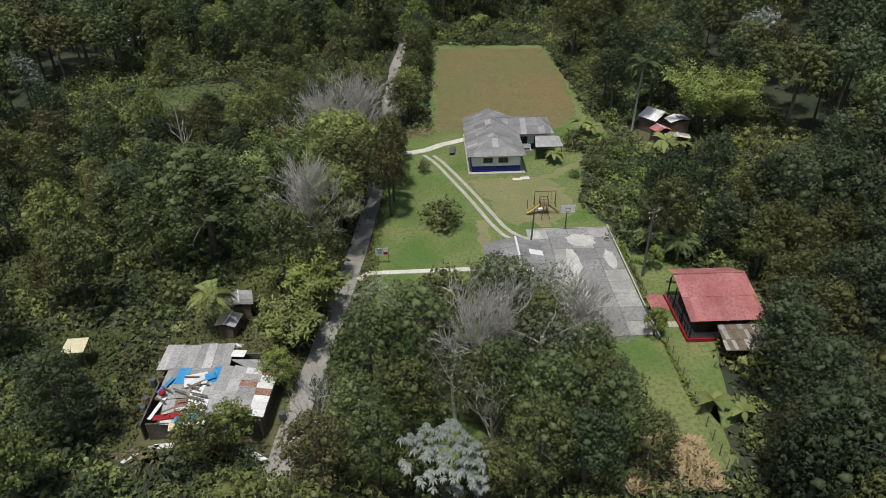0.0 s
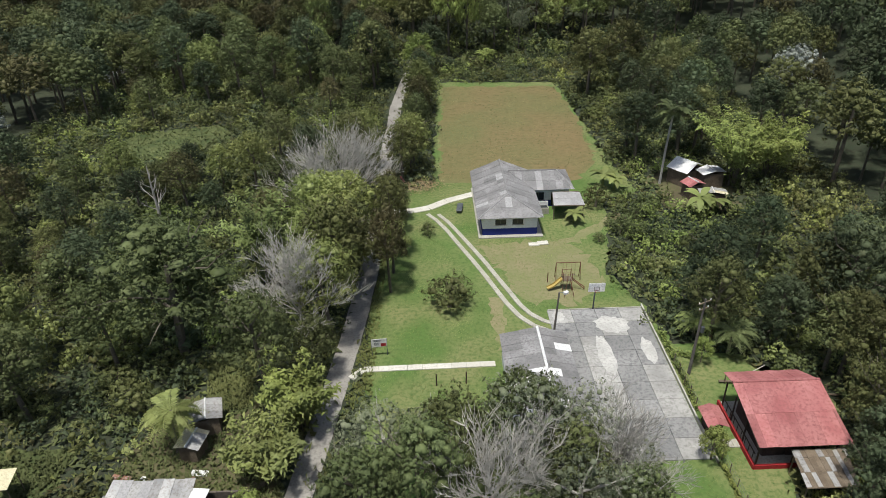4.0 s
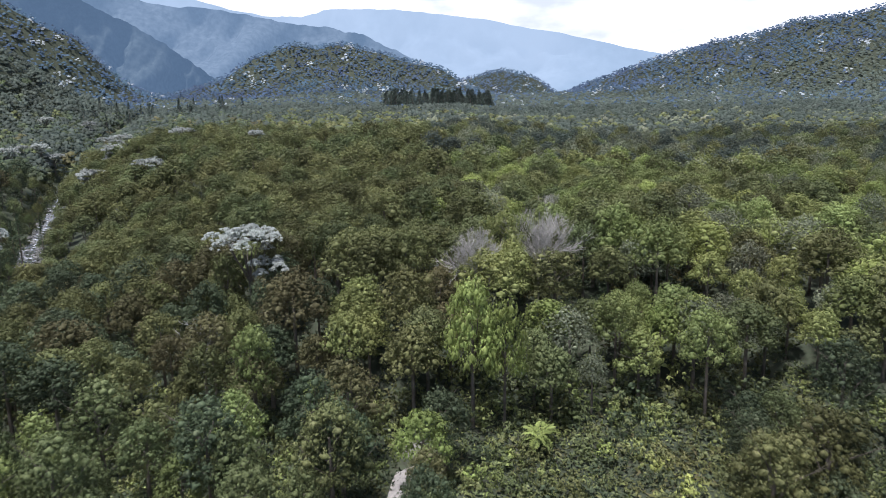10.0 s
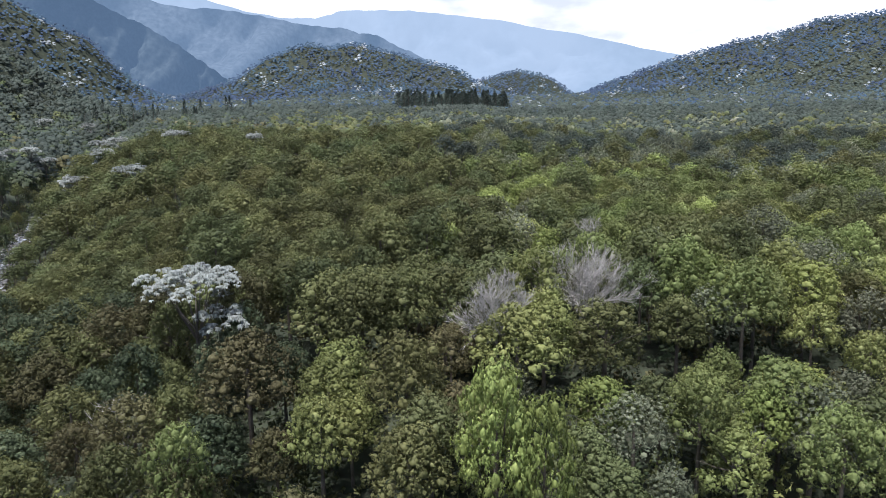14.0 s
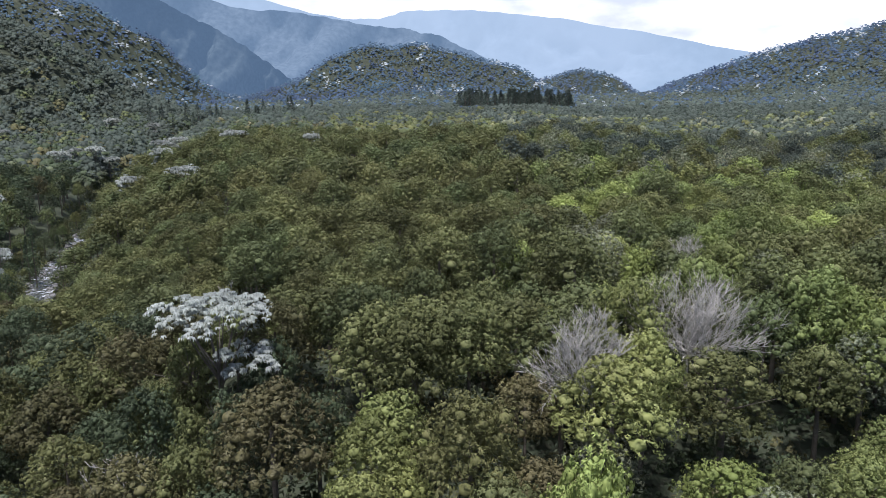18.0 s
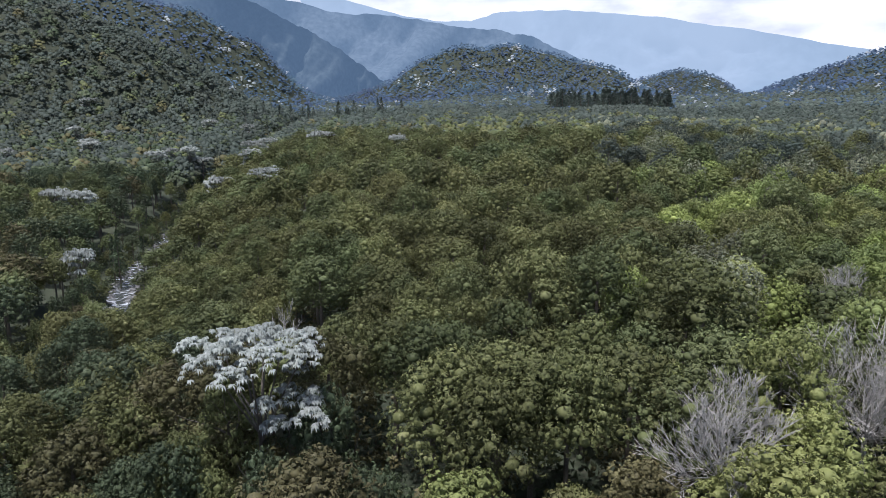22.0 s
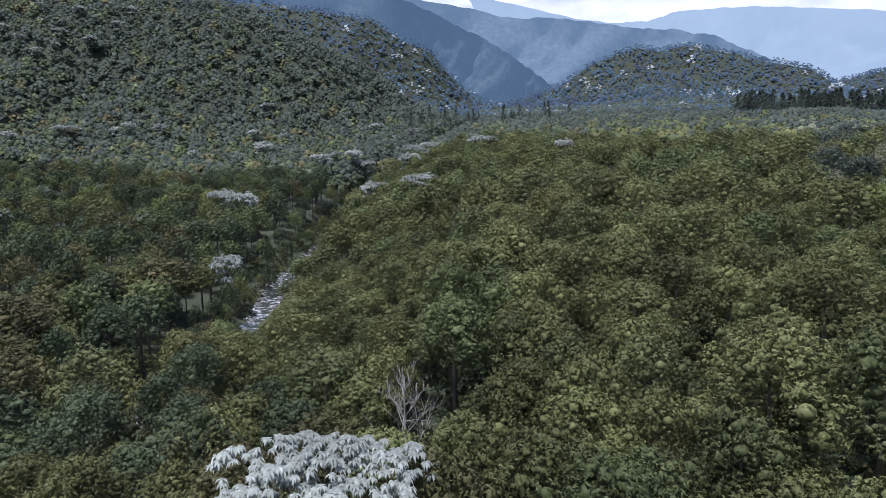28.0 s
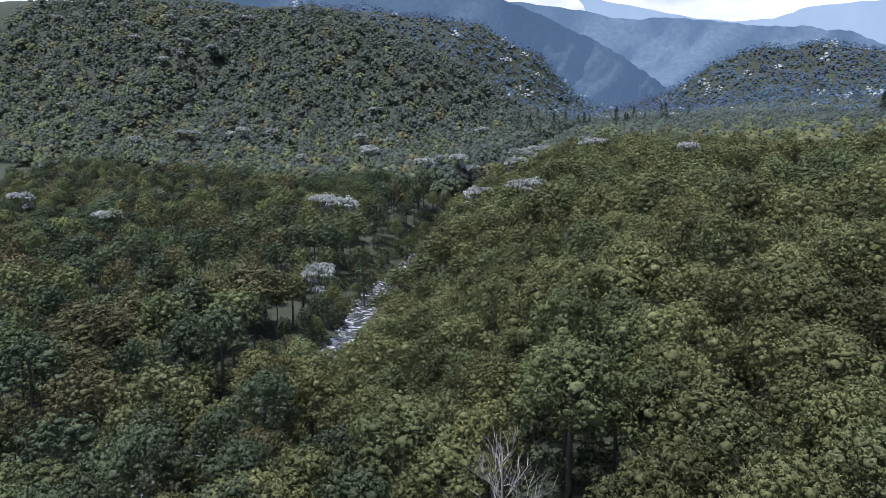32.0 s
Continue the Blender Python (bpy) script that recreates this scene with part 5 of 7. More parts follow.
_b2 = part("panel", box(1.5, 0.04, 0.95, (0, -0.05, 1.15), 0, 0.005), WHITE_SHEET, _s, "white printed panel")
for _k, (_z, _w) in enumerate(((1.95, 0.9), (1.82, 0.7), (1.62, 0.55), (1.50, 0.55), (1.38, 0.45))):
    part("text_bar", box(_w, 0.01, 0.06, (-0.25, -0.075, _z), 0, 0), STEEL, _b2)
part("red_mark", box(0.5, 0.012, 0.38, (0.42, -0.076, 1.2), 0, 0.005), RED_PAINT, _b2, "red printed mark")


# ---- the red-roofed house ----
def red_house():
    h = thing("house", "house with red sheet roof and red porch kerb", "house")
    x0, x1, y0, y1 = 26.0, 31.2, 36.6, 41.6
    DARK_WALL = surface("dark_timber_wall", (0.07, 0.045, 0.04), (0.11, 0.075, 0.06), 1.0, 9.0, bump=0.3)
    part("floor", box(7.0, 7.4, 0.35, (28.4, 39.2, -0.05), 0, 0.03), CONCRETE, h, "red-edged concrete porch floor")
    for sx, sy, cx, cy in ((7.1, 0.2, 28.4, 35.5), (0.2, 7.5, 24.9, 39.2)):
        part("porch_kerb", box(sx, sy, 0.5, (cx, cy, -0.05), 0, 0.02), RED_PAINT, h, "red painted kerb")
    for ox, oy, ux, uy, length, holes in [(x0, y0, 1, 0, x1 - x0, [(1.0, 1.9, 0.3, 2.3), (3.0, 4.2, 1.2, 2.2)]), (x0, y1, 1, 0, x1 - x0, []), (x0, y0, 0, 1, y1 - y0, [(2.0, 2.9, 0.3, 2.3)]), (x1, y0, 0, 1, y1 - y0, [])]:
        wall_with_openings(None, h, (ox, oy), (ux, uy), length, 2.9, 0.14, holes, (DARK_WALL, DARK_WALL), 1.0)
    for x, y in ((x0 + 1.45, y0), (x0, y0 + 2.45)):
        part("door", box(0.86, 0.05, 1.96, (x, y, 0.3), 0 if y == y0 else 90, 0.01), DARK_WOOD, h)
    for x, y in ((25.1, 35.7), (28.0, 35.7), (31.3, 35.7), (25.1, 38.2), (25.1, 40.6), (25.1, 42.5)):
        part("post", tube([(x, y, 0.2), (x, y, 2.9)], [0.08, 0.07], 6), DARK_WOOD, h)
    for k in range(9):
        part("baluster", box(0.05, 0.05, 0.8, (25.0, 36.2 + k * 0.75, 0.4), 0, 0.005), DARK_WOOD, h)
    part("rail", box(0.07, 6.5, 0.07, (25.0, 39.2, 1.2), 0, 0.01), DARK_WOOD, h)
    a0, a1, b0, b1, bm_, e, r = 24.6, 32.0, 35.0, 43.2, 40.6, 2.9, 4.6
    roof = part("roof", box(a1 - a0 - 0.4, 0.14, 0.16, (28.3, bm_, r - 0.3), 0, 0.01), DARK_WOOD, h, "faded red corrugated sheet roof")
    roof_sheets(roof, [(a0, b0, e), (a1, b0, e), (a1 - 0.3, bm_, r), (a0 - 0.2, bm_, r)], ROOF_RED, 0.8, 2.9, 21, lap=0.02)
    roof_sheets(roof, [(a1 - 0.6, b1, e + 0.5), (a0 + 0.3, b1, e + 0.5), (a0 - 0.2, bm_, r), (a1 - 0.3, bm_, r)], ROOF_RED, 0.8, 3.0, 22, lap=0.02)
    ridge_cap(roof, (a0 - 0.2, bm_, r + 0.05), (a1 - 0.3, bm_, r + 0.05), ROOF_RED, 0.1)
    for x in (a0, a0 + 2.4, a0 + 4.9, a1 - 0.1):
        part("rafter", tube([(x, b0 + 0.1, e - 0.08), (x - 0.1, bm_, r - 0.08)], [0.05, 0.05], 5), DARK_WOOD, h)
    return h


red_house()
lean_to("lean_to", "patched zinc lean-to beside the red-roofed house", [(27.0, 31.9, 1.9), (31.0, 31.9, 1.9), (31.6, 35.2, 2.3), (27.3, 35.2, 2.3)],
        [(27.2, 32.1, 1.8), (30.8, 32.1, 1.8), (31.3, 34.9, 2.2), (27.5, 34.9, 2.2)], WOOD, 31, 0.42, 1.3, ROOF_TIN, 0.35)
_h = thing("hut", "small hut with red sheet roof by the court", "hut", (22.9, 39.6, 0))
part("wall", box(0.95, 1.7, 1.7, (0.1, 0, 0), 0, 0.02), DARK_WOOD, _h)
_q = part("roof", box(0.08, 2.2, 0.08, (0.05, 0, 1.95), 0, 0), DARK_WOOD, _h, "red sheet roof")
roof_sheets(_q, [(-0.85, 1.25, 1.75), (-0.85, -1.25, 1.75), (0.05, -1.25, 2.1), (0.05, 1.25, 2.1)], ROOF_RED, 0.8, 1.2, 41)
roof_sheets(_q, [(0.95, -1.25, 1.75), (0.95, 1.25, 1.75), (0.05, 1.25, 2.1), (0.05, -1.25, 2.1)], ROOF_RED, 0.8, 1.2, 42)
slab_path("path", [(23.6, 38.2), (25.0, 38.2)], 0.9, "short concrete step path to the porch", 0.7)


# ---- special plants ----
def bare_tree(x, y, tall, seed, label, levels=4, name="bare_tree", limbs_n=6, spread=0.62, wide=0.14):
    """A leafless pale tree with many fine twigs."""
    rng = random.Random(seed)
    ob = thing(name, label, "tree", (x, y, z_at(x, y) - 0.1), rng.uniform(0, 360), "bare trees")
    bm = bmesh.new()
    tube([(0, 0, -0.3), (0.1, 0, tall * 0.25), (0.15, 0.1, tall * 0.5), (0.05, 0.1, tall * 0.84)], [wide * 1.3, wide, wide * 0.7, wide * 0.2], 7, bm)
    part("trunk", bm, PALE_BARK, ob)
    bm = bmesh.new()
    n = limbs_n * 2
    for k in range(n):
        a = k * 2.4 + rng.uniform(-0.3, 0.3)
        f = 0.16 + 0.62 * (k + 0.5) / n
        limbs(bm, rng, (0.12, 0.06, tall * f), (math.cos(a), math.sin(a), rng.uniform(0.5, 1.2)), tall * 0.26 * (1.15 - f), wide * 0.5 * (1.1 - f), levels - 2, 5, spread, 4, 0.22)
    part("twig_crown", bm, PALE_BARK, ob, "pale grey leafless twigs")
    return ob


def twig_dome(x, y, top, radius, seed, label, lean=0.0, stems=18, slim=1.0):
    """A wide leafless crown: many fine upright twigs that end on a dome."""
    rng = random.Random(seed)
    ob = thing("bare_tree", label, "tree", (x, y, z_at(x, y) - 0.1), 0, "bare trees")
    tall = top - z_at(x, y)
    fork = max(1.0, tall - radius * 1.12)
    part("trunk", tube([(0, 0, -0.3), (0.1, 0, fork * 0.5), (0, 0, fork)], [0.26, 0.22, 0.18], 7), PALE_BARK, ob)
    bm = bmesh.new()
    for k in range(stems):
        a = k * 2.39996 + rng.uniform(-0.2, 0.2)
        up = 1.0 - 1.15 * (k + 0.5) / stems
        flat = math.sqrt(1 - up * up)
        limbs(bm, rng, (0, 0, fork * rng.uniform(0.9, 1.0)), (math.cos(a) * flat * slim + lean, math.sin(a) * flat * slim, up + 0.1), radius * rng.uniform(0.44, 0.54), 0.075, 3, 5, 0.62, 5, 0.12)
    part("twig_crown", bm, PALE_BARK, ob, "pale grey leafless twigs")
    return ob


def rosettes(rng, centres, leaves, size, droop):
    """Whorls of large hanging leaves."""
    V = []
    for c in centres:
        for k in range(leaves):
            a = 6.283 * k / leaves + rng.uniform(-0.3, 0.3)
            d = np.array((math.cos(a), math.sin(a), 0.12))
            s = np.array((-math.sin(a), math.cos(a), 0.0))
            L = size * rng.uniform(0.75, 1.25)
            drop = droop * rng.uniform(0.6, 1.3) * L
            V += [c, c + d * L * 0.6 + s * L * 0.17 - np.array((0, 0, drop * 0.2)), c + d * L - np.array((0, 0, drop)), c + d * L * 0.6 - s * L * 0.17 - np.array((0, 0, drop * 0.2))]
    return np.array(V)


def silver_tree(x, y, tall, radius, seed, count=150, label="umbrella-shaped tree with silvery white drooping leaves", size=0.62, base=None):
    rng = np.random.default_rng(seed)
    r2 = random.Random(seed)
    ob = thing("silver_leaved_tree", label, "tree", (x, y, (z_at(x, y) if base is None else base) - 0.1), 0, "silver-leaved trees")
    bm = bmesh.new()
    fork = tall * 0.62
    tube([(0, 0, -0.3), (0.1, 0.1, fork * 0.5), (0, 0, fork)], [0.24, 0.19, 0.15], 7, bm)
    tops = []
    for k in range(11):
        a = k * 2.4
        rr = radius * math.sqrt((k + 0.5) / 11) * 0.8
        end = Vector((math.cos(a) * rr, math.sin(a) * rr, tall - 0.5 - radius * 0.3 * (rr / radius) ** 2 - r2.uniform(0.2, 1.2)))
        mid = Vector((end.x * 0.5, end.y * 0.5, fork + (end.z - fork) * 0.35))
        tube([(0, 0, fork * r2.uniform(0.75, 1.0)), mid, end], [0.11, 0.08, 0.03], 5, bm)
    part("trunk", bm, BARK, ob)
    C = []
    pads = 16
    for k in range(pads + 8):
        a = k * 2.4 + seed
        if k < pads:
            rr = radius * 0.84 * math.sqrt((k + 0.4) / pads)
            top = tall - radius * 0.30 * (rr / radius) ** 2.2 + rng.uniform(-0.13, 0.10) * radius
            wide = radius * rng.uniform(0.22, 0.31)
        else:
            a, rr, top, wide = 1.1 - 0.28 * (k - pads), radius * rng.uniform(0.35, 0.9), tall - radius * rng.uniform(0.5, 1.1), radius * rng.uniform(0.14, 0.24)
        cx, cy = math.cos(a) * rr, math.sin(a) * rr
        for _ in range(count // pads):
            q, b = wide * math.sqrt(rng.uniform(0, 1)), rng.uniform(0, 6.283)
            C.append((cx + math.cos(b) * q, cy + math.sin(b) * q, top - 0.85 * wide * (q / wide) ** 2 + rng.uniform(-0.12, 0.12) * wide))
    v = rosettes(rng, np.array(C), 12, size, 0.9)
    part("crown", mesh_np("crown", v, np.arange(len(v)).reshape(-1, 4), [LEAF["silver"]]), None, ob, "silvery white hanging leaves")
    return ob


def bamboo(x, y, tall, culms, seed, tone="lime", label="large clump of feathery yellow-green bamboo"):
    rng = np.random.default_rng(seed)
    ob = thing("bamboo_clump", label, "bamboo", (x, y, z_at(x, y) - 0.1))
    for c in range(culms):
        a = c * 2.4 + rng.uniform(-0.4, 0.4)
        base = np.array((math.cos(a), math.sin(a), 0)) * 0.25 * math.sqrt(c)
        lean, t = rng.uniform(0.15, 0.55), tall * rng.uniform(0.7, 1.05)
        f = np.linspace(0, 1, 9)
        out = np.array((math.cos(a), math.sin(a), 0))
        pts = base + out * (lean * t * f ** 2.2)[:, None] + np.array((0, 0, 1)) * (t * (f - 0.22 * lean * 2 * f ** 3.5))[:, None]
        culm = part("culm", tube([tuple(p) for p in pts], list(0.06 * (1 - 0.85 * f)), 5), PALE_BARK if tone == "x" else BARK, ob)
        n = 170
        g = 0.35 + 0.65 * rng.random(n) ** 0.8
        at = np.stack([np.interp(g, f, pts[:, k]) for k in range(3)], 1)
        puff = rng.normal(0, 1, (n, 3)) * (0.25 + 0.75 * np.sin(np.pi * np.clip(g, 0, 1)) ** 0.7)[:, None] * np.array((0.62, 0.62, 0.42))
        v = leaf_faces(rng, at + puff - np.array((0, 0, 0.15)), np.tile((0.2 * out[0], 0.2 * out[1], 1.0), (n, 1)), 0.30, 0.32, 0.45)
        part("foliage", mesh_np("foliage", v, np.arange(len(v)).reshape(-1, 4), [LEAF[tone]]), None, culm)
    return ob


def frond_mesh(seed, length, rise, droop, pairs, leaflet, mat, hang=0.35):
    """A feather-shaped frond along +x."""
    rng = np.random.default_rng(seed)
    f = np.linspace(0.04, 1, pairs)
    x, z = length * f * (1 - 0.12 * f), length * (rise * f - droop * f ** 2.3)
    V = []
    for i in range(pairs):
        L = leaflet * (0.45 + math.sin(math.pi * min(1, 0.12 + f[i] * 0.9))) * rng.uniform(0.85, 1.15)
        p = np.array((x[i], 0, z[i]))
        for s in (-1, 1):
            tip = p + np.array((L * 0.45, s * L, -L * hang * rng.uniform(0.6, 1.4)))
            side = np.array((L * 0.11, -s * L * 0.04, 0))
            V += [p, (p + tip) / 2 + side, tip, (p + tip) / 2 - side]
    for i in range(pairs - 1):
        a, b = np.array((x[i], 0, z[i])), np.array((x[i + 1], 0, z[i + 1]))
        w = np.array((0, 0.035 * (1 - 0.7 * f[i]), 0))
        V += [a - w, b - w, b + w, a + w]
    return mesh_np("frond", np.array(V), np.arange(len(V)).reshape(-1, 4), [mat])


def palm(x, y, tall, fronds, length, seed, name="palm", label="tall slender palm with arching green fronds", tone="green", thick=0.16, lean=(0.5, 0.2), rise=0.55, droop=0.75, pairs=22, leaflet=0.62):
    rng = random.Random(seed)
    ob = thing(name, label, "palm" if name == "palm" else "fern", (x, y, z_at(x, y) - 0.1))
    part("trunk", tube([(0, 0, -0.2), (lean[0] * 0.3, lean[1] * 0.3, tall * 0.5), (lean[0], lean[1], tall)], [thick * 1.2, thick, thick * 0.85], 8), PALE_BARK if name == "palm" else BARK, ob)
    shapes = [frond_mesh(seed + k, length, rise * (0.7 + 0.3 * k), droop, pairs, leaflet, LEAF[tone]) for k in range(3)]
    for k in range(fronds):
        part("frond", shapes[k % 3], None, ob, "", pose(lean[0], lean[1], tall, 0, rng.uniform(-32, 25), k * 137.5))
    return ob


def banana(x, y, size, seed, z=None):
    rng = random.Random(seed)
    ob = thing("banana_plant", "banana plant with broad arching green leaves", "plant", (x, y, (z_at(x, y) if z is None else z) - 0.05), rng.uniform(0, 360), "banana plants")
    part("stem", tube([(0, 0, -0.1), (0.05, 0, size * 0.8)], [0.16 * size * 0.5, 0.1 * size * 0.5], 7), LEAF["light"], ob)
    for k in range(8):
        L, w = size * rng.uniform(0.8, 1.15), size * 0.17
        V, F = [], []
        up = rng.uniform(0.5, 1.1)
        for i in range(7):
            f = i / 6
            px, pz = L * f * 0.85, size * 0.75 + L * (up * f - 0.85 * f ** 2)
            ww = w * math.sin(math.pi * (0.1 + 0.86 * f))
            V += [(px, -ww, pz - 0.25 * ww), (px, 0, pz), (px, ww, pz - 0.25 * ww)]
            if i:
                b = 3 * i
                F += [(b - 3, b - 2, b + 1, b), (b - 2, b - 1, b + 2, b + 1)]
        part("leaf", mesh_np("leaf", V, F, [LEAF["light"]]), None, ob, "", pose(0, 0, 0, 0, 0, k * 137.5 + rng.uniform(-20, 20)))
    return ob


def hedge_mesh(line, high, wide, seed, leaf=0.11, density=85):
    rng = np.random.default_rng(seed)
    V = []
    for (ax, ay), (bx, by) in zip(line, line[1:]):
        n = int(math.hypot(bx - ax, by - ay) * density)
        f = rng.random(n)
        at = np.stack([ax + (bx - ax) * f + rng.normal(0, wide * 0.4, n), ay + (by - ay) * f + rng.normal(0, wide * 0.4, n), high * rng.random(n) ** 0.6 * (0.75 + 0.35 * np.sin(f * 31 + seed))], 1)
        V.append(leaf_faces(rng, at, np.tile((0, 0, 0.8), (n, 1)), leaf))
    v = np.concatenate(V)
    return mesh_np("foliage", v, np.arange(len(v)).reshape(-1, 4), [LEAF["lime"]])


def hedge(line, high, wide, seed, label):
    h = thing("hedge", label, "hedge")
    part("foliage", hedge_mesh(line, high, wide, seed), None, h)
    bm = bmesh.new()
    for (ax, ay), (bx, by) in zip(line, line[1:]):
        n = int(math.hypot(bx - ax, by - ay) / 0.5)
        for i in range(n):
            f = i / n
            tube([(ax + (bx - ax) * f, ay + (by - ay) * f, -0.05), (ax + (bx - ax) * f, ay + (by - ay) * f, high * 0.7)], [0.03, 0.015], 4, bm)
    part("stems", bm, BARK, h)["kind"] = "stuff"


hedge([(22.9, 53.5), (23.0, 45.7), (22.6, 42.0)], 0.95, 0.35, 3, "yellow-green clipped hedge along the court")
hedge([(23.2, 50.2), (25.0, 49.0)], 0.7, 0.4, 4, "yellow-green flowering hedge on the grass")
hedge([(22.6, 36.0), (22.7, 27.0)], 0.5, 0.25, 5, "low yellow-green border along the fence")

# in front of the court: thin-leaved trees, dry trees and a silver one
PALE_TREE = "dry pale tree with only few remaining leaves"
for _k, (_x, _y, _s, _key) in enumerate([(-4.6, 33.5, 1.0, "airy"), (-5.6, 28.0, 1.0, ("green", 1)), (-1.6, 30.0, 0.95, ("green", 2)), (-6.4, 23.5, 0.8, ("green", 0)), (-2.0, 24.5, 0.85, ("olive", 0)),
                                         (5.2, 24.6, 0.9, ("green", 1)), (8.8, 28.0, 1.0, "airy"), (9.0, 22.5, 0.85, ("green", 2)), (12.6, 24.5, 0.8, ("olive", 1)), (6.6, 33.8, 1.15, "airy"),
                                         (12.2, 28.6, 0.85, "airy"), (15.2, 26.5, 0.55, ("dark", 1)), (14.6, 33.2, 0.6, "airy"), (6.4, 36.0, 0.95, ("green", 1)), (1.6, 25.8, 0.75, "airy"),
                                         (-0.6, 35.5, 0.8, "airy"), (10.2, 34.2, 1.0, "airy"), (-9.0, 19.0, 0.7, ("brown", 2)), (16.5, 20.0, 0.6, ("olive", 1)), (1.0, 33.4, 0.95, ("olive", 1)), (3.6, 26.0, 0.7, ("brown", 0)), (-4.6, 19.4, 0.8, ("green", 1)), (-1.6, 18.6, 0.62, ("olive", 0)),
                                         (7.4, 18.4, 0.8, ("olive", 2)), (11.2, 18.8, 0.85, ("dark", 0)), (13.8, 21.6, 0.75, ("green", 2)), (3.6, 17.6, 0.6, ("brown", 1)), (9.4, 31.4, 0.95, ("olive", 0)), (13.4, 28.6, 0.8, ("green", 0)),
                                         (30.0, 27.6, 0.95, ("dark", 1)), (34.4, 30.6, 1.0, ("olive", 0)), (29.2, 21.4, 0.95, ("dark", 2)), (36.0, 24.2, 1.0, ("dark", 0)), (34.6, 36.8, 0.85, ("olive", 1)), (38.0, 34.4, 1.0, ("dark", 1)), (26.6, 18.6, 0.8, ("brown", 0)), (37.6, 41.6, 0.85, ("olive", 2)), (36.4, 46.6, 0.8, ("green", 1))]):
    plant(_key, _x, _y, _s * (0.95 if _key == "airy" else 0.8))
twig_dome(3.4, 29.6, 12.0, 6.0, 5, PALE_TREE, 0.0, 14, 0.6)
twig_dome(12.8, 32.4, 10.5, 5.4, 6, PALE_TREE, 0.0, 14, 0.75)
bare_tree(4.4, 22.5, 9.0, 7, "dry leafless tree with pale tangled twigs", 4, limbs_n=7)
bare_tree(6.6, 19.5, 7.0, 8, "dry leafless tree with pale tangled twigs", 4, limbs_n=6)
silver_tree(0.3, 15.6, 9.4, 3.2, 3, 112, size=0.34)

# along the road
twig_dome(-13.4, 53.6, 12.0, 7.0, 11, "tall bare grey tree beside the road", 0.0, 16, 0.4)
twig_dome(-12.2, 78.5, 14.5, 8.5, 12, "bare grey tree with dense fine twigs beside the road", 0.0, 22, 0.7)
bare_tree(-36.4, 80.0, 10.5, 13, "bare white forked tree among dark shrubs", 3, limbs_n=5, spread=0.5, wide=0.2)
bare_tree(-9.6, 24.5, 8.0, 14, "dry pale shrub at the road edge", 4, limbs_n=7)
plant(("light", 1), -12.0, 66.5, 0.95, label="leafy green tree beside the gravel road")
plant(("light", 2), -11.0, 61.5, 0.85, label="leafy green tree beside the gravel road")
plant(("light", 0), -14.8, 71.0, 0.85, label="leafy green tree beside the gravel road")
bamboo(-17.0, 64.5, 13.0, 34, 21, "light", "arching clump of green bamboo beside the road")
plant(("brown", 0), -5.0, 62.5, 0.85, wide=0.7, label="slender brownish tree hung with dark moss")
plant(("olive", 1), -5.0, 70.5, 0.8, wide=0.75, label="slender olive tree at the edge of the lawn")
plant(("brown", 2), -5.2, 76.0, 0.6, wide=0.7, label="slender brownish tree at the edge of the lawn")
bamboo(-12.2, 42.0, 7.5, 16, 22, "lime", "yellow-green bamboo thicket at the road edge")
bamboo(-13.6, 36.8, 6.5, 14, 23, "light", "yellow-green bamboo thicket at the road edge")
plant("lime", -14.0, 30.8, 0.42, label="round yellow-green shrub at the road edge")
plant("lime", -16.6, 24.0, 0.45, label="round yellow-green shrub beside the shack")
plant(("olive", 2), -18.5, 22.0, 0.45, label="round olive shrub beside the shack")
plant(("green", 2), -25.5, 53.0, 0.95, wide=1.45, label="broad dark green spreading tree with grey stems")
plant(("dark", 1), -37.0, 60.0, 0.7, wide=1.2)
for _x, _y, _k in ((-2.4, 97.5, 1), (-2.0, 104.5, 2), (-1.6, 111.0, 0), (-1.4, 118.0, 1), (-0.8, 125.0, 2), (-0.6, 132.0, 0), (-1.0, 139.0, 1)):
    plant((("green", "brown", "green")[_k], _k), _x, _y, 0.62, wide=0.85, label="leafy tree between road and field")
plant("lime", -1.4, 145.5, 0.85, label="yellow-green tree at the end of the field")
palm(13.4, 153.0, 2.2, 12, 2.9, 31, "tree_fern", "bright green tree fern at the wood's edge", "lime", 0.14, (0.1, 0), 0.6, 0.8, 20, 0.55)
palm(-22.1, 39.6, 4.6, 16, 2.9, 32, "tree_fern", "bright green tree fern beside the shacks", "light", 0.13, (0.3, 0.2), 0.45, 0.85, 22, 0.5)
palm(26.0, 52.5, 2.4, 14, 2.6, 33, "tree_fern", "green tree fern at the court's edge", "light", 0.13, (0.1, 0), 0.5, 0.8, 20, 0.5)
palm(28.5, 49.8, 2.8, 14, 2.6, 34, "tree_fern", "green tree fern at the court's edge", "green", 0.13, (0.1, 0), 0.5, 0.8, 20, 0.5)

for _k, (_x, _y, _s) in enumerate(((-11.4, 48.5, 0.55), (-10.9, 55.0, 0.8), (-10.2, 60.0, 0.85), (-9.7, 64.5, 0.85), (-9.6, 69.5, 0.85), (-9.9, 84.0, 0.7), (-9.8, 90.0, 0.75), (-10.0, 97.0, 0.7), (-4.2, 92.5, 0.6), (-4.5, 80.0, 0.45), (-4.8, 66.5, 0.5))):
    plant((("green", "light", "olive")[_k % 3], _k % 3), _x, _y, _s, wide=1.05, label="leafy tree overhanging the gravel road")

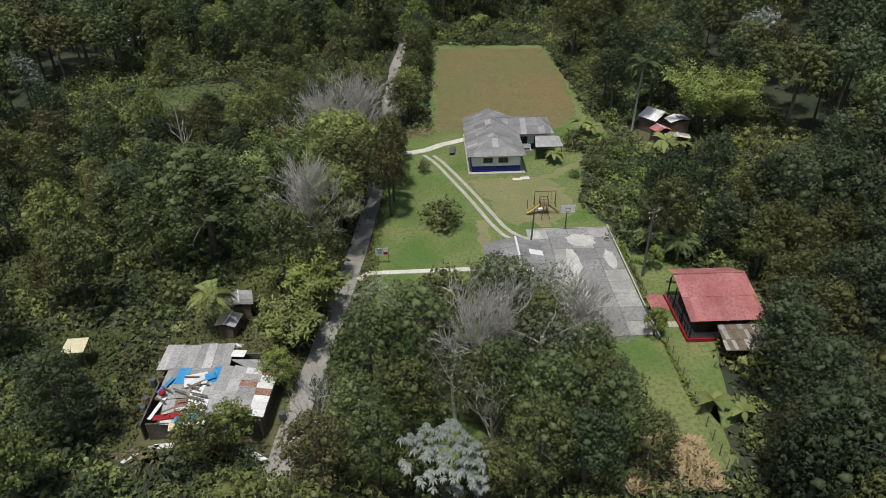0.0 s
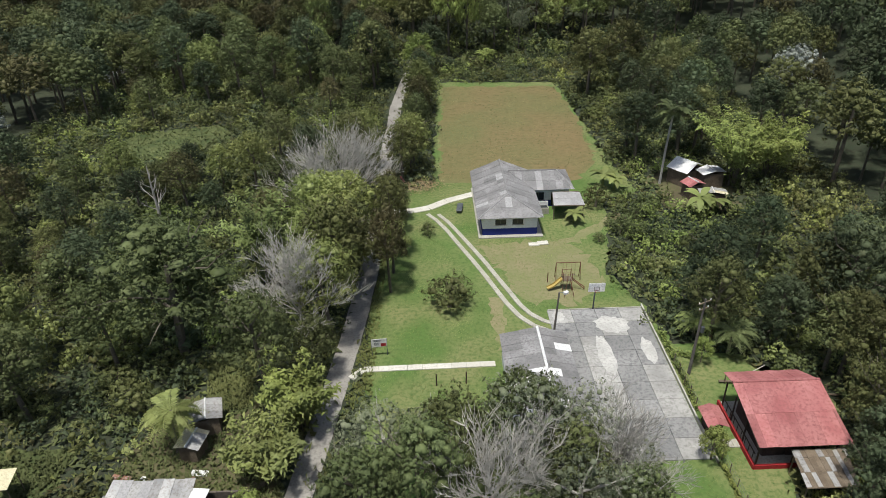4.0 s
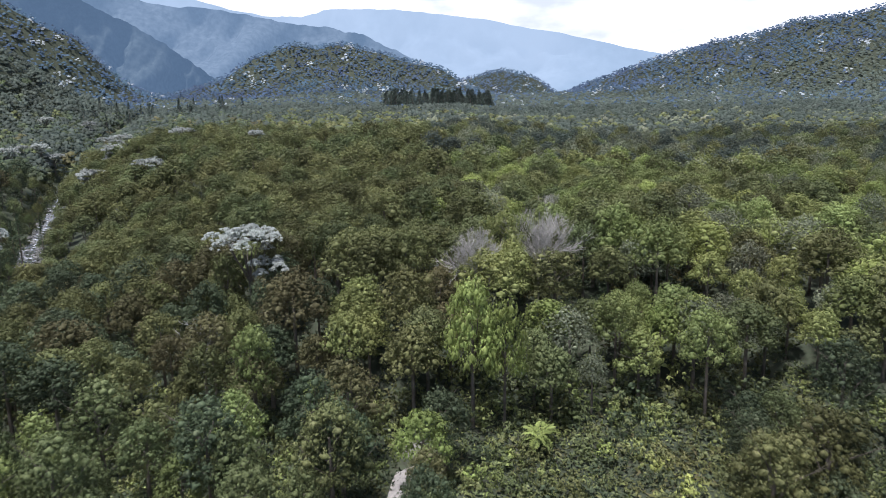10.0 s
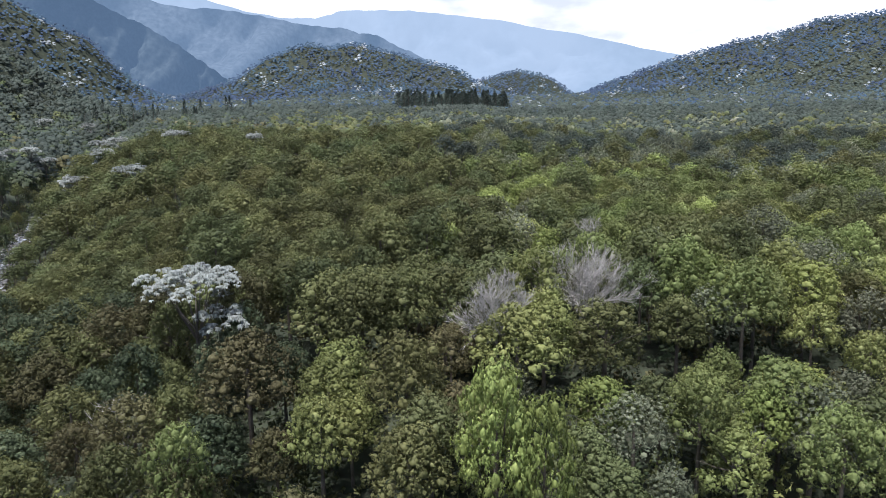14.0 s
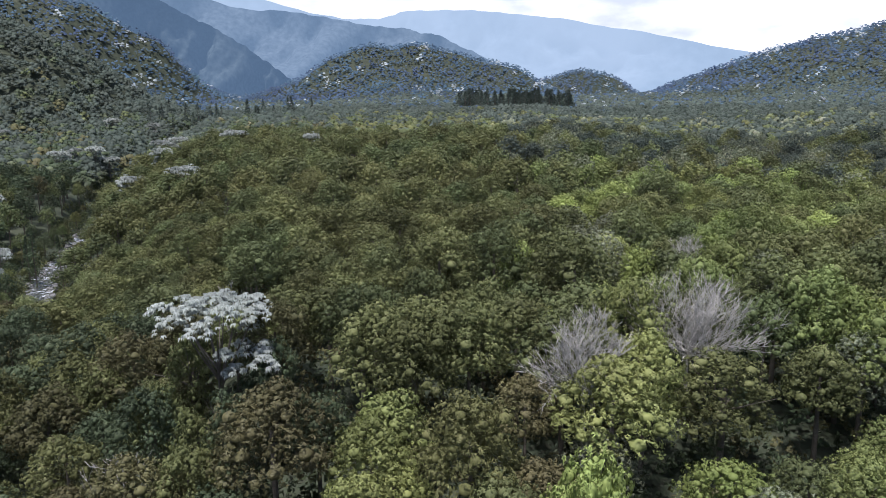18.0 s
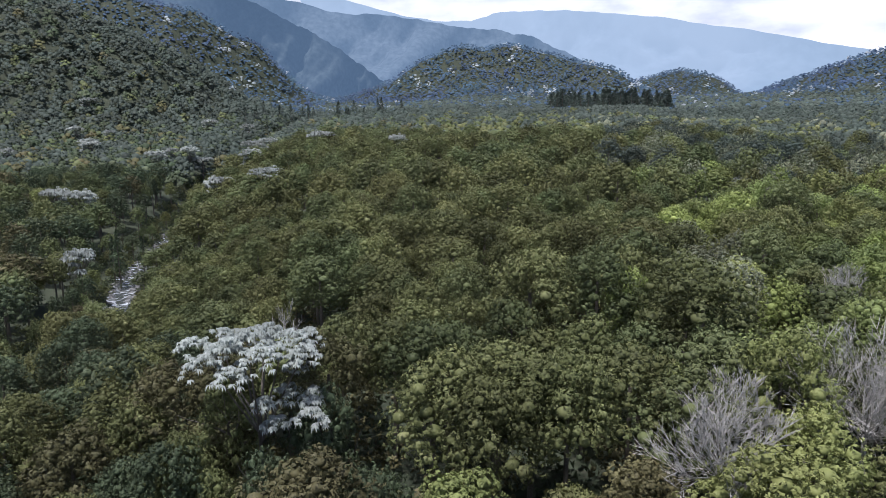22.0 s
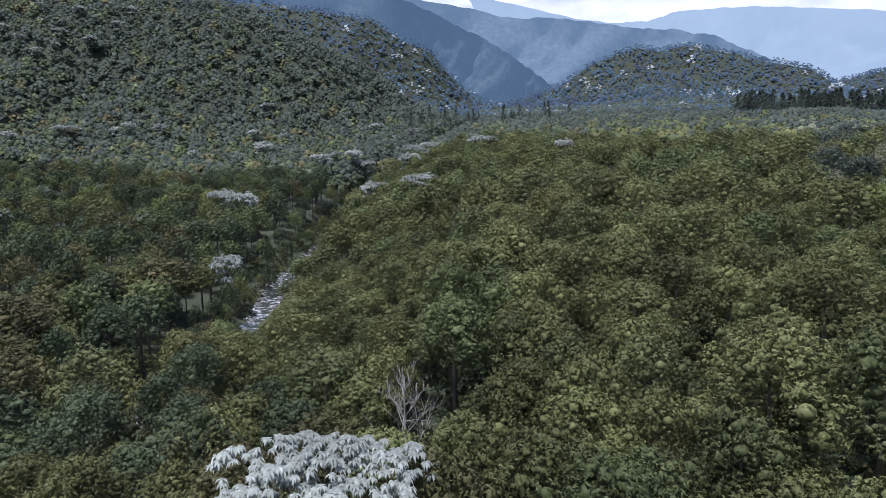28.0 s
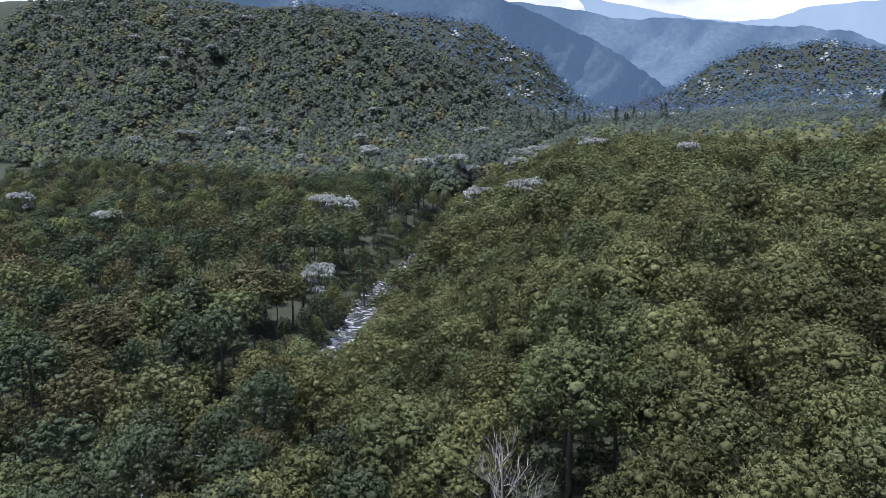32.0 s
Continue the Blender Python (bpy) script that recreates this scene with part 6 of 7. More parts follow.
# round the house
plant(("olive", "bush"), 1.6, 59.2, 1.35, wide=1.15, label="round olive-green bush alone on the lawn")
plant(("green", "bush"), -0.6, 75.3, 0.8, wide=0.7, label="small green sapling on the lawn")
plant(("olive", "bush"), 22.8, 82.0, 1.15, label="round olive bush beside the house")
for _x, _y, _s in ((24.3, 74.4, 0.75), (21.0, 72.2, 0.5), (25.5, 76.6, 0.6), (27.2, 77.8, 0.7), (23.4, 76.4, 0.4), (28.6, 79.0, 0.7), (26.0, 73.0, 0.8)):
    plant(("green", "bush"), _x, _y, _s)
plant("lime", 25.4, 48.6, 0.26, label="round yellow-green shrub on the grass")
plant("lime", 21.9, 36.6, 0.30, label="round yellow-green shrub at the fence")
for _k, (_x, _y, _s) in enumerate(((18.8, 77.4, 2.0), (25.3, 88.3, 2.6), (26.6, 86.9, 2.4), (23.8, 26.3, 1.9), (26.0, 25.2, 1.6), (36.2, 79.2, 3.0), (38.0, 78.5, 2.6))):
    banana(_x, _y, _s, 60 + _k)
palm(33.8, 88.6, 11.2, 18, 3.0, 41)
bamboo(44.5, 87.5, 13.0, 30, 24, "lime")
bamboo(50.0, 88.5, 12.0, 20, 25, "lime")

# the plateau
silver_tree(-30.0, 183.2, 26.6 - z_at(-30.0, 183.2), 6.4, 5, 680, size=0.36)
for _k, (_x, _y, _s) in enumerate(((-31.0, 177.6, 1.0), (-27.0, 178.2, 0.95), (-35.5, 179.5, 1.0), (-24.5, 184.0, 1.15), (-34.5, 186.0, 1.15))):
    plant(("dark" if _k % 2 else "olive", _k % 3), _x, _y, _s, wide=0.7)
silver_tree(36.3, 318.4, 30.5 - z_at(36.3, 318.4), 5.5, 6, 150, size=0.8)
silver_tree(39.5, 316.0, 25.5 - z_at(39.5, 316.0), 3.6, 9, 90, size=0.8)
twig_dome(19.2, 188.5, 28.2, 8.0, 15, "wide grey leafless tree with a dome of fine twigs", 0.0, 22)
twig_dome(7.2, 179.5, 25.4, 5.6, 16, "grey leafless tree with tangled twigs in the woods", -0.35, 13)
twig_dome(8.6, 183.2, 25.6, 3.6, 20, "grey leafless tree with tangled twigs in the woods", 0.0, 10)
bare_tree(26.5, 216.0, 15, 17, "wide grey leafless tree in the woods", 5, limbs_n=9, spread=0.8)
bare_tree(-40.0, 210.0, 14.0, 18, "pale bare tree among green crowns", 4, limbs_n=7)
bare_tree(-35.0, 172.5, 15.0, 19, "pale bare tree among green crowns", 4, limbs_n=6)
for _x, _y, _top, _key, _w, _l in ((5.4, 158.5, 23.0, "lime", 0.9, "bright yellow-green tree in the woods"), (9.6, 158.0, 20.0, "lime", 0.75, "bright yellow-green tree in the woods"), (13.2, 181.5, 23.8, ("light", 1), 0.95, "bright green rounded tree before bare twigs"),
                                (20.5, 180.5, 22.5, ("olive", 2), 1.1, "wide olive tree with yellowing leaves"), (5.0, 187.0, 24.0, ("light", 0), 0.7, "light green tree behind a bare one"), (17.5, 197.0, 26.0, ("light", 2), 0.8, "light green tree behind the bare dome"),
                                (42.5, 178.0, 14.5, "lime", 1.25, "wide yellow-green tree in the woods"), (29.5, 163.0, 13.5, ("light", 0), 0.9, "green tree at the edge of the woods"), (-24.0, 160.0, 17.0, ("light", 1), 0.75, "pale flat-topped tree in dark woods"),
                                (2.0, 209.0, 28.0, "lime", 0.8, "yellowing tree among olive crowns")):
    _t = (12.0 if _key == "lime" else 13 + 1.5 * _key[1])
    _s = (_top - z_at(_x, _y)) / _t
    plant(_key, _x, _y, _s, wide=_w / _s, label=_l)
MASTERS["umbrella"] = [silver_tree(0, 0, 12.5, 4.6, 71, 105, size=0.75, label="silvery white umbrella-shaped tree among dark woods"), False]
for _k, (_x, _y) in enumerate(((-138, 290), (-110, 350), (-158, 398), (-170, 452), (-86, 427), (-132, 450), (-211, 365), (-195, 360), (-211, 328), (-277, 313), (-383, 328),
                               (-241, 509), (-247, 500), (-236, 515), (-239, 472), (-196, 503), (-186, 494), (-190, 512), (-317, 662), (-283, 665), (-363, 500), (-327, 529), (-333, 536), (-372, 572), (-357, 588),
                               (-414, 639), (-441, 545), (-466, 535), (-474, 530), (-499, 511), (-506, 505), (-536, 484), (-545, 492), (-673, 500),
                               (-700, 592), (-669, 588), (-628, 595), (-655, 644), (-614, 622), (-632, 579), (-730, 603), (-614, 655), (-618, 674), (-692, 629), (-655, 626), (-640, 610), (-825, 576), (-779, 603))):
    plant("umbrella", _x, _y, 1.3 + 0.08 * (_k % 4), wide=0.75 + 0.1 * (_k * 7 % 4))

# landmark trees by the river
for _x, _y, _key, _s, _w, _l in ((-131, 228, ("brown", 2), 1.15, 1.75, "broad brownish tree across the river"), (-121, 219, ("brown", 1), 1.0, 1.6, "broad brownish tree across the river"),
                                 (-140, 249, "lime", 1.05, 1.0, "bright yellow-green tree across the river"), (-144, 273, ("brown", 0), 1.25, 1.8, "wide brownish domed tree beside the river"),
                                 (-105, 250, ("brown", 1), 0.95, 0.75, "narrow reddish-brown tree beside the river"), (-161, 260, ("olive", 1), 1.1, 1.7, "flat-topped olive tree across the river"),
                                 (-118, 238, ("dark", 2), 1.0, 1.2, "dark green tree across the river"), (-150, 240, ("green", 1), 0.9, 1.2, "green tree across the river"),
                                 (-112, 226, ("dark", 1), 0.8, 1.2, "dark green tree across the river"), (-96, 232, ("olive", 0), 0.6, 1.3, "low olive tree on the river bank")):
    plant(_key, _x, _y, _s, wide=_w, label=_l)
bare_tree(-215, 324, 15, 26, "tall dry grey tree across the river", 4, limbs_n=8)
bare_tree(-165, 258, 13, 27, "tall dry grey tree across the river", 3, limbs_n=6)


def conifer_mesh(seed, tall, tone="dark"):
    rng = np.random.default_rng(seed)
    n = 420
    f = rng.random(n) ** 0.8
    a = rng.uniform(0, 6.283, n)
    r = (1 - f) * tall * 0.2 * rng.uniform(0.5, 1.1, n) + 0.1
    at = np.stack([np.cos(a) * r, np.sin(a) * r, tall * (0.12 + 0.88 * f) - 0.3 * r], 1)
    v = leaf_faces(rng, at, np.stack([np.cos(a), np.sin(a), 0 * a + 0.7], 1), 0.5, 0.4, 0.3)
    v = v.reshape(-1, 4, 3)[:, :3].reshape(-1, 3)
    return mesh_np("crown", v, np.arange(len(v)).reshape(-1, 3), [LEAF[tone]])


_c = thing("conifer", "tall dark conical conifer in the woods", "tree", group="conifers")
part("trunk", tube([(0, 0, -0.3), (0, 0, 8), (0, 0, 15)], [0.25, 0.16, 0.04], 6), BARK, _c)
part("crown", conifer_mesh(4, 17), None, _c)
MASTERS["conifer"] = [_c, False]
_c = thing("conifer", "tall dark conifer in a stand up the valley", "tree", group="conifers")
part("trunk", tube([(0, 0, -0.3), (0, 0, 8), (0, 0, 15)], [0.25, 0.16, 0.04], 6), BARK, _c)
# valley leaves, so the stand carries their painted haze
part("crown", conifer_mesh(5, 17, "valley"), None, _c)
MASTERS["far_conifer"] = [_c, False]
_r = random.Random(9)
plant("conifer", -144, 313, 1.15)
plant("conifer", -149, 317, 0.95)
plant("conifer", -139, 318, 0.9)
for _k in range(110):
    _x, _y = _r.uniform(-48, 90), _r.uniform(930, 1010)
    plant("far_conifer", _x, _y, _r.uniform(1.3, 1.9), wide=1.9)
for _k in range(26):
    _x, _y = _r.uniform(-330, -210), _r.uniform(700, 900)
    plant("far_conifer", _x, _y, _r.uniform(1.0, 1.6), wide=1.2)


# ---- the tin shack and the sheds ----
def patchwork(parent, corners, mats, weights, seed, wide=0.9, long=2.2):
    """A roof of odd sheets in several colours, loosely laid."""
    rng = random.Random(seed)
    a, b, c, d = (Vector(p) for p in corners)
    n = max(1, round((b - a).length / wide))
    k = max(1, round((d - a).length / long))
    for i in range(n):
        for j in range(k):
            def at(u, v):
                return (a * (1 - u) + b * u) * (1 - v) + (d * (1 - u) + c * u) * v
            j0, j1 = rng.uniform(-0.04, 0.02), rng.uniform(0.0, 0.07)
            lift = Vector((0, 0, 0.03 * rng.random() + 0.03 * (i % 2) + 0.02 * j))
            q = [at(i / n, max(0, j / k + j0)), at((i + 1.04) / n, max(0, j / k + j0)), at((i + 1.04) / n, min(1.05, (j + 1) / k + j1)), at(i / n, min(1.05, (j + 1) / k + j1))]
            part("sheet", prism([p + lift for p in q], 0.02), rng.choices(mats, weights)[0], parent)


def shack():
    s = thing("shack", "low shack roofed with patched zinc, rusty and blue sheets", "shack")
    BRICK = surface("raw_brick_wall", (0.085, 0.072, 0.062), (0.14, 0.12, 0.10), 1.0, 8.0, bump=0.3)
    for cx, cy, sx, sy, h in ((-19.6, 33.6, 10.6, 0.14, 2.1), (-24.6, 29.5, 0.14, 8.4, 1.9), (-14.6, 28.2, 0.14, 6.4, 2.2), (-19.4, 25.4, 9.6, 0.14, 1.9), (-19.8, 30.6, 9.8, 0.14, 2.3)):
        part("wall", box(sx, sy, h, (cx, cy, -0.05), 0, 0.01), BRICK, s, "unplastered brick wall")
    for x, y in ((-24.4, 33.4), (-21.0, 33.4), (-18.0, 33.4), (-14.8, 31.2), (-14.6, 25.2), (-18.5, 25.3), (-22.3, 25.9)):
        part("post", tube([(x, y, -0.1), (x, y, 2.3)], [0.07, 0.06], 6), WOOD, s)
    mats = [ROOF_TIN, WHITE_SHEET, RUST, ROOF_PALE, BLUE_SHEET]
    for nm, label, c, w, sd, wd, lg in (
            ("roof", "pale zinc roof", [(-25.2, 31.6, 2.15), (-18.6, 31.4, 2.3), (-18.6, 34.2, 2.75), (-24.9, 34.4, 2.6)], (6, 0.6, 0, 3, 0), 1, 0.85, 2.9),
            ("roof", "grey and white patched roof", [(-24.2, 28.0, 2.0), (-19.4, 28.0, 2.15), (-18.8, 31.2, 2.45), (-24.0, 31.4, 2.3)], (4, 2.2, 0.2, 2, 1.0), 2, 0.95, 1.5),
            ("roof", "long grey corrugated roof", [(-19.5, 25.6, 2.2), (-17.2, 25.4, 2.3), (-16.7, 30.4, 3.0), (-18.9, 31.2, 2.9)], (6, 0, 0, 2, 0), 3, 1.0, 2.6),
            ("roof", "zinc roof with rusty and white sheets", [(-14.4, 25.4, 2.15), (-14.0, 30.9, 2.2), (-16.6, 30.6, 2.95), (-17.1, 25.4, 2.75)], (1.2, 3, 2.6, 1.2, 0), 4, 0.8, 1.5),
            ("roof", "grey roof edge", [(-16.6, 30.6, 2.95), (-14.0, 31.0, 2.3), (-15.2, 32.4, 2.2), (-18.6, 32.4, 2.4)], (3, 0, 0.4, 3, 0), 5, 1.2, 2.0),
            ("roof", "low patched roof with blue and red sheets", [(-23.0, 25.3, 1.8), (-19.2, 25.0, 1.85), (-19.2, 27.9, 2.1), (-23.4, 27.8, 2.0)], (2, 2, 1.6, 1, 1.4), 6, 0.9, 1.1)):
        bed = part(nm, prism([Vector(p) - Vector((0, 0, 0.07)) for p in c], 0.03), DARK_WOOD, s, label)
        patchwork(bed, c, mats, w, sd, wd, lg)
    for k, (x, y, z, w, d, turn, mat, label) in enumerate((
            (-21.1, 29.9, 2.42, 2.0, 1.5, 12, WHITE_SHEET, "white plastic sheet"), (-23.6, 29.4, 2.34, 0.35, 2.0, -28, BLUE_SHEET, "blue plastic strip"), (-19.9, 30.2, 2.5, 0.9, 0.8, 20, BLUE_SHEET, "blue plastic sheet"),
            (-23.6, 26.9, 2.1, 0.35, 2.6, -14, WHITE_SHEET, "white board"), (-22.6, 26.0, 2.0, 2.2, 0.6, 6, RED_PAINT, "red painted sheet"), (-20.3, 25.7, 2.1, 3.0, 0.7, 8, BLUE_SHEET, "blue plastic sheet"),
            (-21.2, 25.0, 2.0, 1.8, 1.0, 10, CREAM, "cream canvas"), (-20.8, 26.8, 2.14, 2.4, 0.35, 8, WHITE_SHEET, "white board"), (-18.0, 33.0, 2.6, 1.3, 0.9, -8, WHITE_SHEET, "white sheet"))):
        part("cover", box(w, d, 0.05, (x, y, z), turn, 0.015, (1.5, -2)), mat, s, label)
    for k in range(14):
        rng = random.Random(k)
        part("board", box(rng.uniform(0.8, 2.0), 0.16, 0.04, (rng.uniform(-24, -19.5), rng.uniform(25.6, 30.5), 2.42 + 0.012 * k), rng.uniform(-40, 40), 0.005), WOOD, s)
    return s


shack()
_b = thing("ball", "red ball on the shack roof", "ball", (-23.5, 28.2, 2.62))
bm = bmesh.new()
bmesh.ops.create_uvsphere(bm, u_segments=14, v_segments=9, radius=0.3)
part("ball", bm, RED_PAINT, _b)


def small_shed(x, y, w, d, h, turn, mat, label, slope=0.35, seed=1, odd=None):
    s = thing("shed", label, "shed", (x, y, z_at(x, y)), turn, "sheds")
    for sx, sy, cx, cy in ((w - 0.3, 0.1, 0, -d / 2 + 0.2), (w - 0.3, 0.1, 0, d / 2 - 0.2), (0.1, d - 0.4, -w / 2 + 0.2, 0), (0.1, d - 0.4, w / 2 - 0.2, 0)):
        part("wall", box(sx, sy, h, (cx, cy, -0.1), 0, 0.01), WOOD, s)
    bed = part("roof", box(0.1, d, 0.1, (0, 0, h + slope * 0.5), 0, 0.01), DARK_WOOD, s, "sheet roof")
    roof_sheets(bed, [(-w / 2 - 0.2, d / 2, h), (-w / 2 - 0.2, -d / 2, h), (0, -d / 2, h + slope), (0, d / 2, h + slope)], mat, 0.85, 1.8, seed, odd, 0.3)
    roof_sheets(bed, [(w / 2 + 0.2, -d / 2, h), (w / 2 + 0.2, d / 2, h), (0, d / 2, h + slope), (0, -d / 2, h + slope)], mat, 0.85, 1.8, seed + 1, odd, 0.3)
    ridge_cap(bed, (0, -d / 2, h + slope + 0.03), (0, d / 2, h + slope + 0.03), WHITE_SHEET, 0.09)
    return s


small_shed(37.6, 89.2, 4.2, 3.6, 2.4, 35, WHITE_SHEET, "pale-roofed wooden shed under bamboo", 1.0, 51, ROOF_TIN)
small_shed(40.6, 87.4, 3.4, 2.4, 2.4, 12, WHITE_SHEET, "pale zinc-roofed shed under bamboo", 0.4, 53, ROOF_TIN)
small_shed(36.9, 84.2, 2.4, 2.2, 2.1, 20, ROOF_RED, "small shed with faded red roof", 0.5, 55)
small_shed(38.8, 81.6, 3.4, 1.8, 1.9, -8, ROOF_TIN, "low shed with pale patched roof", 0.3, 57, CREAM)
small_shed(-20.2, 42.4, 2.4, 2.6, 1.9, 15, ROOF_TIN, "small zinc-roofed shed behind the shack", 0.3, 59, ROOF_PALE)
small_shed(-20.6, 39.4, 1.8, 2.2, 1.6, -10, CREAM, "low hutch covered with pale canvas", 0.25, 61, ROOF_PALE)

_a = thing("awning", "cream canvas awning on four thin posts", "awning", (-34.0, 35.3, 0), 4)
for _x in (-0.9, 0.9):
    for _y in (-0.85, 0.85):
        part("post", tube([(_x, _y, -0.1), (_x, _y, 2.25)], [0.04, 0.035], 6), WOOD, _a)
part("canvas", prism([(-1.05, -1.0, 2.25), (1.05, -1.0, 2.25), (1.0, 1.0, 2.4), (-1.0, 1.0, 2.4)], 0.03), CREAM, _a, "cream canvas sheet")

# clutter round the shack
_r = random.Random(17)
for _k in range(22):
    _x, _y = _r.uniform(-26.5, -14.5), _r.choice((_r.uniform(34.8, 37.5), _r.uniform(22.8, 24.6)))
    _o = thing("scrap_board", "weathered loose board lying on the yard", "board", (_x, _y, 0.02), _r.uniform(0, 180), "scrap boards in the yard")
    part("board", box(_r.uniform(0.8, 2.4), _r.uniform(0.15, 0.7), 0.06, (0, 0, 0), 0, 0.01), _r.choice((WOOD, ROOF_TIN, RUST, WHITE_SHEET)), _o)
for _k, (_x, _y) in enumerate(((-25.9, 31.8), (-25.8, 29.4), (-25.7, 28.3), (-13.3, 27.0))):
    _o = thing("barrel", "dark barrel beside the shack wall", "barrel", (_x, _y, 0), 0, "barrels by the shack")
    part("body", tube([(0, 0, 0), (0, 0, 0.05), (0, 0, 0.45), (0, 0, 0.85), (0, 0, 0.9)], [0.27, 0.29, 0.31, 0.29, 0.27], 14), (STEEL, RUST, BLUE_SHEET, STEEL)[_k], _o)
    part("rim", tube([(0, 0, 0.9), (0, 0, 0.93)], [0.29, 0.29], 14), STEEL, _o)

# fence by the red house and the court
_f = thing("fence", "wire fence on thin wooden posts beside the lawn", "fence")
for _k in range(20):
    _y = 20 + _k * 1.5
    part("post", tube([(22.75, _y, -0.1), (22.75, _y, 1.3)], [0.045, 0.04], 5), WOOD, _f)
for _z in (0.5, 0.9, 1.22):
    part("wire", tube([(22.75, 20, _z), (22.75, 48.5, _z)], [0.012, 0.012], 4), STEEL, _f)
_f = thing("log_fence", "low fence of old logs behind the red-roofed house", "fence")
for _k, (_x0, _x1, _y0, _y1, _z) in enumerate(((26, 31, 45.6, 45.0, 0.25), (27, 34.5, 45.0, 44.0, 0.55), (30.5, 36, 44.4, 43.2, 0.2), (31.5, 34, 43.6, 43.2, 0.8))):
    part("log", tube([(_x0, _y0, _z), (_x1, _y1, _z)], [0.12, 0.1], 6), RUST if _k == 1 else WOOD, _f)
for _k in range(6):
    part("post", tube([(26.5 + 1.7 * _k, 45.5 - 0.35 * _k, -0.1), (26.5 + 1.7 * _k, 45.5 - 0.35 * _k, 1.1)], [0.07, 0.06], 5), WOOD, _f)
_o = thing("loose_pole", "long pale pole leaning over the log fence", "pole", (29.2, 46.2, 0))
part("pole", tube([(-1.4, -0.3, 0.05), (1.4, 0.4, 1.1)], [0.05, 0.04], 6), PALE_BARK, _o)

# by the house
_o = thing("stone_bench", "dark stone bench on the lawn beside the house", "bench", (3.9, 82.2, 0.02), 82)
part("seat", box(2.4, 0.8, 0.14, (0, 0, 0.36), 0, 0.04), STEEL, _o)
for _x in (-0.85, 0.85):
    part("leg", box(0.3, 0.7, 0.36, (_x, 0, 0), 0, 0.03), STEEL, _o)
for _k, (_x, _y, _w, _d) in enumerate(((12.7, 72.0, 1.3, 0.75), (13.9, 72.3, 1.3, 0.85))):
    _o = thing("concrete_slab", "pale concrete slab lying in the grass", "slab", (_x, _y, 0.02), 5 * _k, "slabs by the house")
    part("slab", box(_w, _d, 0.14, (0, 0, 0), 0, 0.03), PATH_CONCRETE, _o)
_o = thing("red_pipe", "short red pipe post beside the road", "post", (-3.8, 91.4, 0))
part("pipe", tube([(0, 0, -0.1), (-0.7, 0.5, 1.0)], [0.16, 0.16], 8), ROOF_RED, _o)
for _k, (_x, _y) in enumerate(((-0.2, 46.6), (2.6, 46.8))):
    _o = thing("goal_post", "short dark post in the lawn", "post", (_x, _y, 0.02), 0, "posts in the lawn")
    part("post", tube([(0, 0, -0.1), (0, 0, 1.4)], [0.07, 0.06], 6), DARK_WOOD, _o)
_o = thing("straw_heap", "heap of dry straw beside the path", "straw", (-1.6, 90.0, 0))
_g = np.random.default_rng(5)
_p = _g.normal(0, 1, (900, 3)) * np.array((1.5, 1.1, 0.25)) + np.array((0, 0, 0.35))
_p[:, 2] = np.abs(_p[:, 2])
_v = leaf_faces(_g, _p, np.tile((0, 0, 1.0), (900, 1)), 0.3, 0.12)
STRAW = surface("dry_straw", (0.33, 0.25, 0.14), (0.42, 0.33, 0.20), 1.0, 8.0, bump=0.2)
part("straw", mesh_np("straw", _v, np.arange(len(_v)).reshape(-1, 4), [STRAW]), None, _o)


# ---- grass and weeds ----
def tufts(name, count, poly, size, mat, label, seed, keep=lambda x, y: True, lift=0.0):
    rng = np.random.default_rng(seed)
    xs, ys = [p[0] for p in poly], [p[1] for p in poly]
    at = []
    while len(at) < count:
        x, y = rng.uniform(min(xs), max(xs)), rng.uniform(min(ys), max(ys))
        if inside(x, y, poly) and keep(x, y):
            at.append((x, y, lift))
    at = np.array(at)
    V = []
    for k in range(3):
        a = rng.uniform(0, 6.283, count)
        s = size * rng.uniform(0.5, 1.6, count)
        d = np.stack([np.cos(a), np.sin(a), 0 * a], 1)
        w = np.stack([-np.sin(a), np.cos(a), 0 * a], 1) * (0.28 * s)[:, None]
        tip = at + d * (0.7 * s)[:, None] + np.array((0, 0, 1)) * (0.75 * s)[:, None]
        V.append(np.stack([at - w, at + w, tip], 1).reshape(-1, 3))
    v = np.concatenate(V)
    ob = new(name, mesh_np(name, v, np.arange(len(v)).reshape(-1, 3), [mat]))
    tagged(ob, label, "grass", kind="stuff")


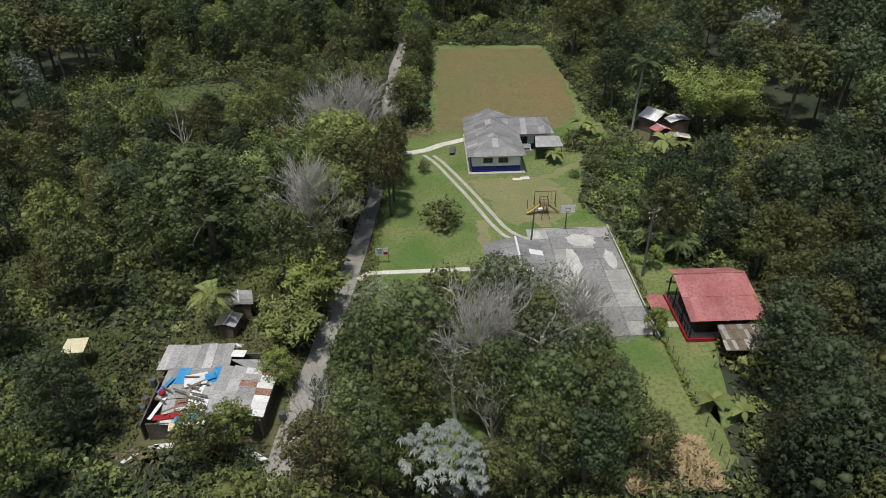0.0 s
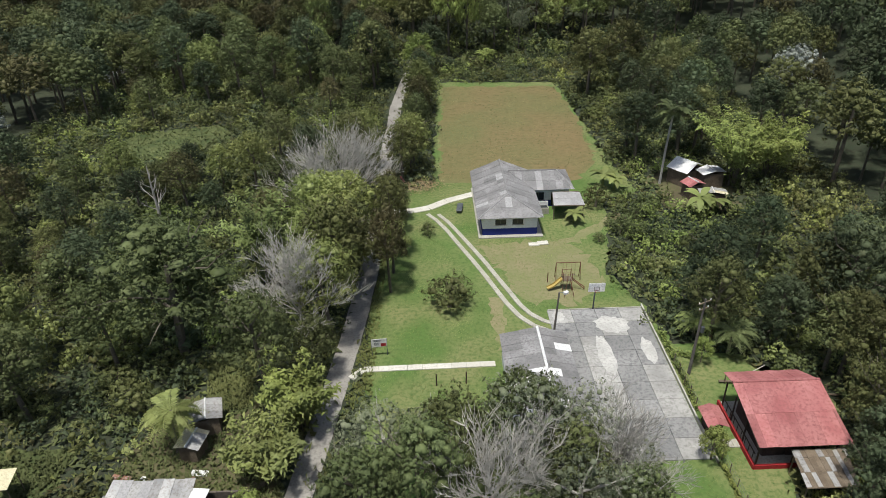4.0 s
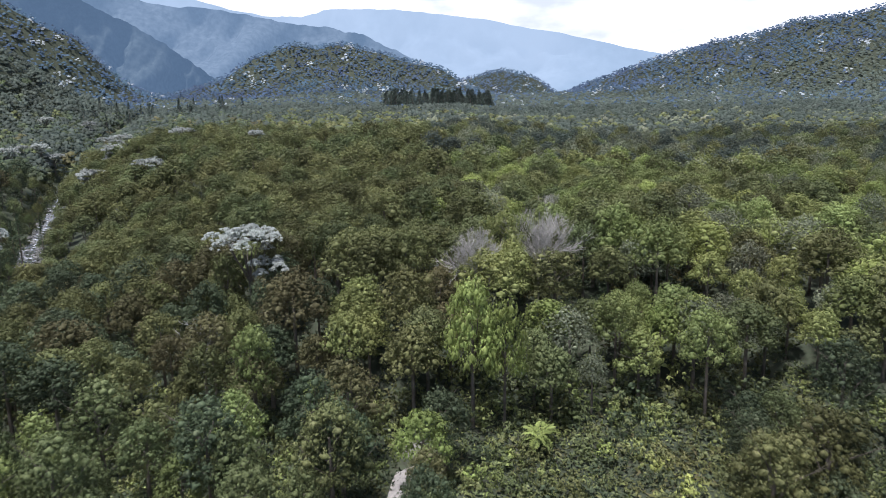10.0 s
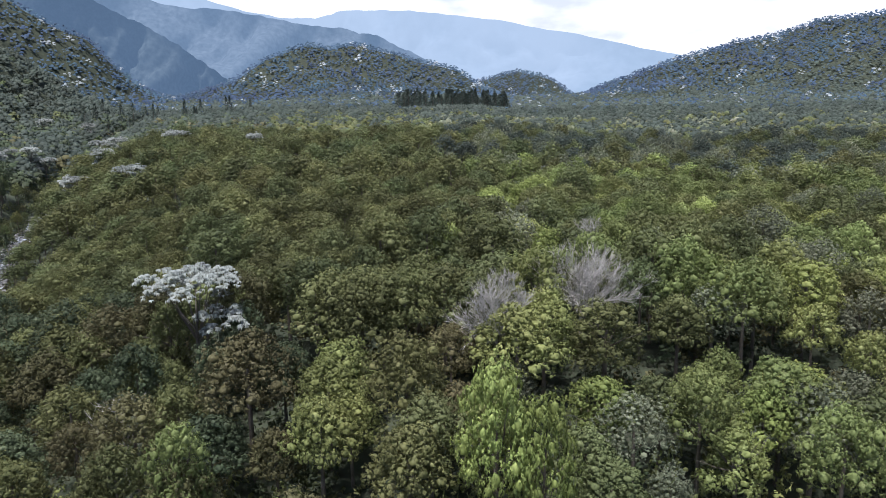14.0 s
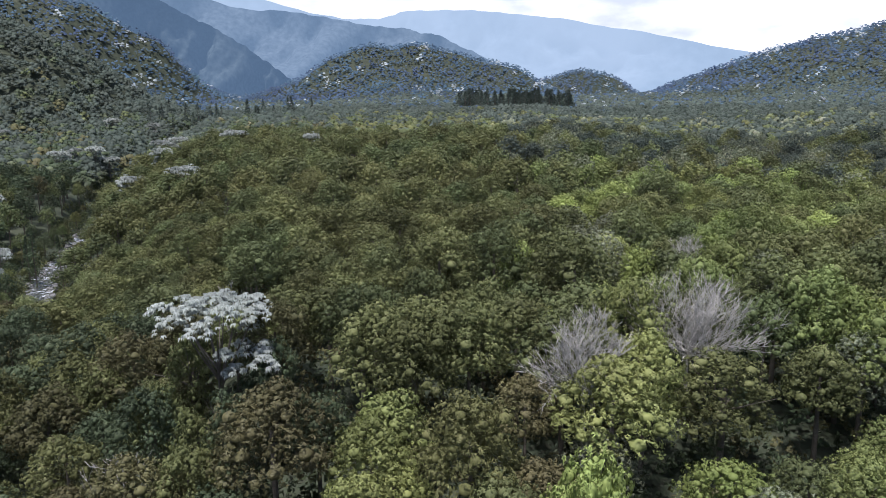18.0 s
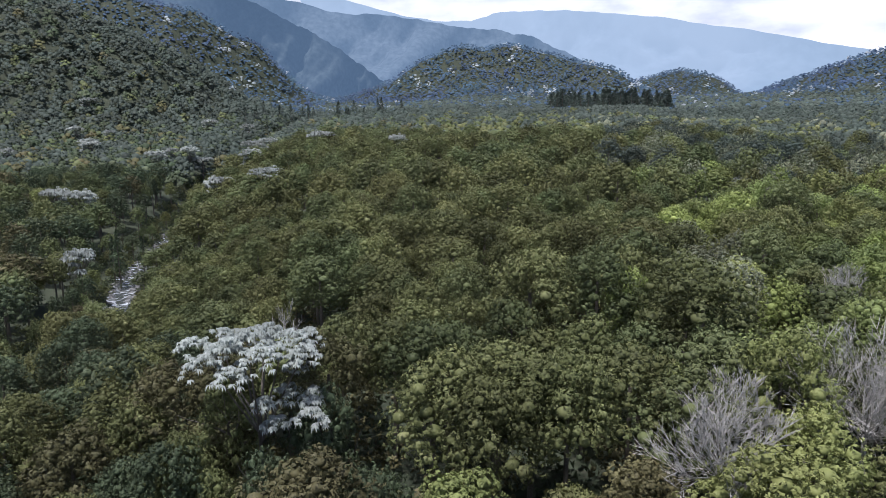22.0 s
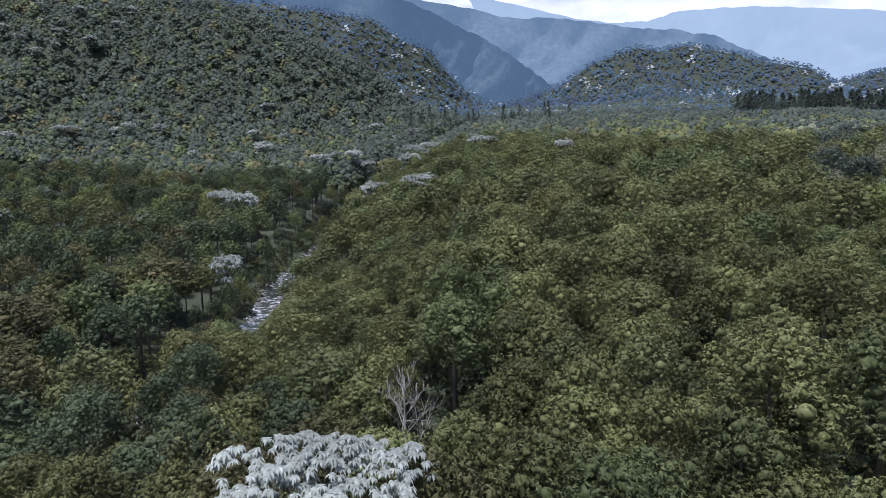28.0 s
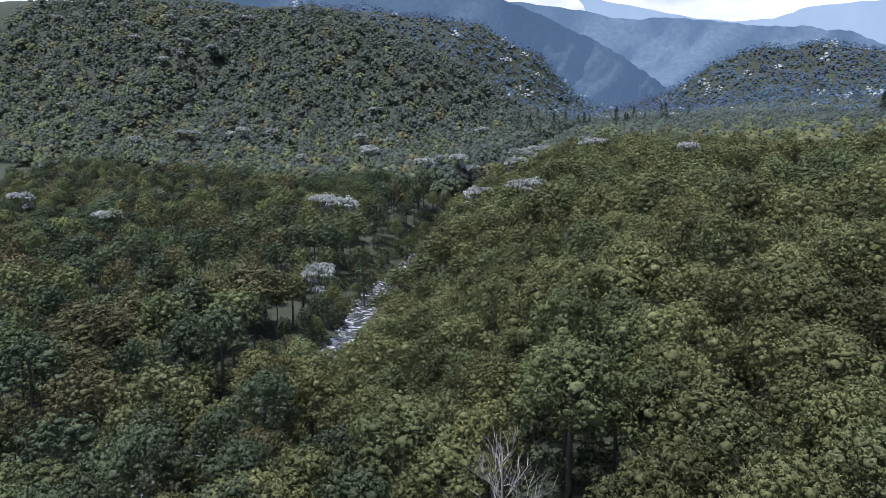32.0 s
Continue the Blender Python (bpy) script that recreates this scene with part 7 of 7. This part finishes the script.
def free_lawn(x, y):
    return not (11.5 < x < 22.6 and 36 < y < 58) and not (5.5 < x < 21 and 73.5 < y < 89) and not (5.5 < x < 12.6 and 36 < y < 51) and y < 91 \
        and not near_line(x, y, [(-0.6, 81.2), (1.9, 76.4), (4.7, 68.8), (6.9, 62.3), (8.9, 57.0), (12.0, 54.0)], 1.8) \
        and not near_line(x, y, [(-6.2, 82.2), (-0.4, 83.0), (6.2, 87.0)], 1.0) and not near_line(x, y, [(-8, 49.4), (5.6, 49.4)], 0.6)


BLADES = foliage("grass_blades", (0.135, 0.185, 0.055), (0.200, 0.240, 0.085), (0.26, 0.28, 0.12), 0.25, 0.25)
DRY_BLADES = foliage("dry_blades", (0.21, 0.17, 0.075), (0.29, 0.235, 0.11), (0.25, 0.27, 0.10), 0.35, 0.2)
tufts("grass", 30000, LAWN, 0.075, BLADES, "short uneven green grass of the lawn", 1, free_lawn, 0.02)
tufts("dry_grass", 14000, [(3.2, 139), (26.5, 137), (27.5, 112), (26.5, 98), (22, 91.5), (1.5, 91.8), (1.8, 100)], 0.09, DRY_BLADES, "dry brown grass and weeds of the field", 2, lift=0.03)
tufts("weeds", 700, [(3.2, 139), (26.5, 137), (27.5, 112), (26.5, 98), (22, 91.5), (1.5, 91.8), (1.8, 100)], 0.17, LEAF["olive"], "scattered green weeds in the field", 3, lift=0.03)
tufts("dead_bracken", 1600, [(14.5, 18), (21.8, 18), (21.5, 23), (16.5, 23.5)], 0.6, STRAW, "brown dead bracken at the edge of the lawn", 4, lift=0.02)
tufts("yard_weeds", 2600, YARDS[0], 0.3, LEAF["green"], "weeds and low plants in the shack's yard", 6, lambda x, y: not (-25.5 < x < -13.6 and 24.6 < y < 34.6), 0.01)
tufts("verge_weeds", 2600, [(-11.8, 42), (-6.3, 42), (-5.4, 88), (-9.6, 88)], 0.26, LEAF["light"], "grass and weeds on the road's verge", 7, lambda x, y: not near_line(x, y, ROAD, 1.25), 0.01)
for _k, _p in enumerate(CLEARINGS):
    tufts("rough_weeds", 900, _p, 0.34, LEAF["olive" if _k % 2 else "green"], "rough grass and weeds in a clearing", 20 + _k, lift=0.03 + max(0.0, max(z_at(*q) for q in _p)))
